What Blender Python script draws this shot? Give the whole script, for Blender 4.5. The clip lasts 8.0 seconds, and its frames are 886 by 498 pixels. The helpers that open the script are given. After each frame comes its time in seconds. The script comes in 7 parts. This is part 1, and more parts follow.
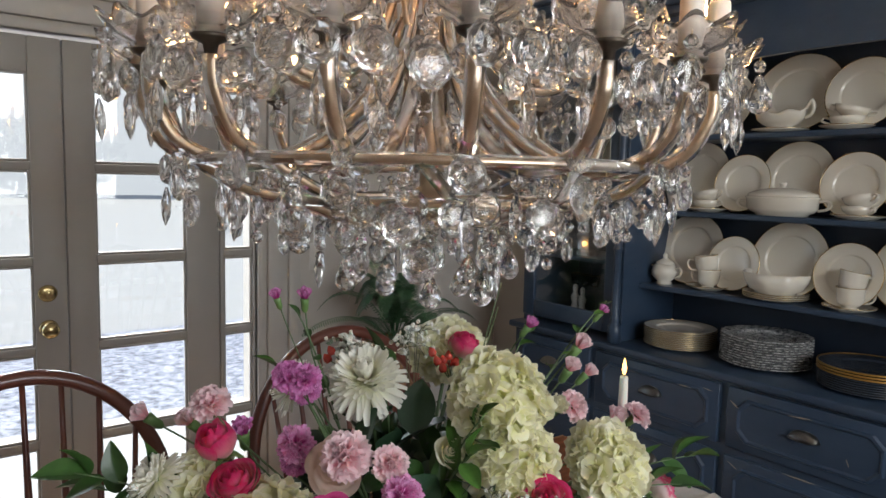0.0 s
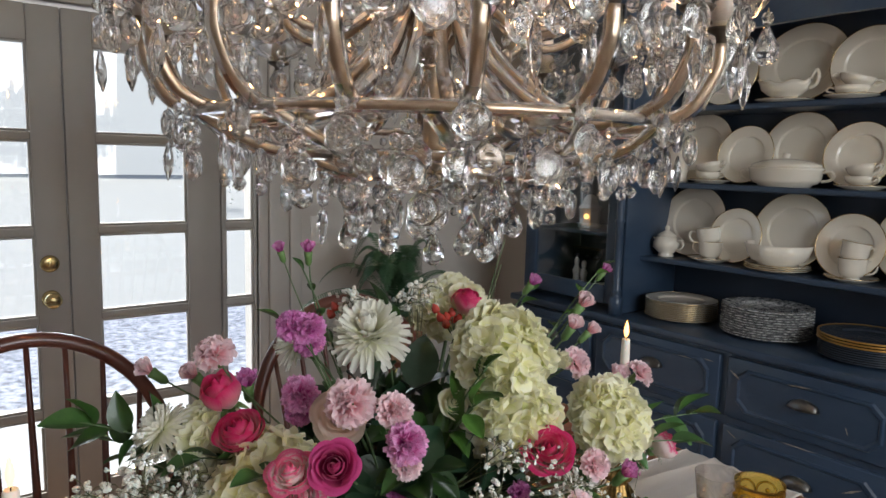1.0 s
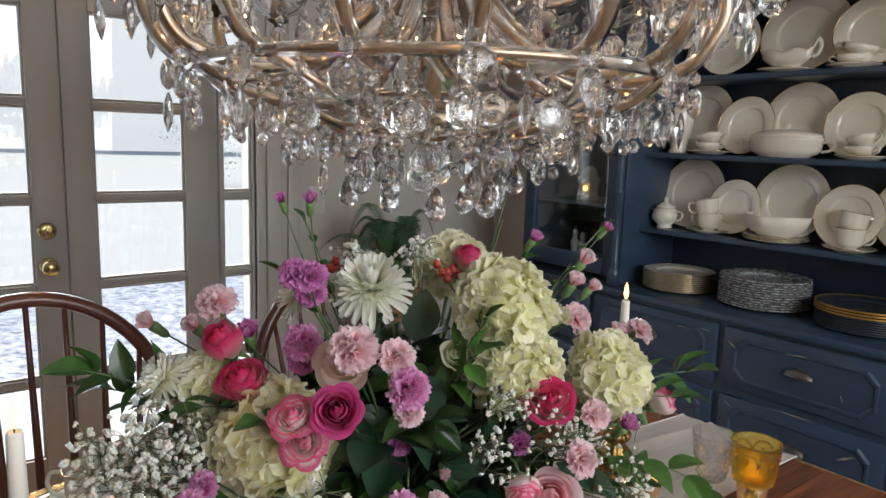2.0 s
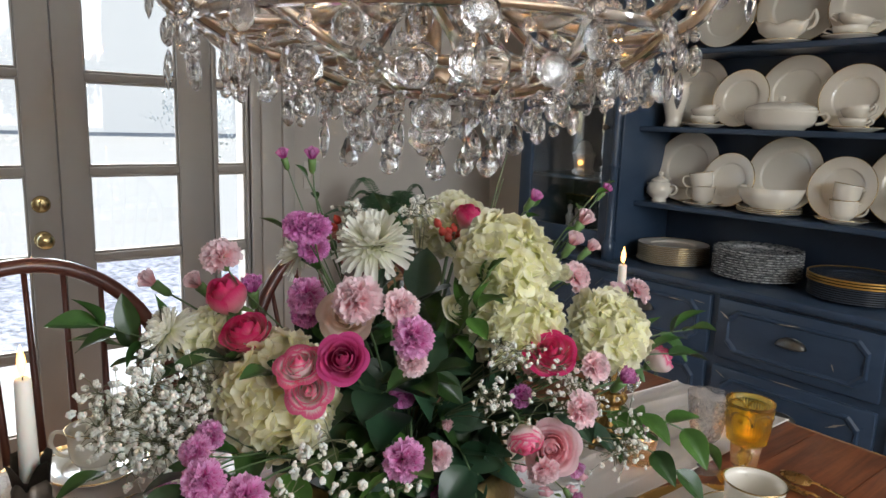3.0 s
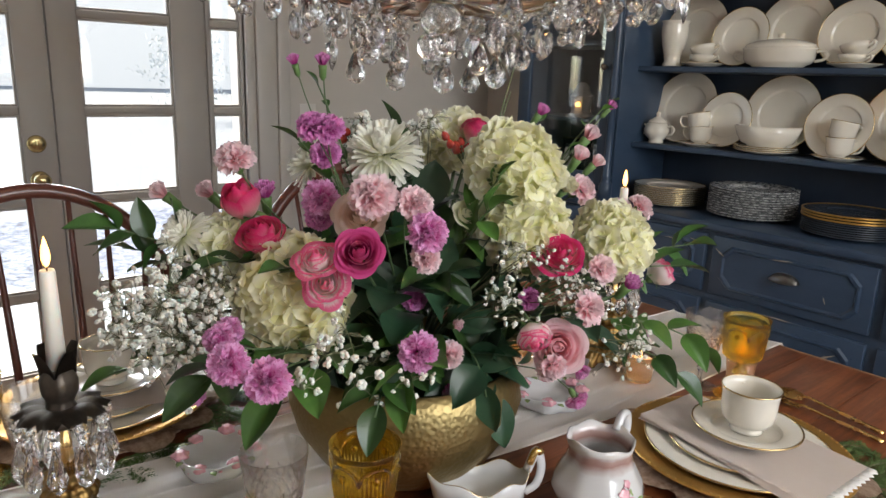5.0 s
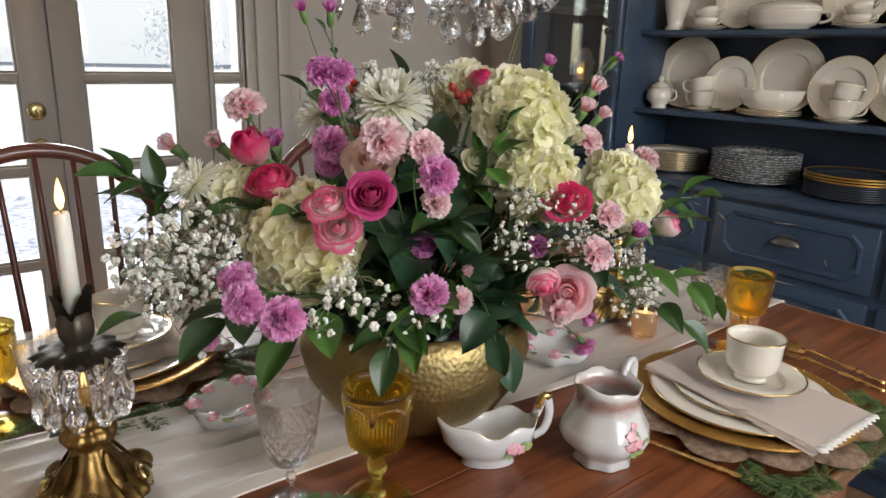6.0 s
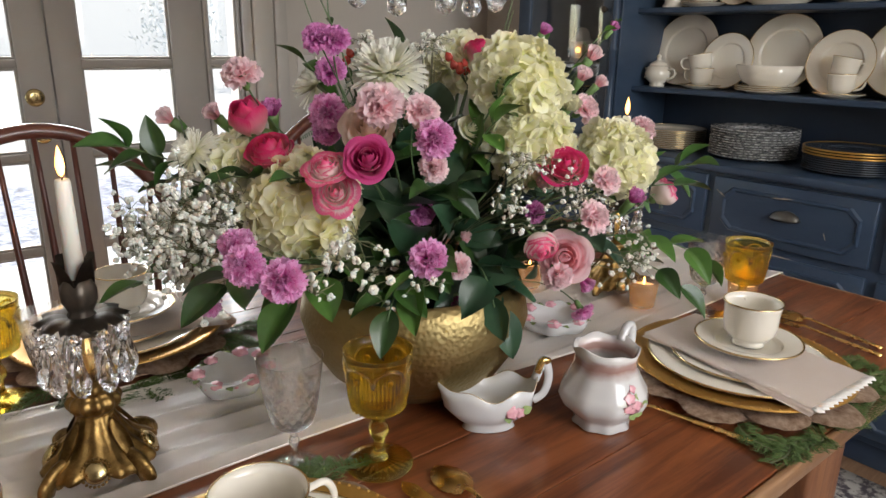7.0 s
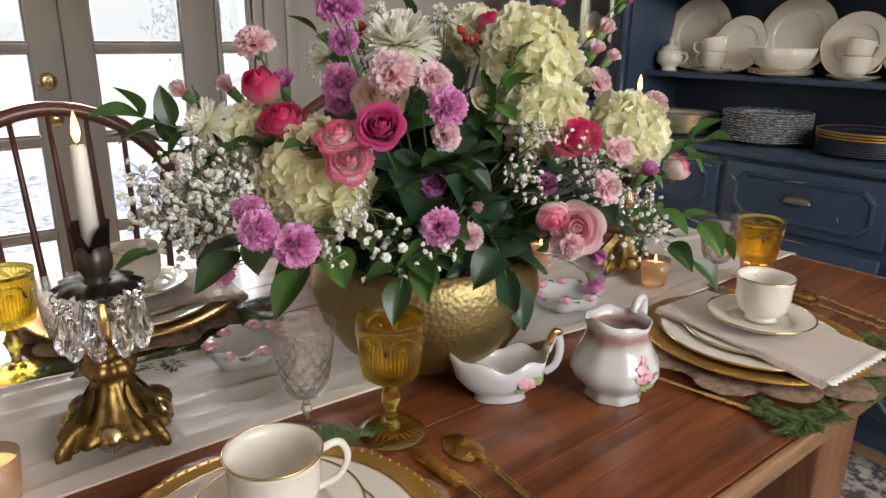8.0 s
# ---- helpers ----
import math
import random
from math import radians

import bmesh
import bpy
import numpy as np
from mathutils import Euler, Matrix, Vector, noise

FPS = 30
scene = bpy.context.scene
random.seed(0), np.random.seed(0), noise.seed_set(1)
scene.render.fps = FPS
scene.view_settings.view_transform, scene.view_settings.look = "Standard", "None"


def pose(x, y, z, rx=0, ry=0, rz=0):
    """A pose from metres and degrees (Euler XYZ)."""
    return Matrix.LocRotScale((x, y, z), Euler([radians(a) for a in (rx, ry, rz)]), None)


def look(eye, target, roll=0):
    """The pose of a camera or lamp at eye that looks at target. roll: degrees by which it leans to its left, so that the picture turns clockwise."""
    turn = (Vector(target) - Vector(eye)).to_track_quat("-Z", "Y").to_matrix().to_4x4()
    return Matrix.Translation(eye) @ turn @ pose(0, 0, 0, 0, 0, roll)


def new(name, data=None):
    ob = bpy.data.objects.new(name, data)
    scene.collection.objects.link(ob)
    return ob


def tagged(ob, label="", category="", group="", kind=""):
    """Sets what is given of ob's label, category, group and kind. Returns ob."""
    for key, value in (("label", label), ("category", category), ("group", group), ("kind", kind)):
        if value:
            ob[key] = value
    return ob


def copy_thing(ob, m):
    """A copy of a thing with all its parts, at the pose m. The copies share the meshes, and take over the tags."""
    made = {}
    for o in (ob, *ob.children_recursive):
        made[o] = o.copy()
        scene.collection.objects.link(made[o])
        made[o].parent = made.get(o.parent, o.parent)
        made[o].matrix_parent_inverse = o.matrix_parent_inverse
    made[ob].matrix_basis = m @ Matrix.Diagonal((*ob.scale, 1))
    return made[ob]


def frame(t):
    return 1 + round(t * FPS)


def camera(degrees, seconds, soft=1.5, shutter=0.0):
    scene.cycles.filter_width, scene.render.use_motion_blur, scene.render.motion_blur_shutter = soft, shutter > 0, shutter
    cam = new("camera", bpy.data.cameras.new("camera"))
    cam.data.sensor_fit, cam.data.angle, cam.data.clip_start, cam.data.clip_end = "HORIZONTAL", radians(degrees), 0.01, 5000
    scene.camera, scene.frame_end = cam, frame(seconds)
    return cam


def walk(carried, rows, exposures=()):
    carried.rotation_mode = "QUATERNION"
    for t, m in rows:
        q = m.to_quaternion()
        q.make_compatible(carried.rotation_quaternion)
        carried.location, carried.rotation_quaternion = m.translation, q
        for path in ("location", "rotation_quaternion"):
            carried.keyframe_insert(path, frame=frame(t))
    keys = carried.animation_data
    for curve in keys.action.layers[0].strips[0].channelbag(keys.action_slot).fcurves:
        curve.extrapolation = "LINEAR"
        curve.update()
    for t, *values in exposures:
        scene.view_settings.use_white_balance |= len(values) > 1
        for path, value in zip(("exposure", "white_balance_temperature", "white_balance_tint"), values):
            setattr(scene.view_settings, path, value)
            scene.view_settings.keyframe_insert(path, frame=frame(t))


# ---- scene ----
cam = camera(65.5, 8.0)
PATH = [
    (0, (0.4642, 0.2358, 1.469), (1.6799, 1.8122, 1.272), 1.4),
    (0.5, (0.4634, 0.2364, 1.453), (1.6779, 1.8099, 1.23), 1.4),
    (1, (0.4606, 0.2362, 1.434), (1.6724, 1.808, 1.182), 1.5),
    (1.5, (0.4597, 0.2383, 1.417), (1.6706, 1.8043, 1.134), 1.7),
    (3, (0.4387, 0.235, 1.367), (1.667, 1.772, 1.006), 1.9),
    (3.5, (0.4327, 0.2309, 1.354), (1.6653, 1.7591, 0.97), 1.8),
    (4, (0.4237, 0.228, 1.339), (1.6579, 1.7471, 0.929), 1.8),
    (4.5, (0.4146, 0.2265, 1.323), (1.6496, 1.7357, 0.881), 1.9),
    (6, (0.3852, 0.2211, 1.27), (1.6112, 1.704, 0.725), 1.7),
    (6.5, (0.3822, 0.2159, 1.259), (1.6051, 1.6935, 0.693), 1.3),
    (7, (0.3787, 0.207, 1.245), (1.5974, 1.6843, 0.669), 0.9),
    (7.5, (0.3742, 0.2017, 1.231), (1.581, 1.685, 0.645), 0.7),
    (8, (0.3706, 0.2021, 1.22), (1.5642, 1.6899, 0.62), 0.8),
]
EXPOSURES = [(0, 1.60, 6500, 10), (3, 1.82, 6550, 10), (8, 2.0, 6950, 12)]
walk(cam, [(t, look(eye, target, roll)) for t, eye, target, roll in PATH], EXPOSURES)

# ---- world, sun, exposure ----
world = bpy.data.worlds.new("world")
scene.world = world
world.use_nodes = True
wn = world.node_tree.nodes
sky = wn.new("ShaderNodeTexSky")
sky.sky_type = "NISHITA"
sky.sun_disc = False
sky.sun_elevation = radians(61)
sky.sun_rotation = radians(-27)
wn["Background"].inputs["Strength"].default_value = 0.15
world.node_tree.links.new(sky.outputs["Color"], wn["Background"].inputs["Color"])

sun = new("sun", bpy.data.lights.new("sun", "SUN"))
sun.data.energy, sun.data.angle, sun.data.color = 3.5, radians(0.6), (1.0, 0.96, 0.9)
sun.matrix_world = look((-2.0, 4.0, 8.0), (0, 0, 0))

south_light = new("south_window_light", bpy.data.lights.new("south_window_light", "AREA"))
south_light.data.shape = "RECTANGLE"
south_light.data.size, south_light.data.size_y = 1.8, 1.3
south_light.data.energy, south_light.data.color = 16.0, (0.98, 0.985, 0.99)
south_light.matrix_world = look((1.2, -1.66, 1.85), (1.2, 1.0, 1.35))

# Added fill lamp, out of view above the garden, brightens the table through the doors.
door_fill = new("sky_light_beyond_doors", bpy.data.lights.new("sky_light_beyond_doors", "AREA"))
door_fill.data.shape = "RECTANGLE"
door_fill.data.size, door_fill.data.size_y = 7.0, 3.0
door_fill.data.spread = radians(56)
door_fill.data.energy, door_fill.data.color = 75.0, (0.93, 0.97, 1.0)
door_fill.matrix_world = look((0.9, 9.0, 4.7), (0.7, 1.0, 0.9))

# ---- materials ----


def mat(name, col, rough=0.5, metal=0.0, col2=None, scale=8.0, amount=0.5, bump=0.0, bump_scale=60.0, spec=0.5,
        trans=0.0, ior=1.5, coat=0.0, sheen=0.0, sss=0.0, stretch=(1, 1, 1), rand=0.0, rough_var=0.0, emit=None, emit_strength=0.0):
    """A procedural surface: two-scale colour variation, roughness variation and fine relief."""
    m = bpy.data.materials.new(name)
    m.use_nodes = True
    nt = m.node_tree
    n, link = nt.nodes, nt.links.new
    b = n["Principled BSDF"]
    b.inputs["Base Color"].default_value = (*col, 1)
    b.inputs["Roughness"].default_value = rough
    b.inputs["Metallic"].default_value = metal
    b.inputs["IOR"].default_value = ior
    b.inputs["Specular IOR Level"].default_value = spec
    b.inputs["Transmission Weight"].default_value = trans
    b.inputs["Coat Weight"].default_value = coat
    b.inputs["Coat Roughness"].default_value = 0.08
    b.inputs["Sheen Weight"].default_value = sheen
    if sss:
        b.inputs["Subsurface Weight"].default_value = sss
        b.inputs["Subsurface Radius"].default_value = (1.0, 0.7, 0.6)
        b.inputs["Subsurface Scale"].default_value = 0.004
    if emit:
        b.inputs["Emission Color"].default_value = (*emit, 1)
        b.inputs["Emission Strength"].default_value = emit_strength
    tc = n.new("ShaderNodeTexCoord")
    mp = n.new("ShaderNodeMapping")
    mp.inputs["Scale"].default_value = stretch
    link(tc.outputs["Object"], mp.inputs["Vector"])
    if col2 is not None:
        big = n.new("ShaderNodeTexNoise")
        big.inputs["Scale"].default_value = scale
        big.inputs["Detail"].default_value = 6
        big.inputs["Roughness"].default_value = 0.65
        link(mp.outputs["Vector"], big.inputs["Vector"])
        ramp = n.new("ShaderNodeValToRGB")
        ramp.color_ramp.elements[0].position = 0.5 - amount * 0.4
        ramp.color_ramp.elements[1].position = 0.5 + amount * 0.4
        ramp.color_ramp.elements[0].color = (*col, 1)
        ramp.color_ramp.elements[1].color = (*col2, 1)
        link(big.outputs["Fac"], ramp.inputs["Fac"])
        out = ramp.outputs["Color"]
        if rand:
            info = n.new("ShaderNodeObjectInfo")
            hsv = n.new("ShaderNodeHueSaturation")
            mr = n.new("ShaderNodeMapRange")
            mr.inputs["To Min"].default_value, mr.inputs["To Max"].default_value = 1 - rand, 1 + rand
            link(info.outputs["Random"], mr.inputs["Value"])
            link(mr.outputs["Result"], hsv.inputs["Value"])
            link(out, hsv.inputs["Color"])
            out = hsv.outputs["Color"]
        link(out, b.inputs["Base Color"])
    if bump or rough_var:
        fine = n.new("ShaderNodeTexNoise")
        fine.inputs["Scale"].default_value = bump_scale
        fine.inputs["Detail"].default_value = 5
        link(mp.outputs["Vector"], fine.inputs["Vector"])
        if bump:
            bp = n.new("ShaderNodeBump")
            bp.inputs["Strength"].default_value = bump
            bp.inputs["Distance"].default_value = 0.12 / bump_scale
            link(fine.outputs["Fac"], bp.inputs["Height"])
            link(bp.outputs["Normal"], b.inputs["Normal"])
        if rough_var:
            rr = n.new("ShaderNodeMapRange")
            rr.inputs["To Min"].default_value, rr.inputs["To Max"].default_value = max(0.02, rough - rough_var), rough + rough_var
            link(fine.outputs["Fac"], rr.inputs["Value"])
            link(rr.outputs["Result"], b.inputs["Roughness"])
    return m


def petal_mat(name, base, mid, edge, streak=None, rand=0.06, turn=0.60):
    """Petal: colour runs along the petal (UV v) with fine veins across it (UV u)."""
    m = mat(name, base, 0.55, bump=0.25, bump_scale=900, sheen=0.15)
    nt = m.node_tree
    n, link = nt.nodes, nt.links.new
    b = n["Principled BSDF"]
    uv = n.new("ShaderNodeUVMap")
    sep = n.new("ShaderNodeSeparateXYZ")
    link(uv.outputs["UV"], sep.inputs["Vector"])
    nz = n.new("ShaderNodeTexNoise")
    nz.inputs["Scale"].default_value = 5.0
    nz.inputs["Detail"].default_value = 4
    st = n.new("ShaderNodeMapping")
    st.inputs["Scale"].default_value = (9.0, 0.6, 1.0)
    link(uv.outputs["UV"], st.inputs["Vector"])
    link(st.outputs["Vector"], nz.inputs["Vector"])
    add = n.new("ShaderNodeMath")
    add.operation = "MULTIPLY_ADD"
    add.inputs[1].default_value = 0.35
    link(nz.outputs["Fac"], add.inputs[0])
    link(sep.outputs["Y"], add.inputs[2])
    sub = n.new("ShaderNodeMath")
    sub.operation = "SUBTRACT"
    sub.inputs[1].default_value = 0.17
    link(add.outputs["Value"], sub.inputs[0])
    ramp = n.new("ShaderNodeValToRGB")
    e = ramp.color_ramp.elements
    e[0].color, e[0].position = (*base, 1), 0.1
    e[1].color, e[1].position = (*edge, 1), 0.92
    k = e.new(turn)
    k.color = (*mid, 1)
    link(sub.outputs["Value"], ramp.inputs["Fac"])
    out = ramp.outputs["Color"]
    if streak:
        mix = n.new("ShaderNodeMix")
        mix.data_type = "RGBA"
        mix.inputs["B"].default_value = (*streak, 1)
        nz2 = n.new("ShaderNodeTexNoise")
        nz2.inputs["Scale"].default_value = 3.0
        st2 = n.new("ShaderNodeMapping")
        st2.inputs["Scale"].default_value = (14.0, 0.8, 1.0)
        link(uv.outputs["UV"], st2.inputs["Vector"])
        link(st2.outputs["Vector"], nz2.inputs["Vector"])
        gt = n.new("ShaderNodeMapRange")
        gt.inputs["From Min"].default_value, gt.inputs["From Max"].default_value = 0.56, 0.66
        link(nz2.outputs["Fac"], gt.inputs["Value"])
        link(gt.outputs["Result"], mix.inputs["Factor"])
        link(out, mix.inputs["A"])
        out = mix.outputs["Result"]
    info = n.new("ShaderNodeObjectInfo")
    hsv = n.new("ShaderNodeHueSaturation")
    mr = n.new("ShaderNodeMapRange")
    mr.inputs["To Min"].default_value, mr.inputs["To Max"].default_value = 1 - rand, 1 + rand
    link(info.outputs["Random"], mr.inputs["Value"])
    link(mr.outputs["Result"], hsv.inputs["Value"])
    link(out, hsv.inputs["Color"])
    link(hsv.outputs["Color"], b.inputs["Base Color"])
    tl = n.new("ShaderNodeBsdfTranslucent")
    link(hsv.outputs["Color"], tl.inputs["Color"])
    mx = n.new("ShaderNodeMixShader")
    mx.inputs["Fac"].default_value = 0.48
    link(b.outputs["BSDF"], mx.inputs[1])
    link(tl.outputs["BSDF"], mx.inputs[2])
    link(mx.outputs["Shader"], n["Material Output"].inputs["Surface"])
    return m


def wood_mat(name, dark, light, rough=0.35, axis=0, scale=1.0, coat=0.3):
    """Wood with grain drawn out along one axis, fine pores and random board tone."""
    m = mat(name, dark, rough, coat=coat, bump=0.15, bump_scale=90, rough_var=0.08)
    nt = m.node_tree
    n, link = nt.nodes, nt.links.new
    tc = n.new("ShaderNodeTexCoord")
    mp = n.new("ShaderNodeMapping")
    s = [14.0 * scale] * 3
    s[axis] = 1.1 * scale
    mp.inputs["Scale"].default_value = s
    link(tc.outputs["Object"], mp.inputs["Vector"])
    info = n.new("ShaderNodeObjectInfo")
    off = n.new("ShaderNodeVectorMath")
    off.operation = "SCALE"
    off.inputs["Scale"].default_value = 20.0
    link(info.outputs["Random"], off.inputs[0])
    addv = n.new("ShaderNodeVectorMath")
    link(mp.outputs["Vector"], addv.inputs[0])
    link(off.outputs["Vector"], addv.inputs[1])
    nz = n.new("ShaderNodeTexNoise")
    nz.inputs["Scale"].default_value = 1.6
    nz.inputs["Detail"].default_value = 8
    nz.inputs["Roughness"].default_value = 0.7
    nz.inputs["Distortion"].default_value = 0.8
    link(addv.outputs["Vector"], nz.inputs["Vector"])
    ramp = n.new("ShaderNodeValToRGB")
    e = ramp.color_ramp.elements
    e[0].color, e[0].position = (*dark, 1), 0.37
    e[1].color, e[1].position = (*light, 1), 0.64
    link(nz.outputs["Fac"], ramp.inputs["Fac"])
    hsv = n.new("ShaderNodeHueSaturation")
    mr = n.new("ShaderNodeMapRange")
    mr.inputs["To Min"].default_value, mr.inputs["To Max"].default_value = 0.82, 1.18
    link(info.outputs["Random"], mr.inputs["Value"])
    link(mr.outputs["Result"], hsv.inputs["Value"])
    link(ramp.outputs["Color"], hsv.inputs["Color"])
    link(hsv.outputs["Color"], n["Principled BSDF"].inputs["Base Color"])
    return m


def glass_mat(name, col=(1, 1, 1), ior=1.5, rough=0.0):
    m = bpy.data.materials.new(name)
    m.use_nodes = True
    n = m.node_tree.nodes
    b = n["Principled BSDF"]
    b.inputs["Base Color"].default_value = (*col, 1)
    b.inputs["Roughness"].default_value = rough
    b.inputs["IOR"].default_value = ior
    b.inputs["Transmission Weight"].default_value = 1.0
    return m


def pane_mat(name, gloss=0.06, tint=(0.97, 0.985, 0.98)):
    """Flat window glass: clear, with the weak mirror image of a pane."""
    m = bpy.data.materials.new(name)
    m.use_nodes = True
    nt = m.node_tree
    n, link = nt.nodes, nt.links.new
    for x in list(n):
        if x.type == "BSDF_PRINCIPLED":
            n.remove(x)
    tr = n.new("ShaderNodeBsdfTransparent")
    tr.inputs["Color"].default_value = (*tint, 1)
    gl = n.new("ShaderNodeBsdfGlossy")
    gl.inputs["Roughness"].default_value = 0.01
    lw = n.new("ShaderNodeLayerWeight")
    lw.inputs["Blend"].default_value = 0.5
    pw = n.new("ShaderNodeMath")
    pw.operation = "POWER"
    pw.inputs[1].default_value = 4.0
    link(lw.outputs["Facing"], pw.inputs[0])
    ml = n.new("ShaderNodeMath")
    ml.operation = "MULTIPLY_ADD"
    ml.inputs[1].default_value = 0.55
    ml.inputs[2].default_value = gloss
    link(pw.outputs["Value"], ml.inputs[0])
    mx = n.new("ShaderNodeMixShader")
    link(ml.outputs["Value"], mx.inputs["Fac"])
    link(tr.outputs["BSDF"], mx.inputs[1])
    link(gl.outputs["BSDF"], mx.inputs[2])
    link(mx.outputs["Shader"], n["Material Output"].inputs["Surface"])
    return m


def crystal_mat(name, clear=0.45, col=(1, 1, 1), tint=(1, 1, 1), ior=1.55):
    """Solid cut crystal: refracting glass, part of the light passing straight through."""
    m = glass_mat(name, col, ior)
    nt = m.node_tree
    n, link = nt.nodes, nt.links.new
    tr = n.new("ShaderNodeBsdfTransparent")
    tr.inputs["Color"].default_value = (*tint, 1)
    mx = n.new("ShaderNodeMixShader")
    mx.inputs["Fac"].default_value = clear
    link(n["Principled BSDF"].outputs["BSDF"], mx.inputs[1])
    link(tr.outputs["BSDF"], mx.inputs[2])
    link(mx.outputs["Shader"], n["Material Output"].inputs["Surface"])
    return m


WALL = mat("greige_wall_paint", (0.50, 0.465, 0.42), 0.75, col2=(0.54, 0.50, 0.455), scale=1.4, bump=0.12, bump_scale=220)
CEIL = mat("ceiling_paint", (0.82, 0.81, 0.79), 0.85, col2=(0.86, 0.85, 0.83), scale=1.0, bump=0.1, bump_scale=150)
TRIM = mat("greige_trim_paint", (0.47, 0.445, 0.41), 0.42, col2=(0.51, 0.485, 0.45), scale=3.0, bump=0.08, bump_scale=140, rough_var=0.08)
DOORP = mat("taupe_door_paint", (0.385, 0.365, 0.338), 0.42, col2=(0.42, 0.40, 0.37), scale=3.0, bump=0.08, bump_scale=140, rough_var=0.08)
FLOORW = wood_mat("oak_floor", (0.14, 0.075, 0.04), (0.27, 0.16, 0.09), 0.4, 0)
TABLEW = wood_mat("walnut_table_top", (0.085, 0.022, 0.008), (0.26, 0.080, 0.028), 0.34, 0, 1.3, 0.25)
TABLEE = wood_mat("table_edge_wood", (0.20, 0.10, 0.05), (0.36, 0.20, 0.10), 0.35, 0, 1.3, 0.3)
LEGW = wood_mat("table_leg_wood", (0.13, 0.05, 0.025), (0.25, 0.11, 0.05), 0.4, 2)
CHAIRW = mat("cherry_chair_finish", (0.085, 0.022, 0.014), 0.32, col2=(0.14, 0.04, 0.024), scale=14, bump=0.1, bump_scale=120, coat=0.3, stretch=(1, 1, 0.3))
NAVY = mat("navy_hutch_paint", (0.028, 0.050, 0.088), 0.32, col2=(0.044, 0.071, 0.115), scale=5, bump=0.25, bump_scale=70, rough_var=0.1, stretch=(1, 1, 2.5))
# Backboard colour: a navy roughly half the value of NAVY.
NAVYB = mat("darker_navy_backboard", (0.014, 0.026, 0.050), 0.5, col2=(0.022, 0.038, 0.066), scale=4, bump=0.2, bump_scale=60)
WORN = mat("bare_worn_edge", (0.30, 0.28, 0.25), 0.6, col2=(0.45, 0.36, 0.26), scale=60)
PEWTER = mat("aged_pewter", (0.30, 0.29, 0.27), 0.35, 1.0, col2=(0.45, 0.43, 0.40), scale=30, bump=0.15)
CHINA = mat("ivory_china_glaze", (0.72, 0.675, 0.585), 0.15, col2=(0.76, 0.715, 0.625), scale=5, coat=0.4, rough_var=0.05, bump_scale=40)
WHITEC = mat("white_porcelain_glaze", (0.61, 0.61, 0.61), 0.12, col2=(0.65, 0.65, 0.645), scale=6, coat=0.4)
GOLDRIM = mat("gilt_rim", (0.74, 0.55, 0.28), 0.26, 1.0)
GOLD = mat("polished_gold", (0.94, 0.68, 0.30), 0.27, 1.0, col2=(0.84, 0.54, 0.18), scale=25, rough_var=0.08, bump=0.05)
CHARGER = mat("antique_gold_lacquer", (0.50, 0.27, 0.06), 0.34, 0.75, col2=(0.60, 0.35, 0.10), scale=12, rough_var=0.1, bump=0.08)
BRASS = mat("antique_brass", (0.10, 0.055, 0.018), 0.42, 1.0, col2=(0.44, 0.28, 0.10), scale=45, bump=0.9, bump_scale=70, rough_var=0.14)
DARKBR = mat("dark_bronze", (0.075, 0.062, 0.052), 0.45, 0.8, col2=(0.14, 0.115, 0.09), scale=40, bump=0.4, bump_scale=160)
CRYSTAL = crystal_mat("cut_crystal", 0.12)
CLEARG = crystal_mat("clear_glass", 0.14, ior=1.45)
WINEG = crystal_mat("thin_cut_crystal", 0.30, ior=1.5)
AMBER = crystal_mat("amber_glass", 0.24, (1.0, 0.83, 0.23), (1.0, 0.86, 0.34), 1.45)
PANE = pane_mat("window_pane")
CABPANE = pane_mat("cabinet_pane", 0.10)
WAX = mat("candle_wax", (0.84, 0.80, 0.72), 0.45, sss=0.6, col2=(0.86, 0.82, 0.76), scale=12)
SLEEVE = mat("candle_sleeve", (0.82, 0.74, 0.66), 0.5, sss=0.2, col2=(0.85, 0.78, 0.7), scale=10)
FLAME = mat("flame", (1, 0.6, 0.2), 0.5, emit=(1.0, 0.46, 0.10), emit_strength=2.2)
BULB = mat("flame_bulb_filament", (1, 0.6, 0.2), 0.5, emit=(1.0, 0.48, 0.17), emit_strength=125)
# Flame light showing through the wax is put in as orange emission.
VOTWAX = mat("glowing_tealight_wax", (0.84, 0.70, 0.50), 0.45, sss=0.6, col2=(0.86, 0.74, 0.56), scale=12, emit=(1.0, 0.40, 0.08), emit_strength=0.26)
WICK = mat("burnt_wick", (0.02, 0.018, 0.016), 0.9)
RUNNER = mat("satin_runner", (0.90, 0.83, 0.76), 0.42, col2=(0.93, 0.87, 0.80), scale=4, sheen=0.5, bump=0.15, bump_scale=500)
NAPKIN = mat("blush_napkin_cotton", (0.88, 0.76, 0.67), 0.8, col2=(0.91, 0.80, 0.72), scale=12, sheen=0.4, bump=0.5, bump_scale=900)
LACE = mat("white_lace", (0.80, 0.77, 0.73), 0.8, col2=(0.85, 0.82, 0.78), scale=40, bump=0.6, bump_scale=900)
BARK = mat("woven_bark_mat", (0.26, 0.15, 0.09), 0.9, col2=(0.62, 0.46, 0.34), scale=60, amount=0.4, bump=1.0, bump_scale=160)
STEM = mat("green_stem", (0.07, 0.12, 0.05), 0.5, col2=(0.11, 0.17, 0.075), scale=30)
TWIG = mat("pale_stem", (0.13, 0.15, 0.08), 0.6, col2=(0.2, 0.2, 0.11), scale=30)
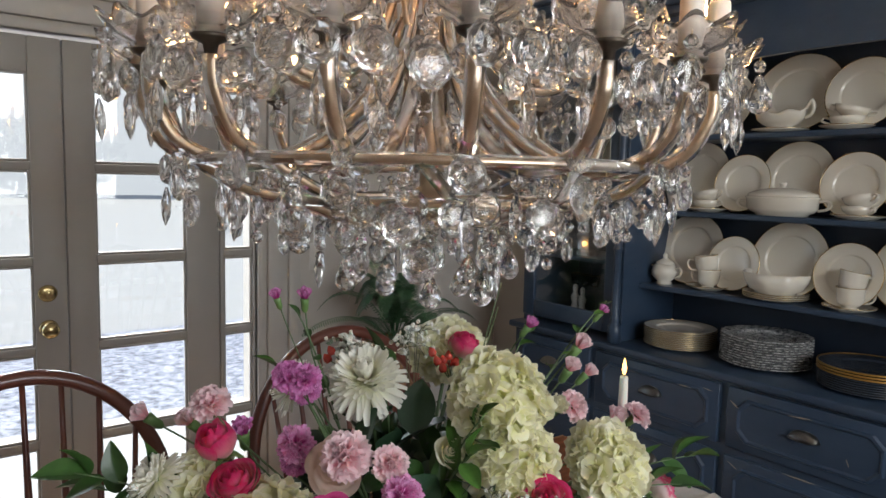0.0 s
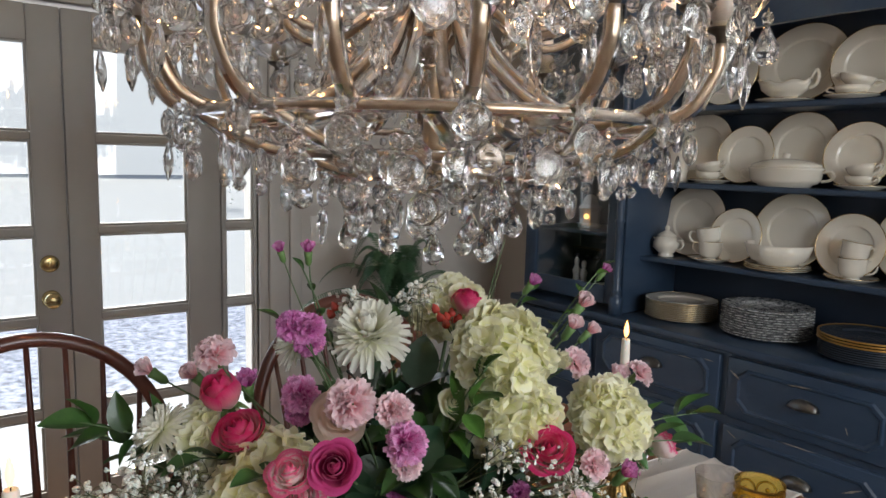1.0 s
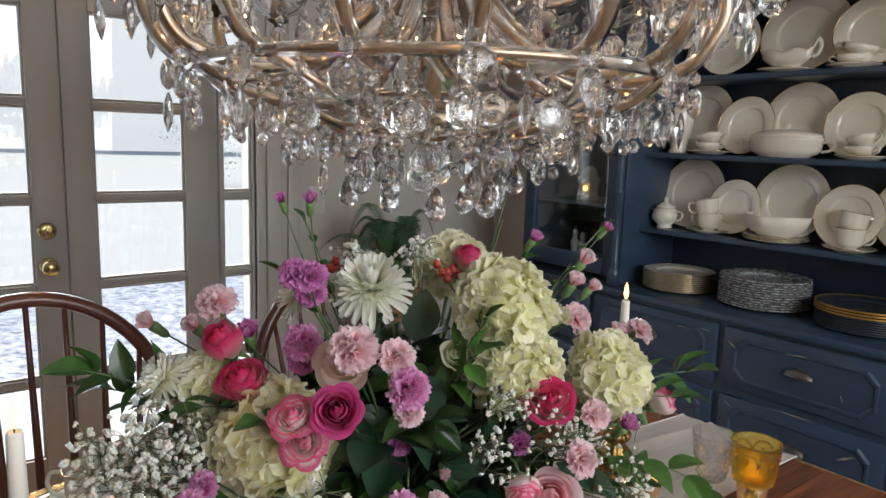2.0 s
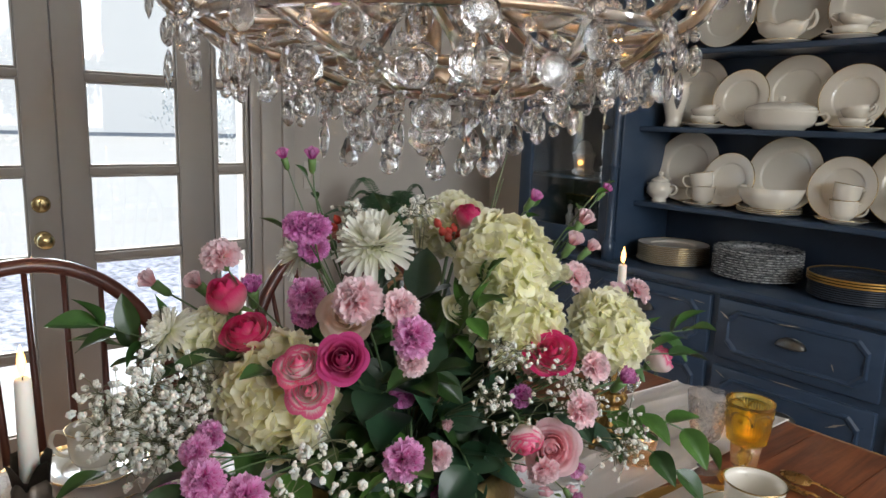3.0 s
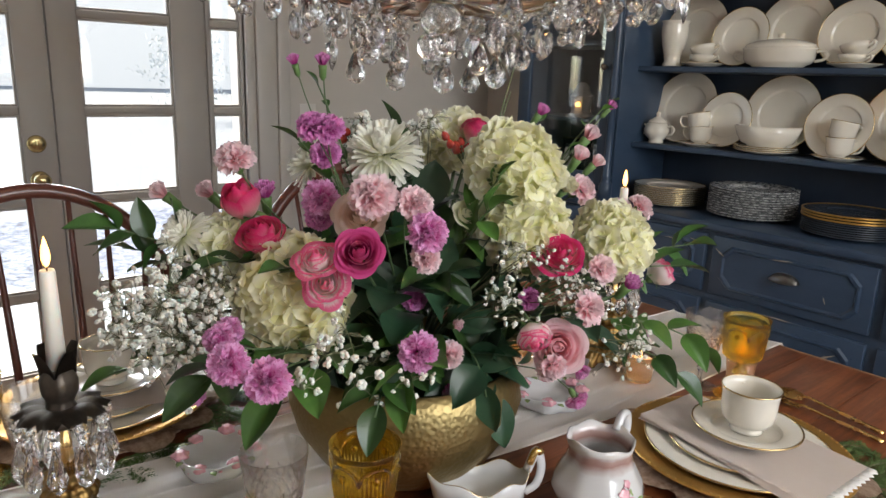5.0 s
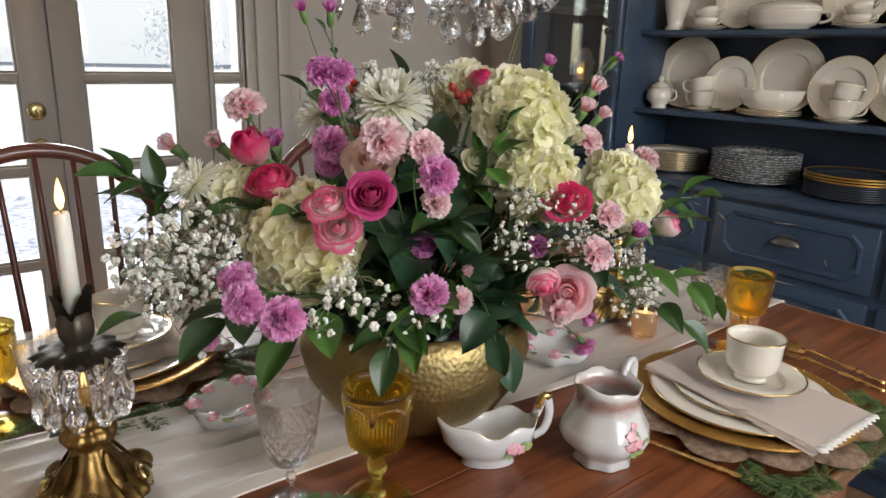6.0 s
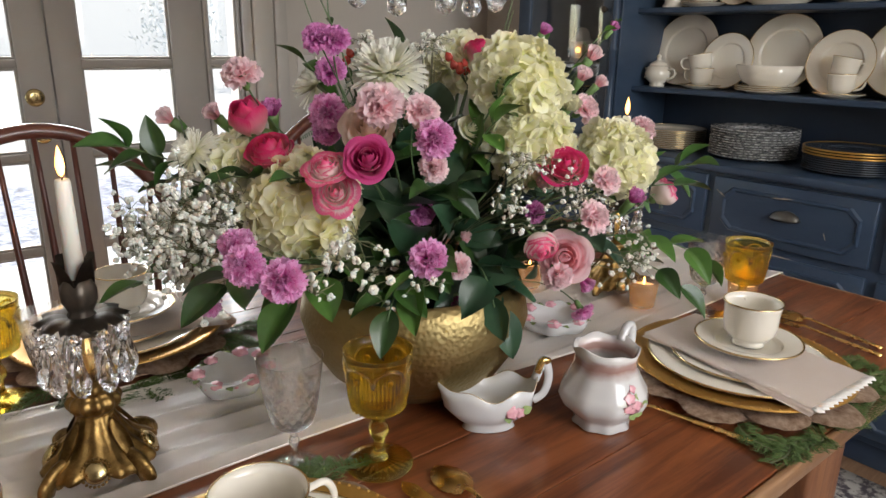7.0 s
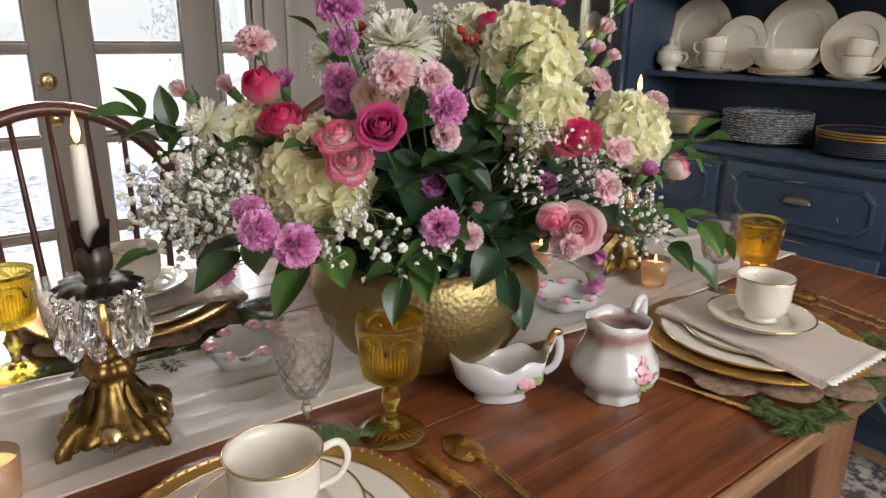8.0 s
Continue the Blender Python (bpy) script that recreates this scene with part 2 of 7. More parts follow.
LEAF = mat("glossy_leaf", (0.018, 0.058, 0.013), 0.42, col2=(0.042, 0.105, 0.020), scale=22, rand=0.35, bump=0.2, bump_scale=120, coat=0.15)
LEAFL = mat("fresh_leaf", (0.036, 0.100, 0.015), 0.45, col2=(0.072, 0.165, 0.028), scale=22, rand=0.3, bump=0.2, bump_scale=120)
LEAFD = mat("dark_leaf", (0.017, 0.050, 0.026), 0.36, col2=(0.032, 0.078, 0.038), scale=22, rand=0.3, bump=0.25, bump_scale=100)
CALYX = mat("calyx_green", (0.10, 0.19, 0.055), 0.45, col2=(0.14, 0.24, 0.08), scale=40)
FERN = mat("fern_green", (0.030, 0.085, 0.036), 0.5, col2=(0.055, 0.13, 0.055), scale=20, rand=0.25)
CEDAR = mat("cedar_green", (0.05, 0.10, 0.02), 0.6, col2=(0.11, 0.17, 0.045), scale=40)
HOTPINK = petal_mat("hot_pink_petal", (0.92, 0.80, 0.70), (0.84, 0.30, 0.38), (0.76, 0.035, 0.19), turn=0.58)
MAGROSE = petal_mat("magenta_rose_petal", (0.42, 0.012, 0.11), (0.57, 0.025, 0.18), (0.70, 0.075, 0.29), turn=0.66)
BICOLOR = petal_mat("pink_and_white_petal", (0.94, 0.88, 0.78), (0.95, 0.79, 0.79), (0.88, 0.16, 0.33), turn=0.80)
PALEROSE = petal_mat("pale_pink_petal", (0.90, 0.52, 0.50), (0.91, 0.50, 0.55), (0.93, 0.66, 0.69))
PEACH = petal_mat("peach_petal", (0.92, 0.74, 0.54), (0.93, 0.74, 0.60), (0.93, 0.76, 0.66))
CREAMROSE = petal_mat("cream_petal", (0.76, 0.80, 0.44), (0.86, 0.83, 0.58), (0.88, 0.86, 0.68))
PINKCARN = petal_mat("pink_carnation_petal", (0.94, 0.50, 0.53), (0.95, 0.6, 0.65), (0.97, 0.79, 0.82))
MAGCARN = petal_mat("orchid_carnation_petal", (0.66, 0.05, 0.36), (0.82, 0.22, 0.58), (0.92, 0.52, 0.8), streak=(0.58, 0.05, 0.30))
PURPCARN = petal_mat("purple_carnation_petal", (0.58, 0.05, 0.36), (0.7, 0.14, 0.52), (0.84, 0.38, 0.72), streak=(0.46, 0.03, 0.24))
HYDR = petal_mat("cream_hydrangea_petal", (0.76, 0.78, 0.36), (0.91, 0.89, 0.62), (0.95, 0.93, 0.76), rand=0.10)
HYDRY = petal_mat("buttery_hydrangea_petal", (0.88, 0.85, 0.46), (0.95, 0.91, 0.64), (0.96, 0.93, 0.74), rand=0.12)
WHITEP = petal_mat("white_mum_petal", (0.84, 0.85, 0.56), (0.93, 0.92, 0.80), (0.95, 0.94, 0.87))
GYPSO = mat("gypsophila_white", (0.80, 0.76, 0.67), 0.7, sss=0.5, col2=(0.88, 0.84, 0.76), scale=200, bump=0.5, bump_scale=600)
BERRY = mat("coral_berry", (0.62, 0.06, 0.05), 0.25, col2=(0.70, 0.12, 0.08), scale=60, coat=0.3)
WICKER = mat("wicker", (0.22, 0.12, 0.06), 0.7, col2=(0.36, 0.21, 0.11), scale=50, bump=1.0, bump_scale=90)
PINKPAINT = mat("painted_pink_rose", (0.66, 0.28, 0.34), 0.25, col2=(0.78, 0.46, 0.50), scale=120, coat=0.3)
GREENPAINT = mat("painted_green_leaf", (0.22, 0.34, 0.12), 0.25, col2=(0.34, 0.42, 0.18), scale=80, coat=0.3)
PATTERN = mat("grey_patterned_china", (0.62, 0.62, 0.60), 0.2, col2=(0.10, 0.11, 0.12), scale=70, amount=0.25, coat=0.3)
DARKCHINA = mat("dark_slate_china", (0.035, 0.045, 0.06), 0.25, col2=(0.05, 0.06, 0.08), scale=20, coat=0.4)
PLATEWHITE = mat("switch_plastic", (0.60, 0.57, 0.53), 0.4)

# ---- building helpers ----


def link_mesh(name, bm, material, smooth=True):
    me = bpy.data.meshes.new(name)
    bm.normal_update()
    bm.to_mesh(me)
    bm.free()
    for k in material if isinstance(material, (list, tuple)) else [material]:
        me.materials.append(k)
    me.polygons.foreach_set("use_smooth", [smooth] * len(me.polygons))
    return me


def part(name, bm, material, parent=None, label="", smooth=True, m=None):
    """One mesh object from a bmesh (or a ready mesh), under a thing or a part."""
    me = bm if isinstance(bm, bpy.types.Mesh) else link_mesh(name, bm, material, smooth)
    ob = new(name, me)
    if parent:
        ob.parent = parent
    if m is not None:
        ob.matrix_basis = m
    if label:
        ob["label"] = label
    return ob


def thing(name, label, category, group="", kind="", at=None):
    ob = new(name)
    ob.empty_display_size = 0.05
    if at is not None:
        ob.matrix_basis = at if isinstance(at, Matrix) else Matrix.Translation(at)
    return tagged(ob, label, category, group, kind)


def add_box(bm, x0, x1, y0, y1, z0, z1, bevel=0.0):
    vs = [bm.verts.new((x, y, z)) for x in (x0, x1) for y in (y0, y1) for z in (z0, z1)]
    fs = [bm.faces.new([vs[i] for i in q]) for q in ((0, 1, 3, 2), (4, 6, 7, 5), (0, 4, 5, 1), (2, 3, 7, 6), (0, 2, 6, 4), (1, 5, 7, 3))]
    if bevel:
        es = {e for f in fs for e in f.edges}
        bmesh.ops.bevel(bm, geom=list(es), offset=bevel, segments=2, profile=0.5, affect="EDGES")


def box(x0, x1, y0, y1, z0, z1, bevel=0.004):
    bm = bmesh.new()
    add_box(bm, x0, x1, y0, y1, z0, z1, bevel)
    bmesh.ops.recalc_face_normals(bm, faces=bm.faces)
    return bm


def boxes(rows, bevel=0.0):
    bm = bmesh.new()
    for r in rows:
        add_box(bm, *r, bevel)
    bmesh.ops.recalc_face_normals(bm, faces=bm.faces)
    return bm


def add_lathe(bm, prof, seg=32, fn=None, closed=False, off=(0, 0, 0)):
    """Turned form: prof is (radius, height); fn(angle, i, r, z) may bend it."""
    rings = []
    for i, (r, z) in enumerate(prof):
        ring = []
        for k in range(seg):
            a = 2 * math.pi * k / seg
            rr, zz = fn(a, i, r, z) if fn else (r, z)
            ring.append(bm.verts.new((off[0] + rr * math.cos(a), off[1] + rr * math.sin(a), off[2] + zz)))
        rings.append(ring)
    pairs = list(zip(rings, rings[1:])) + ([(rings[-1], rings[0])] if closed else [])
    for a, b in pairs:
        for k in range(seg):
            j = (k + 1) % seg
            bm.faces.new((a[k], a[j], b[j], b[k]))
    if not closed:
        for ring, rev in ((rings[0], True), (rings[-1], False)):
            try:
                bm.faces.new(ring[::-1] if rev else ring)
            except ValueError:
                pass


def lathe(prof, seg=32, fn=None, closed=False):
    bm = bmesh.new()
    add_lathe(bm, prof, seg, fn, closed)
    return bm


def add_tube(bm, pts, rad, seg=8, flat=1.0):
    """Tube along points; rad is a number or a list; ends closed."""
    pts = [Vector(p) for p in pts]
    n = len(pts)
    rads = rad if isinstance(rad, (list, tuple)) else [rad] * n
    up = Vector((0.13, 0.21, 0.97))
    rings = []
    for i, p in enumerate(pts):
        d = (pts[min(i + 1, n - 1)] - pts[max(i - 1, 0)])
        d = d.normalized() if d.length > 1e-9 else Vector((0, 0, 1))
        a = d.cross(up)
        if a.length < 0.05:
            a = d.cross(Vector((1, 0, 0)))
        a.normalize()
        b = a.cross(d)
        up = b
        rings.append([bm.verts.new(p + rads[i] * (math.cos(2 * math.pi * k / seg) * a + flat * math.sin(2 * math.pi * k / seg) * b)) for k in range(seg)])
    for r0, r1 in zip(rings, rings[1:]):
        for k in range(seg):
            j = (k + 1) % seg
            bm.faces.new((r0[k], r0[j], r1[j], r1[k]))
    bm.faces.new(rings[0][::-1])
    bm.faces.new(rings[-1])


def tube(pts, rad, seg=8, flat=1.0):
    bm = bmesh.new()
    add_tube(bm, pts, rad, seg, flat)
    return bm


def bez(p0, p1, p2, p3, n=12):
    out = []
    for i in range(n + 1):
        t = i / n
        s = 1 - t
        out.append(Vector(p0) * s ** 3 + Vector(p1) * 3 * s * s * t + Vector(p2) * 3 * s * t * t + Vector(p3) * t ** 3)
    return out


def smooth_path(pts, n=6):
    """Catmull-Rom through the points."""
    p = [Vector(q) for q in pts]
    p = [2 * p[0] - p[1]] + p + [2 * p[-1] - p[-2]]
    out = []
    for i in range(1, len(p) - 2):
        for k in range(n):
            t = k / n
            out.append(0.5 * (2 * p[i] + (p[i + 1] - p[i - 1]) * t + (2 * p[i - 1] - 5 * p[i] + 4 * p[i + 1] - p[i + 2]) * t * t
                              + (3 * p[i] - p[i - 1] - 3 * p[i + 1] + p[i + 2]) * t ** 3))
    out.append(p[-2])
    return out


def facing(at, direction, spin=0.0, size=1.0):
    """Pose whose z axis runs along direction."""
    q = Vector(direction).normalized().to_track_quat("Z", "Y")
    return Matrix.Translation(at) @ q.to_matrix().to_4x4() @ Matrix.Rotation(spin, 4, "Z") @ Matrix.Scale(size, 4)


def grid_surface(bm, nu, nv, fn, uv=True):
    """Sheet from fn(u in -1..1, v in 0..1) with a UV map of (u, v)."""
    vs = [[bm.verts.new(fn(-1 + 2 * i / nu, j / nv)) for i in range(nu + 1)] for j in range(nv + 1)]
    lay = bm.loops.layers.uv.verify() if uv else None
    for j in range(nv):
        for i in range(nu):
            f = bm.faces.new((vs[j][i], vs[j][i + 1], vs[j + 1][i + 1], vs[j + 1][i]))
            if lay:
                for lp, (a, b) in zip(f.loops, ((i, j), (i + 1, j), (i + 1, j + 1), (i, j + 1))):
                    lp[lay].uv = (a / nu, b / nv)


# ---- room ----
XE, YN, XW, YS, ZC = 2.96, 3.0, -1.9, -1.7, 2.62
tagged(part("floor", box(XW, XE, YS, YN, -0.12, 0.0, 0), FLOORW, smooth=False), "dark oak plank floor", "floor", kind="structure")
tagged(part("ceiling", box(XW - 0.15, XE + 0.15, YS - 0.15, YN + 0.15, ZC, ZC + 0.12, 0), CEIL, smooth=False), "plain white painted ceiling", "ceiling", kind="structure")
tagged(part("wall_east", box(XE, XE + 0.15, YS - 0.15, YN + 0.15, -0.1, ZC, 0), WALL, smooth=False), "plain greige painted wall behind the hutch", "wall", kind="structure")
tagged(part("wall_west", box(XW - 0.15, XW, YS - 0.15, YN + 0.15, -0.1, ZC, 0), WALL, smooth=False), "plain greige painted wall", "wall", kind="structure")
DX0, DX1, DZ = 0.19, 1.605, 1.945
tagged(part("wall_north", boxes([(XW, DX0, YN, YN + 0.15, -0.1, ZC), (DX1, XE, YN, YN + 0.15, -0.1, ZC), (DX0, DX1, YN, YN + 0.15, DZ, ZC)]), WALL, smooth=False),
       "greige painted wall round the garden doors", "wall", kind="structure")
tagged(part("wall_south", boxes([(XW, 0.3, YS - 0.15, YS, -0.1, ZC), (2.1, XE, YS - 0.15, YS, -0.1, ZC), (0.3, 2.1, YS - 0.15, YS, -0.1, 1.15), (0.3, 2.1, YS - 0.15, YS, 2.55, ZC)]), WALL, smooth=False),
       "greige painted wall with a wide window opening", "wall", kind="structure")
base_bm = boxes([(1.79, XE, YN - 0.016, YN - 0.002, 0.0, 0.13), (XW, 0.0, YN - 0.016, YN - 0.002, 0.0, 0.13)], 0.004)
tagged(part("baseboard", base_bm, TRIM), "greige painted baseboard", "baseboard", kind="structure")

# casing round the doors: stepped moulding
cas = bmesh.new()
for x0, x1, d in ((1.605, 1.645, 0.014), (1.647, 1.735, 0.026), (1.737, 1.79, 0.036)):
    add_box(cas, x0, x1, YN - d, YN + 0.02, 0.0, 2.02 + (x1 - 1.605) * 0.55, 0.004)
    add_box(cas, 0.19 - (x1 - 1.605), 0.19 - (x0 - 1.605), YN - d, YN + 0.02, 0.0, 2.02 + (x1 - 1.605) * 0.55, 0.004)
for z0, z1, d in ((1.945, 1.985, 0.014), (1.987, 2.075, 0.026), (2.077, 2.13, 0.036)):
    add_box(cas, 0.192, 1.603, YN - d, YN + 0.02, z0, z1, 0.004)
bmesh.ops.recalc_face_normals(cas, faces=cas.faces)
tagged(part("trim", cas, TRIM), "stepped greige door casing", "trim", kind="structure")

PANE_Z = ((0.190, 0.470), (0.500, 0.815), (0.845, 1.136), (1.166, 1.472), (1.501, 1.806))


def glazed_leaf(name, x0, x1, g0, g1, label, category):
    """One leaf: stiles, rails, muntins with a small step, panes."""
    th = thing(name, label, category, kind="structure")
    y0, y1 = YN + 0.005, YN + 0.050
    top = 1.928
    part("stile", box(x0, g0, y0, y1, 0.012, top, 0.003), DOORP, th)
    part("stile", box(g1, x1, y0, y1, 0.012, top, 0.003), DOORP, th)
    part("rail", box(g0 + 0.0005, g1 - 0.0005, y0 + 0.001, y1 - 0.001, 0.012, PANE_Z[0][0], 0.003), DOORP, th)
    part("rail", box(g0 + 0.0005, g1 - 0.0005, y0 + 0.001, y1 - 0.001, PANE_Z[-1][1], top, 0.003), DOORP, th)
    for (a, b), (c, d) in zip(PANE_Z, PANE_Z[1:]):
        part("muntin", box(g0 + 0.0005, g1 - 0.0005, y0 + 0.006, y1 - 0.006, b, c, 0.005), DOORP, th)
    for a, b in PANE_Z:
        bm = bmesh.new()
        w = 0.009
        for q in ((g0, g0 + w, a, b), (g1 - w, g1, a, b), (g0 + w, g1 - w, a, a + w), (g0 + w, g1 - w, b - w, b)):
            add_box(bm, q[0], q[1], y0 + 0.010, y0 + 0.024, q[2], q[3], 0.003)
        bmesh.ops.recalc_face_normals(bm, faces=bm.faces)
        part("glazing_bead", bm, DOORP, th)
        p = part("pane", box(g0, g1, y0 + 0.026, y0 + 0.030, a, b, 0), PANE, th, smooth=False)
        p.visible_shadow = False
    return th


door_left = glazed_leaf("door_1", 0.345, 0.8935, 0.468, 0.791, "taupe painted glazed garden door with brass knob", "door")
glazed_leaf("door_2", 0.8985, 1.447, 0.993, 1.318, "taupe painted glazed garden door with five panes", "door")
glazed_leaf("window_1", 1.452, 1.602, 1.468, 1.590, "narrow taupe sidelight window beside the garden doors", "window")
glazed_leaf("window_2", 0.193, 0.340, 0.207, 0.327, "narrow taupe sidelight window beside the garden doors", "window")
part("weather_strip", box(0.885, 0.897, YN + 0.050, YN + 0.062, 0.012, 1.928, 0.002), mat("dark_seal", (0.04, 0.037, 0.034), 0.7), door_left)


def round_hardware(z, big):
    x, y = 0.831, YN + 0.005
    rose_bm = lathe([(0.0, 0.0), (0.030, 0.0), (0.031, 0.004), (0.024, 0.009), (0.014, 0.011), (0.0, 0.011)], 28)
    m = facing((x, y, z), (0, -1, 0))
    r = part("backplate", rose_bm, BRASS2, door_left, "polished brass rose", m=m)
    if big:
        part("knob", lathe([(0.0, 0.0), (0.010, 0.0), (0.010, 0.026), (0.016, 0.034), (0.027, 0.042), (0.029, 0.052), (0.024, 0.062), (0.012, 0.067), (0, 0.068)], 28), BRASS2, r, "polished brass knob")
    else:
        part("thumb_turn", box(-0.005, 0.005, -0.013, 0.013, 0.011, 0.026, 0.003), BRASS2, r, "brass thumb turn")


BRASS2 = mat("polished_brass", (0.62, 0.50, 0.26), 0.22, 1.0, col2=(0.55, 0.42, 0.20), scale=30, rough_var=0.06)
round_hardware(0.911, True)
round_hardware(1.037, False)
tagged(part("threshold", box(DX0 + 0.002, DX1 - 0.002, YN - 0.01, YN + 0.16, -0.02, 0.011, 0.003), LEGW), "dark wooden door sill", "threshold", kind="structure")

sw = thing("light_switch", "beige plastic light switch plate on the wall", "light switch")
part("plate", box(1.845, 1.925, YN - 0.007, YN, 1.06, 1.18, 0.003), PLATEWHITE, sw)
part("toggle", box(1.880, 1.890, YN - 0.016, YN - 0.0072, 1.108, 1.132, 0.002), PLATEWHITE, sw)

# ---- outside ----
# Lawn glare is put into the colour: flat grey with hardly any variation.
GRASS = mat("glare_grey_lawn", (0.185, 0.183, 0.172), 0.9, col2=(0.205, 0.203, 0.192), scale=3.0, bump=1.0, bump_scale=30)
GRAVEL = mat("blue_grey_gravel", (0.05, 0.055, 0.07), 0.9, col2=(0.26, 0.27, 0.31), scale=16, amount=0.35, bump=1.0, bump_scale=60)
PAVE = mat("pale_patio_stone", (0.20, 0.20, 0.195), 0.8, col2=(0.225, 0.225, 0.22), scale=3, bump=0.3, bump_scale=50)
gb = bmesh.new()
grid_surface(gb, 40, 40, lambda u, v: Vector((u * 60, YN + 0.15 + v * 90, -0.16 + (2.2 * max(0.0, v - 0.12) ** 1.2) + 0.05 * math.sin(9 * u + 23 * v))), uv=False)
tagged(part("ground", gb, GRASS), "lawn rising away from the house, coloured flat grey for glare", "lawn", kind="structure")
tagged(part("patio", box(-6, 9, YN + 0.16, YN + 1.8, -0.30, -0.06, 0.01), PAVE), "pale stone patio outside the doors", "patio", kind="structure")
pb = bmesh.new()
grid_surface(pb, 90, 24, lambda u, v: Vector((u * 8 + 2, YN + 1.81 + v * 2.6, -0.08 + 0.02 * noise.noise((u * 40, v * 13, 0)))), uv=False)
tagged(part("gravel_path", pb, GRAVEL), "blue-grey gravel path beyond the patio", "gravel", kind="structure")
# Shrub leaves and trunks are greyed pale, overexposure put into their colour.
HEDGE = mat("glare_bleached_shrub", (0.50, 0.51, 0.48), 0.7, col2=(0.58, 0.59, 0.55), scale=9, rand=0.2)


def shrub(x, y, z, r, h, seed):
    rng = random.Random(seed)
    th = thing("shrub", "leafy garden shrub, coloured pale grey as if bleached by glare", "shrub", "garden shrubs", at=(x, y, z))
    bm = bmesh.new()
    for k in range(5):
        a = rng.uniform(0, 6.28)
        add_tube(bm, bez((0, 0, 0), (0, 0, h * 0.3), (math.cos(a) * r * 0.4, math.sin(a) * r * 0.4, h * 0.5), (math.cos(a) * r * 0.6, math.sin(a) * r * 0.6, h * 0.8), 6), [0.03, 0.028, 0.025, 0.02, 0.016, 0.012, 0.008], 6)
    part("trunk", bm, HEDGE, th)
    bm = bmesh.new()
    for k in range(900):
        d = Vector((rng.gauss(0, 1), rng.gauss(0, 1), rng.gauss(0, 1))).normalized()
        rad = rng.uniform(0.45, 1.0) * (1 + 0.25 * noise.noise(d * 2.3 + Vector((seed, 0, 0))))
        c = Vector((d.x * r * rad, d.y * r * rad, h * 0.55 + d.z * h * 0.5 * rad))
        s = rng.uniform(0.03, 0.07)
        a, b = d.orthogonal().normalized(), d.cross(d.orthogonal()).normalized()
        t = rng.uniform(-0.6, 0.6)
        a = (a + d * t).normalized()
        vs = [bm.verts.new(c + q) for q in (-a * s, b * s * 0.5, a * s, -b * s * 0.5)]
        bm.faces.new(vs)
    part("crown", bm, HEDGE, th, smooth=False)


for i, (x, y, r, h) in enumerate(((0.2, 19.0, 1.3, 2.4), (7.4, 20.0, 1.6, 2.8), (-2.6, 19.5, 1.6, 2.4))):
    gz = -0.16 + 2.2 * max(0.0, (y - 3.15) / 90 - 0.12) ** 1.2
    shrub(x, y, gz - 0.03, r, h, 40 + i)
# Board behind the garden emits an even white in place of overexposed distance.
GLOWBACK = mat("emissive_backdrop", (0.2, 0.2, 0.2), 0.9, emit=(0.99, 0.99, 1.0), emit_strength=0.215)
tagged(part("backdrop", box(-40, 45, 40.0, 40.2, -2.0, 9.0, 0), GLOWBACK, smooth=False), "self-glowing board standing in for the overexposed distance", "backdrop", kind="structure")
# Unseen slab, added only to keep direct sun out of the south opening.
tagged(part("porch_roof", box(XW - 0.3, XE + 0.3, YS - 1.7, YS - 0.16, 2.66, 2.74, 0.01), CEIL), "unseen slab added over the south window to block sun", "roof", kind="structure")

# ---- hutch ----
hutch = thing("hutch", "large distressed navy-painted china hutch against the wall", "hutch")
HY0, HY1, HX = -0.09, 2.41, 2.56
part("base_body", box(HX, XE - 0.004, HY0, HY1, 0.09, 0.84, 0.003), NAVY, hutch)
part("plinth", box(HX + 0.03, XE - 0.004, HY0 + 0.01, HY1 - 0.01, 0.0, 0.0895, 0.004), NAVY, hutch)
part("counter", box(HX - 0.028, XE - 0.004, HY0 - 0.02, HY1 + 0.02, 0.8405, 0.868, 0.007), NAVY, hutch)


def octagon_panel(y0, y1, z0, z1, cut, x, depth, inset):
    """Raised field with clipped corners, standing proud of the drawer."""
    def ring(i):
        a, b, c, d, k = y0 + i, y1 - i, z0 + i, z1 - i, cut
        return [(a + k, c), (b - k, c), (b, c + k), (b, d - k), (b - k, d), (a + k, d), (a, d - k), (a, c + k)]
    bm = bmesh.new()
    rings = [[bm.verts.new((xx, y, z)) for y, z in ring(i)] for xx, i in ((x, 0), (x - depth, inset * 0.4), (x - depth, inset))]
    rings.append([bm.verts.new((x - depth * 0.35, y, z)) for y, z in ring(inset * 1.5)])
    for a, b in zip(rings, rings[1:]):
        for k in range(8):
            j = (k + 1) % 8
            bm.faces.new((a[k], a[j], b[j], b[k]))
    bm.faces.new(rings[-1])
    bmesh.ops.recalc_face_normals(bm, faces=bm.faces)
    return bm


def cup_pull(parent, y, z):
    bm = bmesh.new()
    grid_surface(bm, 14, 7, lambda u, v: Vector((HX - 0.019 - 0.026 * math.sin(v * math.pi * 0.5) * (1 - 0.45 * u * u), y + 0.046 * u, z + 0.027 * math.cos(v * math.pi * 0.55) * (1 - u * u) ** 0.5 - 0.004)), uv=False)
    bmesh.ops.solidify(bm, geom=bm.faces[:], thickness=0.002)
    part("handle", bm, PEWTER, parent, "aged pewter cup pull")


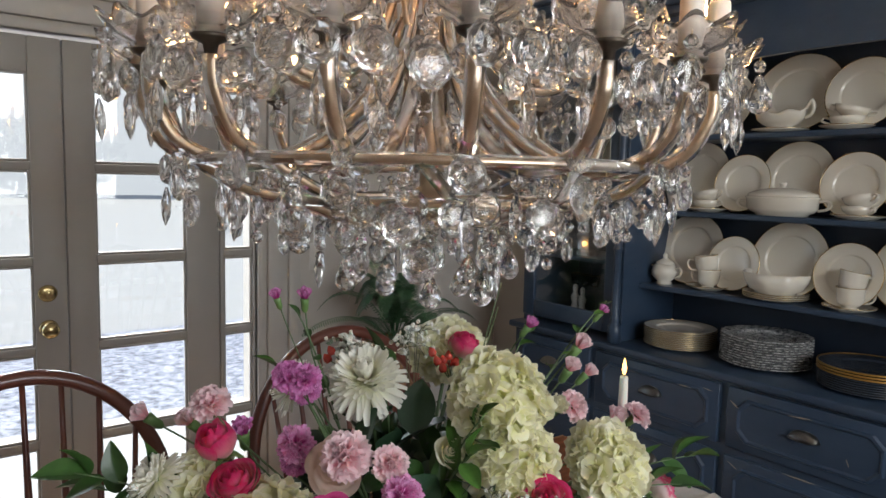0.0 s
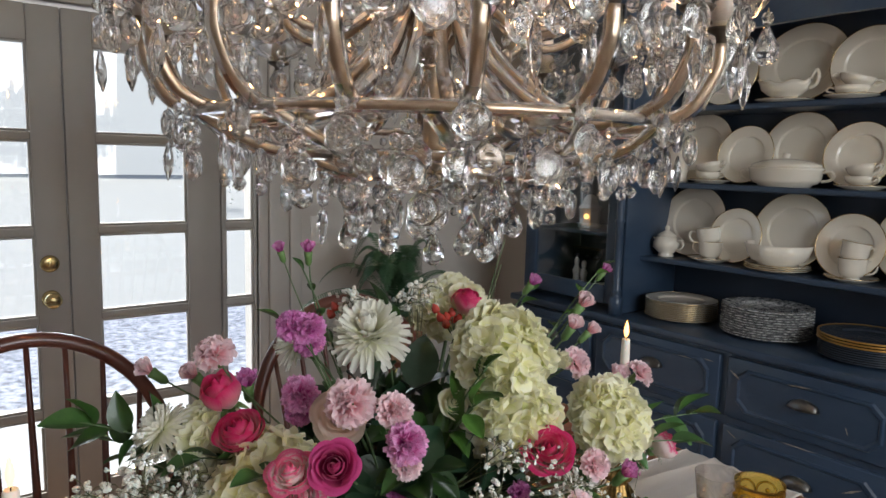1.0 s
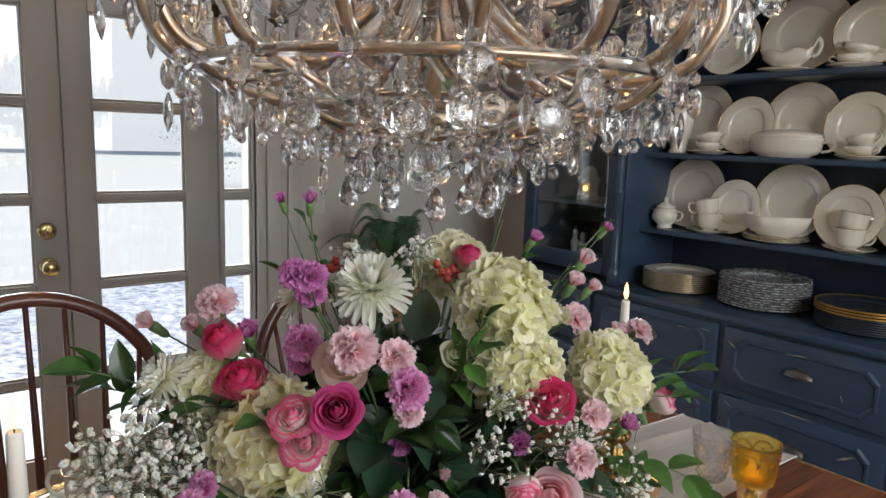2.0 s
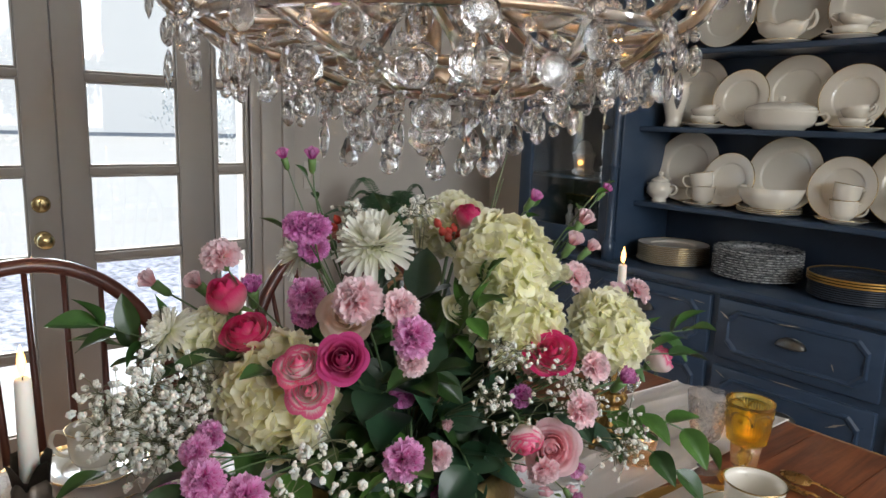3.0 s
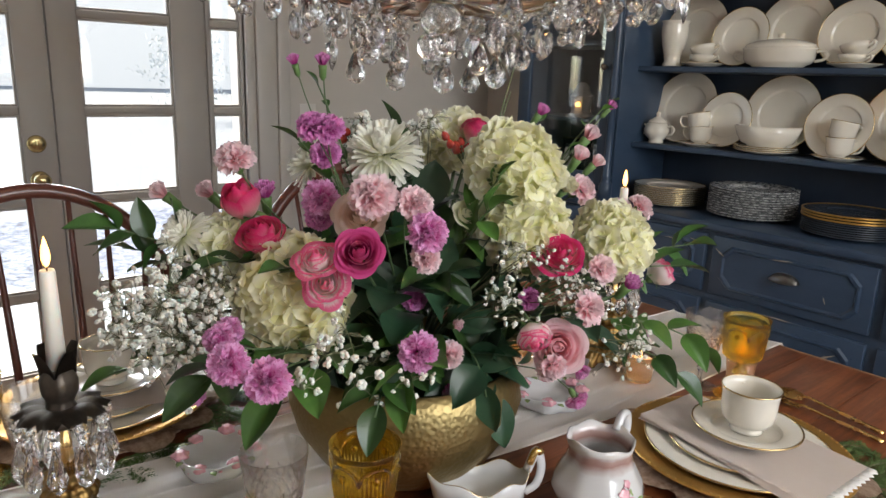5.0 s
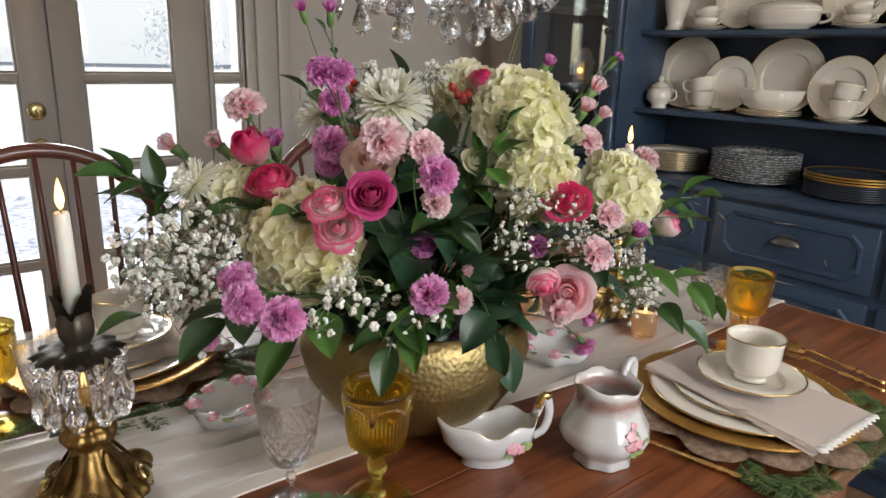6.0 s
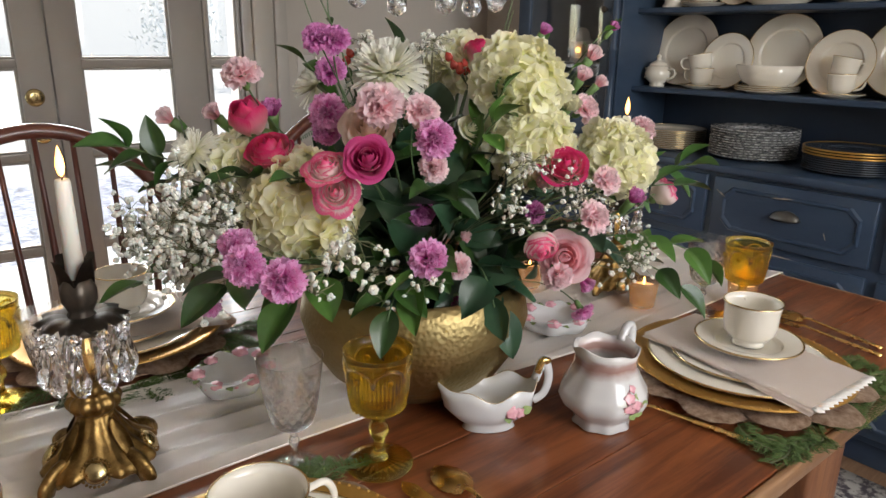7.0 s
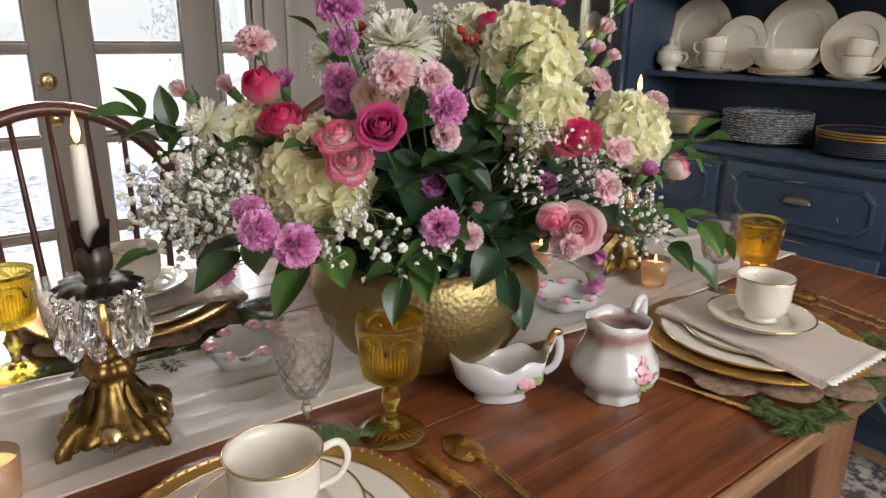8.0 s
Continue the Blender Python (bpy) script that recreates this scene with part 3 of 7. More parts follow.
def drawer(y0, y1, z0, z1, pull=True, name="drawer"):
    d = part(name, box(HX - 0.016, HX + 0.004, y0, y1, z0, z1, 0.004), NAVY, hutch)
    part("raised_panel", octagon_panel(y0 + 0.035, y1 - 0.035, z0 + 0.028, z1 - 0.028, 0.032, HX - 0.0155, 0.008, 0.010), NAVY, d, smooth=False)
    if pull:
        cup_pull(d, (y0 + y1) / 2, (z0 + z1) / 2 + 0.005)
    return d


for y0, y1 in ((1.425, 1.945), (0.893, 1.397), (0.375, 0.863)):
    for z0, z1 in ((0.626, 0.828), (0.370, 0.598), (0.115, 0.346)):
        drawer(y0, y1, z0, z1)
for y0, y1 in ((1.975, 2.385), (-0.065, 0.345)):
    drawer(y0, y1, 0.626, 0.828)
    drawer(y0, y1, 0.115, 0.598, False, "cupboard_door")
# worn paint scuffs
rng = random.Random(5)
for y, z, ly, lz, tilt in ((1.365, 0.775, 0.02, 0.004, 0.6), (1.16, 0.792, 0.035, 0.003, -0.1), (1.36, 0.575, 0.02, 0.003, 0.5), (1.15, 0.606, 0.05, 0.003, 0), (1.02, 0.70, 0.012, 0.003, 1.2), (0.99, 0.53, 0.03, 0.004, -0.5), (1.55, 0.79, 0.03, 0.002, 0), (1.46, 0.80, 0.02, 0.002, 0.1)):
    bm = bmesh.new()
    n = 9
    top = [bm.verts.new((0, (i / n - 0.5) * 2 * ly, lz * rng.uniform(0.3, 1) * math.sin(math.pi * (i + 0.3) / (n + 0.6)))) for i in range(n + 1)]
    bot = [bm.verts.new((0, (i / n - 0.5) * 2 * ly, -lz * rng.uniform(0.3, 1) * math.sin(math.pi * (i + 0.3) / (n + 0.6)))) for i in range(n + 1)]
    for i in range(n):
        bm.faces.new((top[i], bot[i], bot[i + 1], top[i + 1]))
    part("worn_patch", bm, WORN, hutch, "paint worn through to bare wood", m=Matrix.Translation((HX - 0.0255, y, z)) @ Matrix.Rotation(tilt, 4, "X"))

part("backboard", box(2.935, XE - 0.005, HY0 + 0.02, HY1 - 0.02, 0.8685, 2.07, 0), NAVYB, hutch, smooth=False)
SHELF = (1.091, 1.379, 1.657)


def curved_shelf(y0, y1, z, xe, xm, th=0.020):
    bm = bmesh.new()
    n = 28
    ys = [y0 + (y1 - y0) * i / n for i in range(n + 1)]
    fx = [xm - (xm - xe) * abs(2 * i / n - 1) ** 4 for i in range(n + 1)]
    rows = []
    for zz, dx in ((z - th, 0.004), (z - th + 0.004, 0.0), (z - 0.004, 0.0), (z, 0.004)):
        rows.append([bm.verts.new((x + dx, y, zz)) for x, y in zip(fx, ys)])
    bk = [[bm.verts.new((2.934, y, zz)) for y in ys] for zz in (z - th, z)]
    loop = [bk[0]] + rows + [bk[1]]
    for a, b in zip(loop, loop[1:] + loop[:1]):
        for i in range(n):
            bm.faces.new((a[i], b[i], b[i + 1], a[i + 1]))
    bmesh.ops.recalc_face_normals(bm, faces=bm.faces)
    return bm


OY0, OY1 = 0.485, 1.874
for z in SHELF:
    part("shelf", curved_shelf(OY0, OY1, z, 2.695, 2.725), NAVY, hutch, smooth=False)
for y in (OY0, OY1):
    s = 1 if y == OY1 else -1
    a, b = sorted((y + 0.0005 * s, y + 0.018 * s))
    part("partition", box(2.60, 2.934, a, b, 0.8685, 2.05, 0.003), NAVY, hutch)
    cy = y + 0.012 * s
    post = [(0.0, 0.869), (0.026, 0.869), (0.026, 0.93), (0.020, 0.937), (0.016, 0.95), (0.020, 0.958), (0.016, 0.968), (0.0145, 1.22), (0.020, 1.228), (0.0145, 1.236), (0.0145, 1.90), (0.020, 1.908), (0.016, 1.918), (0.024, 1.93), (0.024, 2.04), (0.0, 2.04)]
    pb = lathe(post, 18)
    part("column", pb, NAVY, hutch, "turned navy column", m=Matrix.Translation((2.575, cy, 0)))
# arched valance over the open shelves
bm = bmesh.new()
n = 32
ys = [OY0 + (OY1 - OY0) * i / n for i in range(n + 1)]
zs = [1.895 - 0.055 * abs(2 * i / n - 1) ** 2.4 - (0.03 if i in (0, n) else 0) for i in range(n + 1)]
q = [[bm.verts.new((xx, y, z)) for y, z in zip(ys, zz)] for xx, zz in ((2.640, zs), (2.640, [2.07] * (n + 1)), (2.662, [2.07] * (n + 1)), (2.662, zs))]
for a, b in zip(q, q[1:] + q[:1]):
    for i in range(n):
        bm.faces.new((a[i], a[i + 1], b[i + 1], b[i]))
bmesh.ops.recalc_face_normals(bm, faces=bm.faces)
part("valance", bm, NAVY, hutch, smooth=False)
part("top_board", box(2.60, XE - 0.004, HY0, HY1, 2.0705, 2.10, 0.003), NAVY, hutch)
cor = bmesh.new()
for z0, z1, d in ((2.1005, 2.125, 0.0), (2.1255, 2.15, 0.025), (2.1505, 2.185, 0.055), (2.1855, 2.205, 0.075)):
    add_box(cor, 2.585 - d, XE - 0.004, HY0 - d * 0.5, HY1 + d * 0.5, z0, z1, 0.006)
bmesh.ops.recalc_face_normals(cor, faces=cor.faces)
part("cornice", cor, NAVY, hutch)
# glazed side cupboards
for y0, y1 in ((1.910, HY1 - 0.004), (HY0 + 0.004, 0.45)):
    outer = (y1 - 0.018, y1) if y0 > 1 else (y0, y0 + 0.018)
    part("side_panel", box(2.60, 2.934, *outer, 0.8685, 2.0695, 0.003), NAVY, hutch)
    d = part("glazed_door", boxes([(2.592, 2.612, y0, y0 + 0.050, 0.895, 2.05), (2.592, 2.612, y1 - 0.065, y1, 0.895, 2.05), (2.5925, 2.6115, y0 + 0.0505, y1 - 0.0655, 0.895, 0.965), (2.5925, 2.6115, y0 + 0.0505, y1 - 0.0655, 1.98, 2.05)], 0.004), NAVY, hutch)
    p = part("pane", box(2.600, 2.604, y0 + 0.050, y1 - 0.065, 0.965, 1.98, 0), CABPANE, d, "clear cabinet glass", smooth=False)
    p.visible_shadow = False
    part("knob", lathe([(0, 0), (0.005, 0), (0.005, 0.010), (0.011, 0.016), (0.012, 0.022), (0.007, 0.027), (0, 0.028)], 16), DARKBR, d, m=facing((2.592, y0 + 0.03 if y0 > 1 else y1 - 0.03, 1.37), (-1, 0, 0)))
    for z in (1.17, 1.47, 1.75):
        part("shelf", box(2.64, 2.934, (y0 + 0.001) if y0 > 1 else (y0 + 0.0185), (y1 - 0.0185) if y0 > 1 else (y1 - 0.001), z - 0.016, z, 0.002), NAVY, hutch)

# ---- china ----


def plate_profile(r, rim_h, well=0.62, t=0.004):
    top = [(0.0, t), (r * well * 0.97, t), (r * well, t + 0.0008), (r * (well + 0.025), t + rim_h * 0.42), (r * (well + 0.045), t + rim_h * 0.47), (r * 0.97, rim_h + t * 0.4), (r, rim_h + t * 0.3)]
    bot = [(r, rim_h - t * 0.2), (r * 0.96, rim_h - t * 0.7), (r * (well + 0.06), rim_h * 0.3), (r * well, 0.0), (r * well * 0.92, -0.0), (0.0, 0.0005)]
    return bot[::-1] + top[::-1]


def plate_mesh(r, rim_h=0.016, seg=48, scallop=0.0, lobes=24):
    fn = (lambda a, i, rr, z: (rr * (1 + scallop * math.cos(lobes * a) * (rr / r) ** 6), z)) if scallop else None
    return lathe([p for p in plate_profile(r, rim_h)], seg if not scallop else lobes * 6, fn)


def rim_ring(r, z, t=0.0011, seg=48):
    return lathe([(r - t, z - t), (r + t, z - t), (r + t, z + t), (r - t, z + t)], seg, closed=True)


MESH = {}


def china_plate(name, r, at, label, gilt=True, group="", material=None, rim_h=0.016, line=True):
    key = (r, rim_h, material.name if material else "")
    if key not in MESH:
        MESH[key] = (link_mesh("plate", plate_mesh(r, rim_h), material or CHINA), link_mesh("gilt_rim", rim_ring(r, rim_h + 0.0012), GOLDRIM),
                     link_mesh("gilt_line", lathe([(r * 0.66, 0.0062 + 0.0002), (r * 0.675, 0.0072 + rim_h * 0.05), (r * 0.675, 0.0074 + rim_h * 0.05), (r * 0.66, 0.0066)], 48, closed=True), GOLDRIM))
    th = thing(name, label, "plate", group, at=at)
    part("body", MESH[key][0], None, th)
    if gilt:
        part("gilt_rim", MESH[key][1], None, th, "thin gold edge line")
    return th


def handle_tube(r, z0, z1, out, rad=0.0028, flat=1.3):
    return tube(smooth_path([(r - 0.002, 0, z1), (r + out * 0.7, 0, z1 + 0.004), (r + out, 0, (z0 * 0.35 + z1 * 0.65)), (r + out * 0.65, 0, z0 + 0.006), (r - 0.004, 0, z0)], 5), rad, 8, flat)


def cup_mesh(r=0.043, h=0.068, foot=0.024, t=0.0025):
    out = [(0.0, 0.002), (foot - 0.003, 0.002), (foot - 0.002, 0.0), (foot, 0.0), (foot - 0.002, 0.004), (foot - 0.003, 0.008), (r * 0.74, 0.0125), (r * 0.86, 0.021), (r * 0.915, 0.034), (r * 0.93, h * 0.75), (r * 0.955, h * 0.9), (r, h)]
    inn = [(r - t * 0.6, h + 0.0006), (r * 0.95 - t, h * 0.88), (r * 0.93 - t, h * 0.7), (r * 0.91 - t, 0.034), (r * 0.84 - t, 0.023), (foot, 0.013), (0.0, 0.011)]
    return lathe(out + inn, 40)


CUP = (link_mesh("cup", cup_mesh(), CHINA), link_mesh("handle", handle_tube(0.040, 0.018, 0.056, 0.027), CHINA), link_mesh("gilt_rim", rim_ring(0.0425, 0.0682, 0.0009, 40), GOLDRIM))


def cup(at, spin=0.0, label="ivory china cup with a gold rim line", tilt=0.0, group=""):
    th = thing("cup", label, "cup", group, at=Matrix.Translation(at) @ Matrix.Rotation(spin, 4, "Z") @ Matrix.Rotation(tilt, 4, "Y"))
    for n_, me in zip(("body", "handle", "gilt_rim"), CUP):
        part(n_, me, None, th)
    return th


XB = 2.93
lean = radians(13)


def leaning(y, z, r, label, oval=1.0, gilt=True, fwd=0.0):
    """A plate standing on edge, leaning on the backboard."""
    cx = XB - 0.012 - fwd - r * math.sin(lean)
    m = Matrix.Translation((cx - 0.012, y, z + r * oval * math.cos(lean) + 0.003)) @ Matrix.Rotation(-(math.pi / 2 - lean), 4, "Y")
    th = china_plate("display_plate", r, m @ Matrix.Diagonal((oval, 1, 1, 1)), label, gilt, "plates on the hutch")
    return th


PL = "ivory china plate with gold rim standing against the backboard"
S1, S2, S3 = SHELF
for y, z, r, fwd in ((1.753, S2, 0.131, 0.0), (1.552, S2, 0.104, 0.042), (1.379, S2, 0.127, 0.0), (1.176, S2, 0.106, 0.042), (0.99, S2, 0.127, 0.0), (0.79, S2, 0.106, 0.042), (0.605, S2, 0.112, 0.0),
                     (1.762, S1, 0.137, 0.0), (1.567, S1, 0.100, 0.042), (1.382, S1, 0.133, 0.0), (1.176, S1, 0.105, 0.042), (0.99, S1, 0.131, 0.0), (0.80, S1, 0.106, 0.042), (0.605, S1, 0.112, 0.0),
                     (1.172, S3, 0.114, 0.042), (1.640, S3, 0.114, 0.042), (0.97, S3, 0.112, 0.0), (0.72, S3, 0.112, 0.0)):
    leaning(y, z, r, PL, fwd=fwd)
leaning(1.392, S3, 0.150, "large oval ivory china platter standing against the backboard", 0.90)



def saucer(at, label="ivory china saucer with gold rim"):
    return china_plate("saucer", 0.078, at, label, True, "saucers", rim_h=0.014)


for y, z, n_, sp in ((1.667, S2, 2, 1.3), (1.149, S2, 2, 1.0), (1.644, S1, 2, 1.7), (1.153, S1, 2, -1.2), (1.205, S3, 2, -1.3), (0.93, S1, 2, 0.5)):
    x = 2.80
    saucer((x, y, z + 0.0005))
    if z == S1:
        cup((x, y, z + 0.007), sp, "ivory china teacup on its saucer")
        cup((x - 0.006, y, z + 0.0580), sp + 0.3, "ivory china teacup stacked in another cup", 0.16)
    else:
        for k in range(2):
            me = lathe([(0, 0.002), (0.020, 0.0), (0.024, 0.004), (0.045, 0.018), (0.052, 0.036), (0.0505, 0.0365), (0.043, 0.020), (0.022, 0.007), (0, 0.006)], 36)
            th = thing("soup_cup", "low ivory two-handled soup cup", "cup", at=Matrix.Translation((x - 0.008 * k, y - 0.01 * k, z + 0.007 + 0.030 * k)) @ Matrix.Rotation(sp, 4, "Z") @ Matrix.Rotation(0.22 * k, 4, "Y"))
            part("body", me, CHINA, th)
            part("handle", handle_tube(0.050, 0.014, 0.030, 0.02), CHINA, th)
            part("handle", handle_tube(0.050, 0.014, 0.030, 0.02), CHINA, th, m=Matrix.Rotation(math.pi, 4, "Z"))

# covered tureen
tu = thing("tureen", "low ivory china tureen with lid and two handles", "tureen", at=Matrix.Translation((2.79, 1.386, S2)) @ Matrix.Diagonal((0.72, 1.12, 0.95, 1)))
part("body", lathe([(0, 0.001), (0.076, 0.0), (0.080, 0.008), (0.094, 0.014), (0.104, 0.026), (0.107, 0.060), (0.111, 0.066), (0.108, 0.068), (0.0, 0.068)], 48), CHINA, tu)
part("lid", lathe([(0.104, 0.0685), (0.103, 0.076), (0.094, 0.083), (0.070, 0.092), (0.035, 0.098), (0.010, 0.100), (0.007, 0.106), (0.013, 0.114), (0.006, 0.119), (0, 0.120)], 48), CHINA, tu)
for s in (0, math.pi):
    part("handle", handle_tube(0.110, 0.022, 0.054, 0.030, 0.004), CHINA, tu, m=Matrix.Rotation(math.pi / 2 + s, 4, "Z"))
# open bowl on two plates
for k in range(3):
    china_plate("serving_plate", 0.105, (2.80, 1.39, S1 + 0.0005 + 0.0065 * k), "ivory china plate under the serving bowl", True, "stacked plates", rim_h=0.012)
bw = thing("serving_bowl", "open ivory china serving bowl with lobed sides", "bowl", at=(2.80, 1.39, S1 + 0.0225))
part("body", lathe([(0, 0.002), (0.064, 0.0), (0.066, 0.007), (0.086, 0.016), (0.099, 0.038), (0.109, 0.071), (0.106, 0.0715), (0.095, 0.040), (0.080, 0.021), (0.0, 0.012)], 64,
                   lambda a, i, r, z: (r * (1 + 0.03 * math.cos(8 * a) * (z / 0.068)), z)), CHINA, bw)
# creamer with lid, vase, sauce boat
sb = thing("sugar_bowl", "small ivory china sugar bowl with lid", "sugar bowl", at=Matrix.Translation((2.775, 1.816, S1)) @ Matrix.Scale(1.12, 4))
part("body", lathe([(0, 0.001), (0.026, 0), (0.026, 0.006), (0.022, 0.010), (0.040, 0.026), (0.045, 0.045), (0.036, 0.066), (0.030, 0.070), (0, 0.070)], 36), CHINA, sb)
part("lid", lathe([(0.032, 0.0705), (0.030, 0.076), (0.014, 0.086), (0.006, 0.090), (0.009, 0.100), (0.004, 0.107), (0, 0.108)], 36), CHINA, sb)
for s in (0, math.pi):
    part("handle", handle_tube(0.042, 0.026, 0.056, 0.024), CHINA, sb, m=Matrix.Rotation(math.pi / 2 + s, 4, "Z"))
va = thing("vase", "tall ivory china vase with a flared neck", "vase", at=(2.78, 1.786, S2))
part("body", lathe([(0, 0.001), (0.034, 0), (0.036, 0.008), (0.029, 0.018), (0.032, 0.040), (0.042, 0.080), (0.048, 0.115), (0.049, 0.140), (0.047, 0.150), (0.049, 0.160), (0.054, 0.165), (0.051, 0.166), (0.044, 0.150), (0.0, 0.13)], 36), CHINA, va)


def sauce_boat(name, label, at, material, gilt=True, L=0.085, W=0.040, H=0.055, handle_gold=False, flowers=False):
    """Boat with a raised lip at one end and a loop handle at the other."""
    th = thing(name, label, "sauce boat", at=at)
    bm = bmesh.new()
    seg = 40

    def fn(a, r, z, k):
        cx = math.cos(a)
        lip = max(0.0, cx) ** 3
        hl = max(0.0, -cx) ** 3
        wav = 0.006 * math.cos(6 * a) * k
        rx = L * r * (1 + 0.16 * lip * k)
        return Vector((rx * cx, W * r * math.sin(a) * (1 - 0.18 * lip * k), z * H + (0.30 * lip + 0.16 * hl) * H * k + wav * (1 - lip)))
    prof = [(0.0, 0.03, 0), (0.50, 0.03, 0), (0.54, 0.0, 0), (0.56, 0.02, 0), (0.50, 0.14, 0), (0.72, 0.30, 0.05), (0.92, 0.52, 0.3), (0.94, 0.75, 0.7), (1.0, 1.0, 1), (0.975, 1.0, 1), (0.91, 0.76, 0.7), (0.86, 0.54, 0.3), (0.66, 0.33, 0.05), (0.0, 0.22, 0)]
    rings = [[bm.verts.new(fn(2 * math.pi * k / seg, r, z, w)) for k in range(seg)] for r, z, w in prof]
    for a, b in zip(rings, rings[1:]):
        for k in range(seg):
            j = (k + 1) % seg
            bm.faces.new((a[k], a[j], b[j], b[k]))
    bmesh.ops.remove_doubles(bm, verts=bm.verts, dist=1e-5)
    part("body", bm, material, th)
    hp = smooth_path([(-L * 0.93, 0, H * 0.60), (-L * 1.16, 0, H * 0.80), (-L * 1.24, 0, H * 1.22), (-L * 1.12, 0, H * 1.62), (-L * 0.95, 0, H * 1.14)], 6)
    h = part("handle", tube(hp, 0.0042, 10, 1.5), material, th)
    if handle_gold:
        part("gilt_thumb_rest", tube(hp[16:23], 0.0052, 10, 1.6), GOLD, h, "gilded thumb rest")
    if gilt:
        pts = [fn(2 * math.pi * k / 48, 0.99, 1.0, 1) + Vector((0, 0, 0.0006)) for k in range(49)]
        part("gilt_rim", tube(pts, 0.00045, 6), GOLDRIM, th)
    return th


sauce_boat("sauce_boat", "ivory china sauce boat with gold rim on the shelf", Matrix.Translation((2.79, 1.41, S3 + 0.013)) @ Matrix.Rotation(radians(90), 4, "Z"), CHINA)
china_plate("sauce_stand", 0.09, (2.79, 1.41, S3 + 0.0005), "ivory china stand under the sauce boat", True, rim_h=0.010)

# stacks on the counter
for k in range(10):
    china_plate("dinner_plate", 0.132, (2.745, 1.714 + 0.001 * math.sin(k * 2.1), 0.8685 + 0.0068 * k), "gold-rimmed ivory dinner plate in a stack", True, "stack of gold-rimmed plates", rim_h=0.013)
pm = link_mesh("plate", plate_mesh(0.145, 0.016, 48, 0.018, 22), PATTERN)
for k in range(12):
    th = thing("salad_plate", "scalloped plate with grey transfer pattern in a stack", "plate", "stack of patterned plates", at=Matrix.Translation((2.760, 1.391, 0.8685 + 0.0082 * k)) @ Matrix.Rotation(k * 0.9, 4, "Z"))
    part("body", pm, None, th)
dm = link_mesh("plate", plate_mesh(0.140, 0.012), DARKCHINA)
for k in range(7):
    th = thing("dark_plate", "dark slate-coloured plate in a stack", "plate", "stack of dark plates", at=(2.745, 1.061, 0.8685 + 0.0068 * k))
    part("body", dm, None, th)
cm = link_mesh("plate", plate_mesh(0.142, 0.012), DARKCHINA)
cr = link_mesh("gilt_rim", rim_ring(0.141, 0.0125, 0.0024), CHARGER)
for k in range(3):
    th = thing("gold_edged_plate", "dark plate with broad gold edge on a stack", "plate", "stack of gold-edged plates", at=(2.745, 1.061, 0.8685 + 0.0476 + 0.0085 * k))
    part("body", cm, None, th)
    part("gilt_rim", cr, None, th, "broad gold edge")

# things behind the cabinet glass
for y, z, s in ((2.225, 0.8685, 1.0), (2.185, 0.8685, 0.94)):
    th = thing("figurine", "small white porcelain figurine behind the glass", "figurine", at=(2.73, y, z))
    part("figure", lathe([(0, 0.0), (0.026 * s, 0.0), (0.024 * s, 0.02), (0.018 * s, 0.06 * s), (0.014 * s, 0.09 * s), (0.020 * s, 0.115 * s), (0.008 * s, 0.135 * s), (0.012 * s, 0.15 * s), (0.010 * s, 0.165 * s), (0, 0.172 * s)], 20), WHITEC, th)
bo = thing("china_bowl", "ivory china bowl behind the cabinet glass", "bowl", at=(2.74, 2.03, 0.8685))
part("body", lathe([(0, 0.002), (0.05, 0), (0.07, 0.02), (0.10, 0.07), (0.097, 0.07), (0.06, 0.02), (0, 0.012)], 36), CHINA, bo)
for y in (2.31, 2.255, 2.205):
    g = thing("small_glass", "small gold-rimmed glass behind the cabinet door", "glass", at=(2.83, y, 0.8685))
    part("body", lathe([(0, 0.001), (0.018, 0), (0.018, 0.004), (0.004, 0.008), (0.004, 0.14), (0.02, 0.16), (0.026, 0.20), (0.0245, 0.20), (0.018, 0.162), (0, 0.15)], 20), CLEARG, g)
    part("gilt_rim", rim_ring(0.0255, 0.2005, 0.0012, 20), GOLDRIM, g)
lh = thing("votive_lantern", "pierced white porcelain lantern glowing behind the glass", "lantern", at=(2.74, 2.175, 1.1705))
part("body", lathe([(0, 0.0), (0.045, 0.0), (0.048, 0.012), (0.040, 0.022), (0.044, 0.07), (0.050, 0.085), (0.035, 0.10), (0.028, 0.125), (0.014, 0.14), (0, 0.142)], 8), WHITEC, lh, smooth=False)
part("glow_opening", lathe([(0, 0), (0.010, 0.0), (0.010, 0.003), (0, 0.003)], 18), mat("candle_glow", (1, 0.6, 0.2), emit=(1, 0.45, 0.10), emit_strength=1.5), lh, m=facing((-0.0425, -0.017, 0.05), (-0.9, -0.4, 0)))
leaning(2.04, 1.1705, 0.12, "ivory plate standing behind the cabinet glass")
leaning(2.10, 1.4705, 0.12, "ivory plate standing behind the cabinet glass")

# ---- rug and table ----
RUG = mat("dark_oriental_rug", (0.05, 0.03, 0.04), 0.95, col2=(0.42, 0.38, 0.33), scale=22, amount=0.12, bump=0.6, bump_scale=500, sheen=0.2)
rug = thing("rug", "dark oriental rug with pale floral pattern under the table", "rug")
part("field", box(-0.55, 2.35, -0.35, 2.30, 0.0005, 0.010, 0.003), RUG, rug)
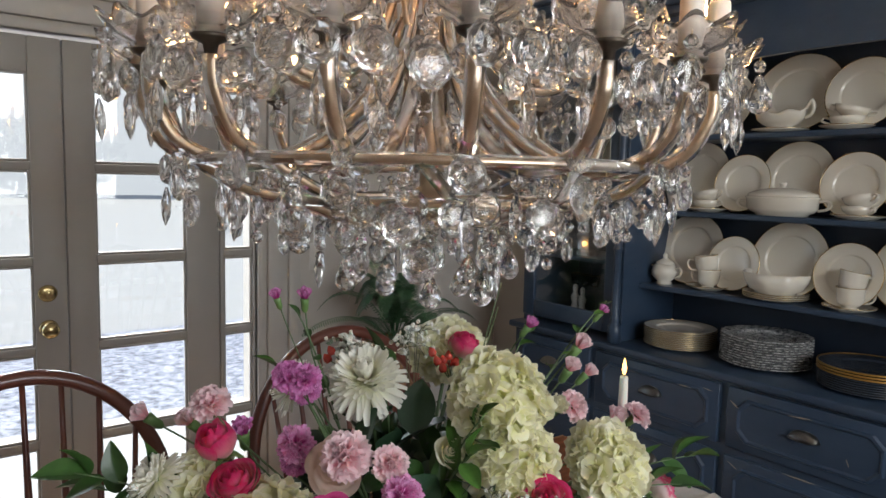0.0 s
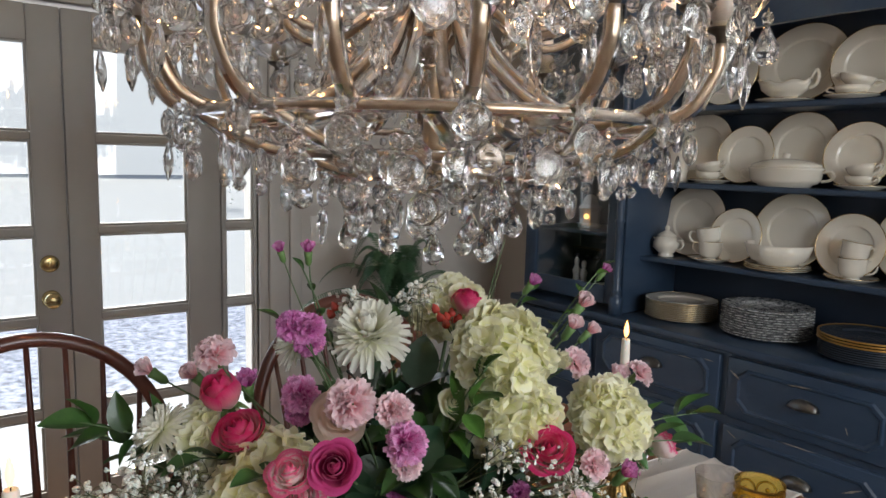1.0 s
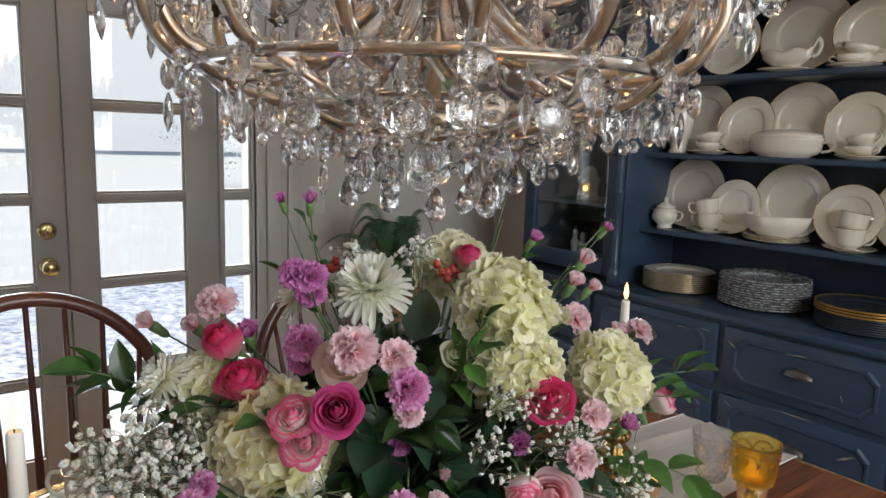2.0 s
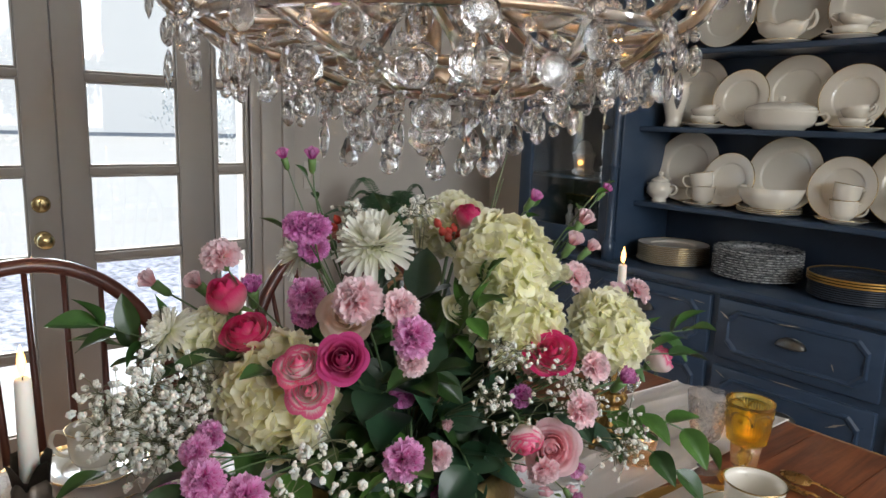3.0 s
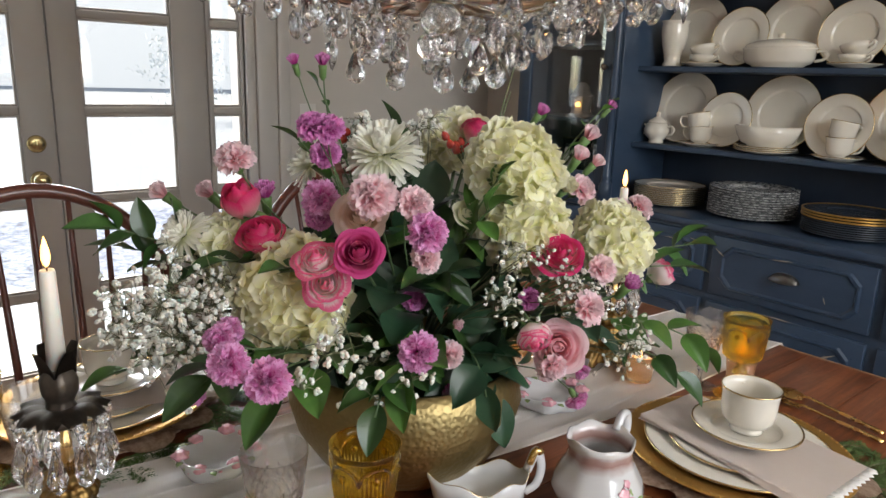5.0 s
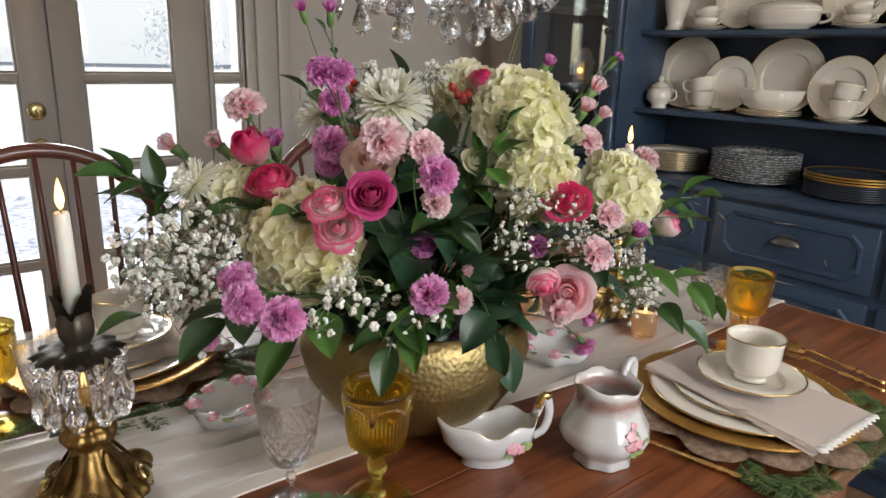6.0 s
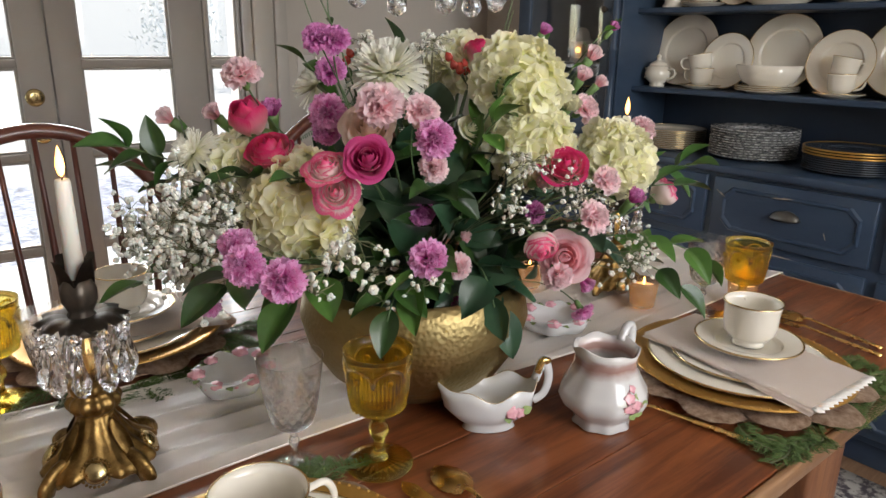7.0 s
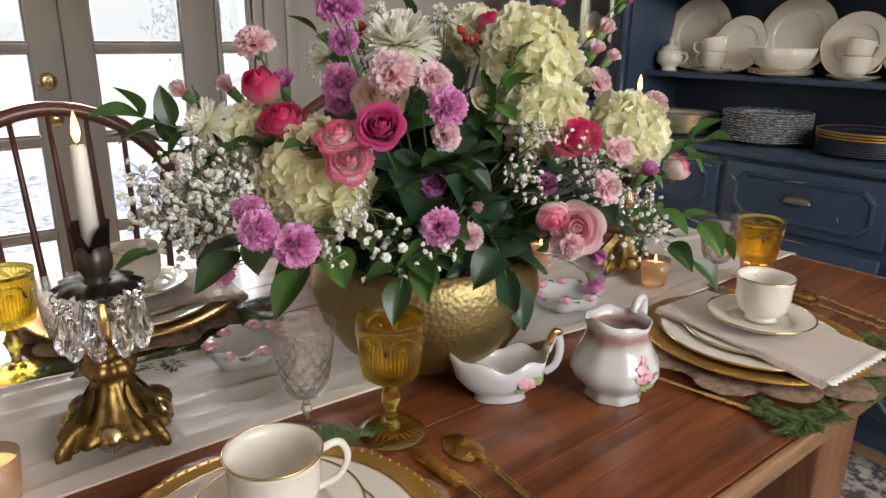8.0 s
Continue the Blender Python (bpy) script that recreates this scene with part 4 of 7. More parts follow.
part("border", boxes([(-0.70, -0.551, -0.50, 2.45, 0.0005, 0.0105), (2.351, 2.50, -0.50, 2.45, 0.0005, 0.0105), (-0.55, 2.35, -0.50, -0.351, 0.0005, 0.0105), (-0.55, 2.35, 2.301, 2.45, 0.0005, 0.0105)]),
     mat("rug_border", (0.38, 0.36, 0.33), 0.95, col2=(0.06, 0.05, 0.06), scale=30, amount=0.15, bump=0.6, bump_scale=500), rug)

TX0, TX1, TY0, TY1, TZ = 0.08, 1.925, 0.496, 1.545, 0.75
table = thing("dining_table", "walnut-stained plank dining table with square legs", "table")
nb = 7
for k in range(nb):
    y0 = TY0 + 0.012 + (TY1 - TY0 - 0.024) * k / nb
    y1 = TY0 + 0.012 + (TY1 - TY0 - 0.024) * (k + 1) / nb
    part("board", box(TX0 + 0.012, TX1 - 0.012, y0 + 0.0006, y1 - 0.0006, TZ - 0.028, TZ, 0.0012), TABLEW, table, smooth=False)
part("edge_band", box(TX0, TX1, TY0, TY0 + 0.0115, TZ - 0.030, TZ - 0.0005, 0.004), TABLEE, table)
part("edge_band", box(TX0, TX1, TY1 - 0.0115, TY1, TZ - 0.030, TZ - 0.0005, 0.004), TABLEE, table)
part("edge_band", box(TX0, TX0 + 0.0115, TY0 + 0.012, TY1 - 0.012, TZ - 0.030, TZ - 0.0005, 0.004), TABLEE, table)
part("edge_band", box(TX1 - 0.0115, TX1, TY0 + 0.012, TY1 - 0.012, TZ - 0.030, TZ - 0.0005, 0.004), TABLEE, table)
for x in (0.68, 1.298):
    for y in (TY0 + 0.020, TY1 - 0.118):
        part("leg", box(x, x + 0.118, y, y + 0.104, 0.011, TZ - 0.031, 0.006), LEGW, table)
for y in (TY0 + 0.055, TY1 - 0.08):
    part("apron", box(0.7985, 1.2975, y, y + 0.025, TZ - 0.105, TZ - 0.031, 0.003), LEGW, table)

# runner with soft folds, draped over the far end
run = bmesh.new()


def runner_xy(s, w):
    x = -0.02 + s
    cy = 1.062 - 0.045 * (x - 0.5)
    y = cy + w * (0.150 + 0.012 * math.sin(5 * x + 1.0))
    q = (w + 0.10 * math.sin(x * 2.6) + 0.05 * math.sin(x * 6.1 + 1)) * 3.1 + 0.35 * x
    f = q - math.floor(q)
    big = 0.55 + 0.45 * math.sin(2.4 * math.floor(q) + 3.0 * x)
    ridge = (f / 0.80) ** 2.2 if f < 0.80 else ((1 - f) / 0.20) ** 1.3
    q2 = (w * 1.9 - 0.5 * x + 0.15 * math.sin(5 * x)) * 2.0
    z = TZ + 0.0028 + 0.0085 * ridge * big + 0.0022 * (0.5 + 0.5 * math.sin(q2 * 3.1)) ** 4 + 0.0014 * (1 + noise.noise((x * 6, w * 2.5, 3.0)))
    z = max(z, TZ + 0.0025)
    if x > TX1 - 0.004:
        d = x - (TX1 - 0.004)
        x, z = TX1 + 0.006 + 0.004 * math.sin(w * 9), TZ + 0.003 - d
    elif x < TX0 + 0.004:
        d = TX0 + 0.004 - x
        x, z = TX0 - 0.006, TZ + 0.003 - d
    return Vector((x, y, z))


grid_surface(run, 100, 150, lambda u, v: runner_xy(v * 2.17 - 0.06, u), uv=False)
bmesh.ops.solidify(run, geom=run.faces[:], thickness=-0.0012)
runner = thing("table_runner", "crumpled blush satin table runner lying along the table", "table runner")
part("cloth", run, RUNNER, runner)
for w in (-0.985, 0.985):
    part("hem", tube([runner_xy(v * 2.17 / 150 - 0.06, w) + Vector((0, 0, 0.0008)) for v in range(151)], 0.0011, 6), RUNNER, runner, "narrow rolled hem")

# ---- gold bowl ----
bowl = thing("bowl", "hammered gold bowl holding the flowers", "bowl", at=Matrix.Translation((0.952, 0.966, TZ + 0.0105)) @ Matrix.Diagonal((1.04, 1.04, 1, 1)))
HAMMER = mat("hammered_gold", (0.31, 0.235, 0.10), 0.46, 1.0, col2=(0.34, 0.26, 0.12), scale=10, rough_var=0.06)
nt = HAMMER.node_tree
vor = nt.nodes.new("ShaderNodeTexVoronoi")
vor.inputs["Scale"].default_value = 165
vor.feature = "SMOOTH_F1"
tcn = nt.nodes.new("ShaderNodeTexCoord")
bmp = nt.nodes.new("ShaderNodeBump")
bmp.inputs["Strength"].default_value, bmp.inputs["Distance"].default_value = 0.26, 0.004
nt.links.new(tcn.outputs["Object"], vor.inputs["Vector"])
nt.links.new(vor.outputs["Distance"], bmp.inputs["Height"])
nt.links.new(bmp.outputs["Normal"], nt.nodes["Principled BSDF"].inputs["Normal"])
part("body", lathe([(0, 0.002), (0.085, 0.0), (0.095, 0.004), (0.125, 0.030), (0.150, 0.070), (0.160, 0.110), (0.154, 0.145), (0.146, 0.165), (0.142, 0.165), (0.150, 0.140), (0.155, 0.110), (0.145, 0.072), (0.12, 0.035), (0, 0.010)], 72), HAMMER, bowl)
part("moss", lathe([(0.0, 0.150), (0.06, 0.150), (0.11, 0.144), (0.143, 0.136), (0.140, 0.12), (0, 0.12)], 40), LEAFD, bowl, "dark leafy filling")

# ---- place settings ----


def placemat(at, spin):
    """Round mat of overlapping shaggy bark petals."""
    th = thing("placemat", "round brown placemat of overlapping shaggy bark petals", "placemat", "placemats", at=Matrix.Translation(at) @ Matrix.Rotation(spin, 4, "Z") @ Matrix.Diagonal((1, 1, 0.6, 1)))
    rng = random.Random(3)
    part("centre", lathe([(0, 0.0), (0.150, 0.0), (0.155, 0.003), (0.150, 0.007), (0, 0.007)], 40), BARK, th)
    n = 11
    for k in range(n):
        bm = bmesh.new()
        w = 0.047 + rng.uniform(-0.004, 0.004)
        ext = 0.188 + rng.uniform(-0.006, 0.006)

        def petal(u, v):
            a = u * 1.5
            rr = v ** 0.8
            x = ext - 0.058 + 0.058 * rr * math.cos(a) * (1 + 0.05 * noise.noise((u * 5, k, 2)))
            y = w * rr * math.sin(a)
            edge = rr ** 5
            return Vector((x, y, 0.0230 + 0.006 * (k % 2) - 0.010 * edge + 0.0030 * noise.noise((u * 6 + k, v * 6, 1))))
        grid_surface(bm, 18, 8, petal, uv=False)
        bmesh.ops.solidify(bm, geom=bm.faces[:], thickness=0.0105)
        part("bark_petal", bm, BARK, th, m=Matrix.Rotation(2 * math.pi * k / n, 4, "Z"))
    return th


def cedar(at, direction, length, seed):
    """Flat spray of cedar: a bent twig with many short scaly fingers."""
    rng = random.Random(seed)
    d = Vector(direction).normalized()
    side = d.cross(Vector((0, 0, 1))).normalized()
    th = thing("cedar_sprig", "green cedar sprig tucked under the placemat", "cedar sprig", "cedar sprigs", at=at)
    bm = bmesh.new()
    pts = [d * length * t + side * 0.015 * math.sin(t * 3 + seed) + Vector((0, 0, 0.004 + 0.003 * math.sin(t * 4))) for t in (0, 0.25, 0.5, 0.75, 1)]
    path = smooth_path(pts, 5)
    add_tube(bm, path, 0.0013, 5)
    fr = bmesh.new()
    for i, p in enumerate(path):
        for s in (-1, 1):
            a = (d * rng.uniform(0.5, 0.9) + side * s).normalized()
            ln = rng.uniform(0.014, 0.032) * (1 - 0.5 * i / len(path))
            q = [p, p + a * ln * 0.5 + Vector((0, 0, rng.uniform(0.000, 0.006))), p + a * ln + Vector((0, 0, rng.uniform(-0.002, 0.006)))]
            add_tube(fr, q, [0.0007, 0.0009, 0.0004], 4, 0.6)
            for k in (0.35, 0.6, 0.8):
                for s2 in (-1, 1):
                    b = (a + d * 0.2 + a.cross(Vector((0, 0, 1))) * s2 * 0.9).normalized()
                    o = p + a * ln * k
                    o.z = max(o.z, 0.003)
                    add_tube(fr, [o, o + b * ln * 0.33 + Vector((0, 0, rng.uniform(0, 0.003)))], [0.0008, 0.0003], 4, 0.6)
    part("twig", bm, TWIG, th)
    part("needles", fr, CEDAR, th)


CH_R = 0.165
ch_body = link_mesh("body", lathe([(0, 0.0), (0.115, 0.0), (0.12, 0.003), (0.130, 0.010), (0.160, 0.0150), (CH_R, 0.0155), (CH_R, 0.0135), (0.158, 0.012), (0.13, 0.0065), (0.122, 0.0)][::1][:6] + [(0.1635, 0.0178), (0.158, 0.0172), (0.130, 0.0130), (0.118, 0.0060), (0, 0.0058)], 64), CHARGER)
bead = bmesh.new()
for k in range(84):
    a = 2 * math.pi * k / 84
    bmesh.ops.create_icosphere(bead, subdivisions=1, radius=0.0019, matrix=Matrix.Translation((0.1612 * math.cos(a), 0.1605 * math.sin(a), 0.0178)))
ch_bead = link_mesh("beaded_rim", bead, CHARGER)


def charger(at):
    th = thing("charger_plate", "antique gold charger plate with beaded rim", "charger plate", "charger plates", at=at)
    part("body", ch_body, None, th)
    part("beaded_rim", ch_bead, None, th)


def napkin(at, spin, seed, w=0.078, l=0.26, down=0.0):
    """Folded napkin: two soft layers draped over the plates, lace at one end."""
    th = thing("napkin", "folded blush cotton napkin with lace edge on the plates", "napkin", "napkins", at=Matrix.Translation(at) @ Matrix.Rotation(spin, 4, "Z"))

    def sheet(u, v, k, ww):
        x = (v - 0.45) * l
        z = 0.0022 * k + 0.0018 * noise.noise((u * 1.6 + seed, v * 4, k)) - down * max(0.0, v - 0.62) ** 1.3
        return Vector((x, u * ww * (0.86 + 0.14 * v) + 0.004 * math.sin(v * 5 + k), z))
    for k in range(3):
        bm = bmesh.new()
        grid_surface(bm, 16, 24, lambda u, v: sheet(u, v, k + 0.5, w - 0.003 * k), uv=False)
        bmesh.ops.solidify(bm, geom=bm.faces[:], thickness=-0.0013)
        part("layer", bm, NAPKIN, th)
    bm = bmesh.new()
    n = 13
    for k in range(n):
        u = -1 + 2 * (k + 0.5) / n
        c = sheet(u, 1.0, 2.4, w - 0.006)
        add_lathe(bm, [(0.0, -0.0007), (0.0075, -0.0007), (0.0080, 0.0), (0.0075, 0.0009), (0.0, 0.0012)], 12, lambda a, i, r, z: (r * (1 + 0.12 * math.cos(5 * a)), z), off=(c.x + 0.002, c.y, c.z))
    part("lace_edge", bm, LACE, th, "white crocheted lace trim")
    return th


def flatware(kind, at, spin, mirror=1):
    names = {"spoon": ("spoon", "polished gold table spoon"), "knife": ("knife", "polished gold table knife"), "fork": ("fork", "polished gold dinner fork")}[kind]
    th = thing(names[0], names[1] + " beside the plates", names[0], "gold flatware", at=Matrix.Translation(at) @ Matrix.Rotation(spin, 4, "Z") @ Matrix.Diagonal((1.0, 1.18, 1.15, 1)))
    hs = smooth_path([(-0.105, 0, 0.0035), (-0.06, 0, 0.005), (0.0, 0, 0.0065), (0.028, 0, 0.008), (0.040, 0, 0.0055)], 5)
    part("handle", tube(hs, [0.0042 - 0.0018 * min(1, i / 14) for i in range(len(hs))], 10, 0.55), GOLD, th)
    if kind == "spoon":
        bm = bmesh.new()
        grid_surface(bm, 16, 18, lambda u, v: Vector((0.038 + 0.062 * v, u * 0.0195 * math.sin(math.pi * min(0.999, 0.04 + 0.96 * v)) ** 0.55 * (1.0 - 0.12 * (v - 0.5)), 0.0015 + 0.0075 * (1 - u * u) * math.sin(math.pi * (0.15 + 0.85 * v)))), uv=False)
        bmesh.ops.solidify(bm, geom=bm.faces[:], thickness=0.0012)
        part("bowl", bm, GOLD, th)
    elif kind == "knife":
        bm = bmesh.new()
        grid_surface(bm, 6, 20, lambda u, v: Vector((0.034 + 0.085 * v, u * 0.0085 * (1 - 0.9 * max(0, v - 0.8) ** 2 * 25) + 0.002 * v, 0.004 + 0.0008 * (1 - u * u))), uv=False)
        bmesh.ops.solidify(bm, geom=bm.faces[:], thickness=0.0014)
        part("blade", bm, GOLD, th)
    else:
        bm = bmesh.new()
        grid_surface(bm, 8, 10, lambda u, v: Vector((0.036 + 0.032 * v, u * (0.004 + 0.0085 * min(1, v * 1.6)), 0.0062 - 0.003 * math.sin(math.pi * v * 0.6))), uv=False)
        bmesh.ops.solidify(bm, geom=bm.faces[:], thickness=0.0014)
        part("root", bm, GOLD, th)
        for k in range(4):
            y = -0.0112 + 0.0075 * k
            part("tine", tube(smooth_path([(0.066, y, 0.0035), (0.085, y, 0.003), (0.105, y, 0.0055)], 4), [0.0017] * 8 + [0.0008], 6, 0.7), GOLD, th)


def setting(cx, cy, rot, cup_off, cup_spin, nap_spin, seed, nap_w=0.090, nap_l=0.28):
    """Mat, greenery, charger, plates, napkin, saucer and cup, all stacked."""
    c = Vector((cx, cy, TZ + 0.0125))
    placemat((cx, cy, TZ + 0.0045), rot)
    z = TZ + 0.0045 + 0.0105
    charger((cx, cy, z))
    china_plate("dinner_plate", 0.135, (cx, cy, z + 0.0066), "ivory dinner plate with gold rim on the charger", True, "dinner plates", rim_h=0.014)
    china_plate("salad_plate", 0.100, (cx, cy, z + 0.0135), "ivory salad plate with gold rim on the dinner plate", True, "salad plates", rim_h=0.011)
    R = Matrix.Rotation(rot, 4, "Z")
    napkin((cx, cy, z + 0.0262), nap_spin, seed, w=nap_w, l=nap_l, down=0.03)
    o = R @ Vector((*cup_off, 0))
    saucer((cx + o.x, cy + o.y, z + 0.0340), "ivory saucer with gold rim lying on the napkin")
    cup((cx + o.x, cy + o.y, z + 0.0410), cup_spin, "ivory china teacup with gold rim on its saucer", group="teacups")


setting(1.357, 0.668, 0.0, (0.014, -0.004), 0.75, radians(-92), 1.0)
setting(0.572, 0.684, 0.0, (0.008, 0.010), radians(-12), radians(140), 2.0, 0.062, 0.20)
setting(0.640, 1.370, math.pi, (-0.012, -0.004), radians(150), radians(-5), 3.0)
random.seed(2)
k = 0
for (cx, cy), angs in (((1.357, 0.668), tuple(range(205, 335, 8))), ((0.572, 0.684), (38, 50, 62)), ((0.640, 1.370), tuple(range(228, 350, 9)))):
    for a in angs:
        a = radians(a + random.uniform(-5, 5))
        d = Vector((math.cos(a), math.sin(a), 0))
        t = Matrix.Rotation(random.uniform(-0.9, 0.9), 3, "Z") @ d
        p = Vector((cx, cy, TZ)) + d * random.uniform(0.158, 0.192)
        ln = random.uniform(0.050, 0.070)
        e = p + t * ln
        if e.y < TY0 + 0.005:
            p.y = max(p.y, TY0 + 0.02)
            t.y = max(t.y, -0.1)
        cedar(p, t, ln, k)
        k += 1
flatware("fork", (1.164, 0.656, TZ + 0.001), radians(104))
flatware("spoon", (1.665, 0.665, TZ + 0.001), radians(80))
flatware("knife", (1.625, 0.655, TZ + 0.001), radians(84))
flatware("spoon", (0.829, 0.669, TZ + 0.001), radians(86))
flatware("knife", (0.785, 0.645, TZ + 0.001), radians(90))
flatware("knife", (0.385, 1.37, TZ + 0.001), radians(-90))

# ---- glasses ----


def goblet(at, spin=0.0, label="amber pressed-glass goblet with scalloped pattern"):
    th = thing("amber_goblet", label, "goblet", "amber goblets", at=Matrix.Translation(at) @ Matrix.Rotation(spin, 4, "Z") @ Matrix.Diagonal((1.06, 1.06, 1.07, 1)))
    if "goblet" not in MESH:
        nf = 48

        def rib(a, i, r, z):
            if 3 <= i <= 7:
                return r + 0.0011 * math.cos(nf * a), z
            return r, z
        bm = bmesh.new()
        prof = [(0.0, 0.0640), (0.010, 0.0655), (0.024, 0.070), (0.0300, 0.077), (0.0322, 0.084), (0.0338, 0.095), (0.0346, 0.104), (0.0350, 0.111), (0.0358, 0.122), (0.0385, 0.141), (0.0388, 0.143), (0.0378, 0.1432), (0.0355, 0.135),
                (0.0335, 0.122), (0.0318, 0.100), (0.0295, 0.086), (0.022, 0.076), (0.0, 0.073)]
        add_lathe(bm, prof, nf * 4, rib)
        bowl_me = link_mesh("bowl", bm, AMBER)
        rel = bmesh.new()
        for k in range(6):
            a0 = 2 * math.pi * k / 6
            pts = []
            for j in range(15):
                t = -1 + 2 * j / 14
                a = a0 + t * math.pi / 6
                z = 0.1115 + 0.0195 * math.sqrt(max(0.0, 1 - t * t))
                r = 0.0356 + max(0, z - 0.118) * 0.13
                pts.append((r * math.cos(a), r * math.sin(a), z))
            add_tube(rel, pts, 0.0018, 6)
            bmesh.ops.create_uvsphere(rel, u_segments=10, v_segments=6, radius=0.0052, matrix=Matrix.Translation((0.0352 * math.cos(a0), 0.0352 * math.sin(a0), 0.117)) @ Matrix.Scale(0.8, 4))
        for k in range(30):
            a = 2 * math.pi * k / 30
            bmesh.ops.create_icosphere(rel, subdivisions=1, radius=0.0021, matrix=Matrix.Translation((0.0305 * math.cos(a), 0.0305 * math.sin(a), 0.0765)))
        rel_me = link_mesh("relief", rel, AMBER)
        stem_me = link_mesh("stem", lathe([(0, 0.0635), (0.008, 0.063), (0.0075, 0.057), (0.011, 0.050), (0.0125, 0.044), (0.0105, 0.037), (0.007, 0.033), (0.0065, 0.020), (0.009, 0.012), (0.012, 0.0085), (0, 0.0085)][::-1], 6), AMBER)
        foot_me = link_mesh("foot", lathe([(0, 0.0015), (0.036, 0.0), (0.039, 0.001), (0.039, 0.003), (0.030, 0.0055), (0.012, 0.0083), (0, 0.0084)], 96, lambda a, i, r, z: (r, z - (0.0006 * math.cos(24 * a) if i in (4, 5) else 0))), AMBER)
        MESH["goblet"] = (("bowl", bowl_me), ("relief", rel_me), ("stem", stem_me), ("foot", foot_me))
    for n_, me in MESH["goblet"]:
        q = part(n_, me, None, th)
        if n_ == "relief":
            q["kind"] = "stuff"
    return th


def wineglass(at, spin=0.0):
    th = thing("wine_glass", "clear cut-crystal wine glass with diamond pattern", "wine glass", "crystal wine glasses", at=Matrix.Translation(at) @ Matrix.Rotation(spin, 4, "Z") @ Matrix.Diagonal((0.91, 0.91, 0.95, 1)))
    if "wine" not in MESH:
        prof = [(0, 0.0560), (0.010, 0.0565), (0.021, 0.0610), (0.0275, 0.069), (0.0310, 0.082), (0.0345, 0.100), (0.0390, 0.128), (0.0425, 0.154), (0.0417, 0.1542), (0.0378, 0.127), (0.0330, 0.099), (0.0292, 0.080), (0.025, 0.070), (0.012, 0.063), (0, 0.062)]
        fine = []
        for (r0, z0), (r1, z1) in zip(prof[:8], prof[1:8]):
            nseg = 6 if 0.060 < z0 < 0.120 else 1
            fine += [(r0 + (r1 - r0) * q / nseg, z0 + (z1 - z0) * q / nseg) for q in range(nseg)]
        outer_n = len(fine)

        def cuts(a, i, r, z):
            if i < outer_n and 0.062 < z < 0.118:
                g = abs(math.sin(7 * a + 190 * z)) ** 0.35 * abs(math.sin(7 * a - 190 * z)) ** 0.35
                return r + 0.0008 - 0.0030 * (1 - g), z
            return r, z
        bowl_me = link_mesh("bowl", lathe(fine + prof[7:], 144, cuts), WINEG, False)
        stem_me = link_mesh("stem", lathe([(0, 0.0055), (0.012, 0.006), (0.006, 0.010), (0.0042, 0.018), (0.0040, 0.030), (0.0080, 0.038), (0.0045, 0.046), (0.0060, 0.052), (0.010, 0.0557), (0, 0.0558)], 8), WINEG, False)
        foot_me = link_mesh("foot", lathe([(0, 0.001), (0.033, 0.0), (0.0345, 0.001), (0.034, 0.002), (0.020, 0.004), (0.010, 0.0054), (0, 0.0054)], 48), WINEG)
        MESH["wine"] = (("bowl", bowl_me), ("stem", stem_me), ("foot", foot_me))
    for n_, me in MESH["wine"]:
        part(n_, me, None, th)


goblet((0.787, 0.818, TZ + 0.0005), 0.3)
goblet((1.584, 0.787, TZ + 0.0005), 0.1)
goblet((0.452, 1.262, TZ + 0.0005), 0.6)
wineglass((0.703, 0.874, TZ + 0.0005))
wineglass((1.569, 0.856, TZ + 0.0005), 0.4)
wineglass((0.515, 1.191, TZ + 0.0005), 0.8)


def flame_at(parent, z, s=1.0):
    part("wick", tube([(0, 0, z), (0.0006, 0, z + 0.007 * s)], 0.0007, 6), WICK, parent)
    part("flame", lathe([(0.0, 0.0), (0.0025, 0.003), (0.0040, 0.009), (0.0034, 0.016), (0.0016, 0.024), (0, 0.029)], 14), FLAME, parent, "small yellow flame", m=Matrix.Translation((0, 0, z + 0.004)) @ Matrix.Scale(s * 0.85, 4))


def votive(at):
    th = thing("votive_candle", "lit tealight in a small clear glass cup", "votive candle", "votive candles", at=at)
    part("glass_cup", lathe([(0, 0.0), (0.021, 0.0), (0.0235, 0.003), (0.0285, 0.052), (0.0272, 0.052), (0.0222, 0.006), (0, 0.006)], 32), CLEARG, th)
    part("wax", lathe([(0, 0.0065), (0.0212, 0.0065), (0.0255, 0.040), (0.020, 0.0392), (0, 0.0388)], 28), VOTWAX, th)
    flame_at(th, 0.0388, 0.75)
    return th


votive((0.388, 0.940, TZ + 0.011))
votive((1.473, 0.925, TZ + 0.011))
votive((1.377, 1.135, TZ + 0.011))
tea = thing("goblet_tealight", "small lit tealight standing behind the amber goblet", "tealight", at=(1.645, 0.816, TZ + 0.0005))
part("glass_cup", lathe([(0, 0.0), (0.021, 0.0), (0.0235, 0.003), (0.0285, 0.052), (0.0272, 0.052), (0.0222, 0.006), (0, 0.006)], 32), CLEARG, tea)
part("wax", lathe([(0, 0.0065), (0.0212, 0.0065), (0.0260, 0.043), (0.020, 0.0422), (0, 0.0418)], 28), VOTWAX, tea)
flame_at(tea, 0.042, 1.2)

# ---- candlesticks ----


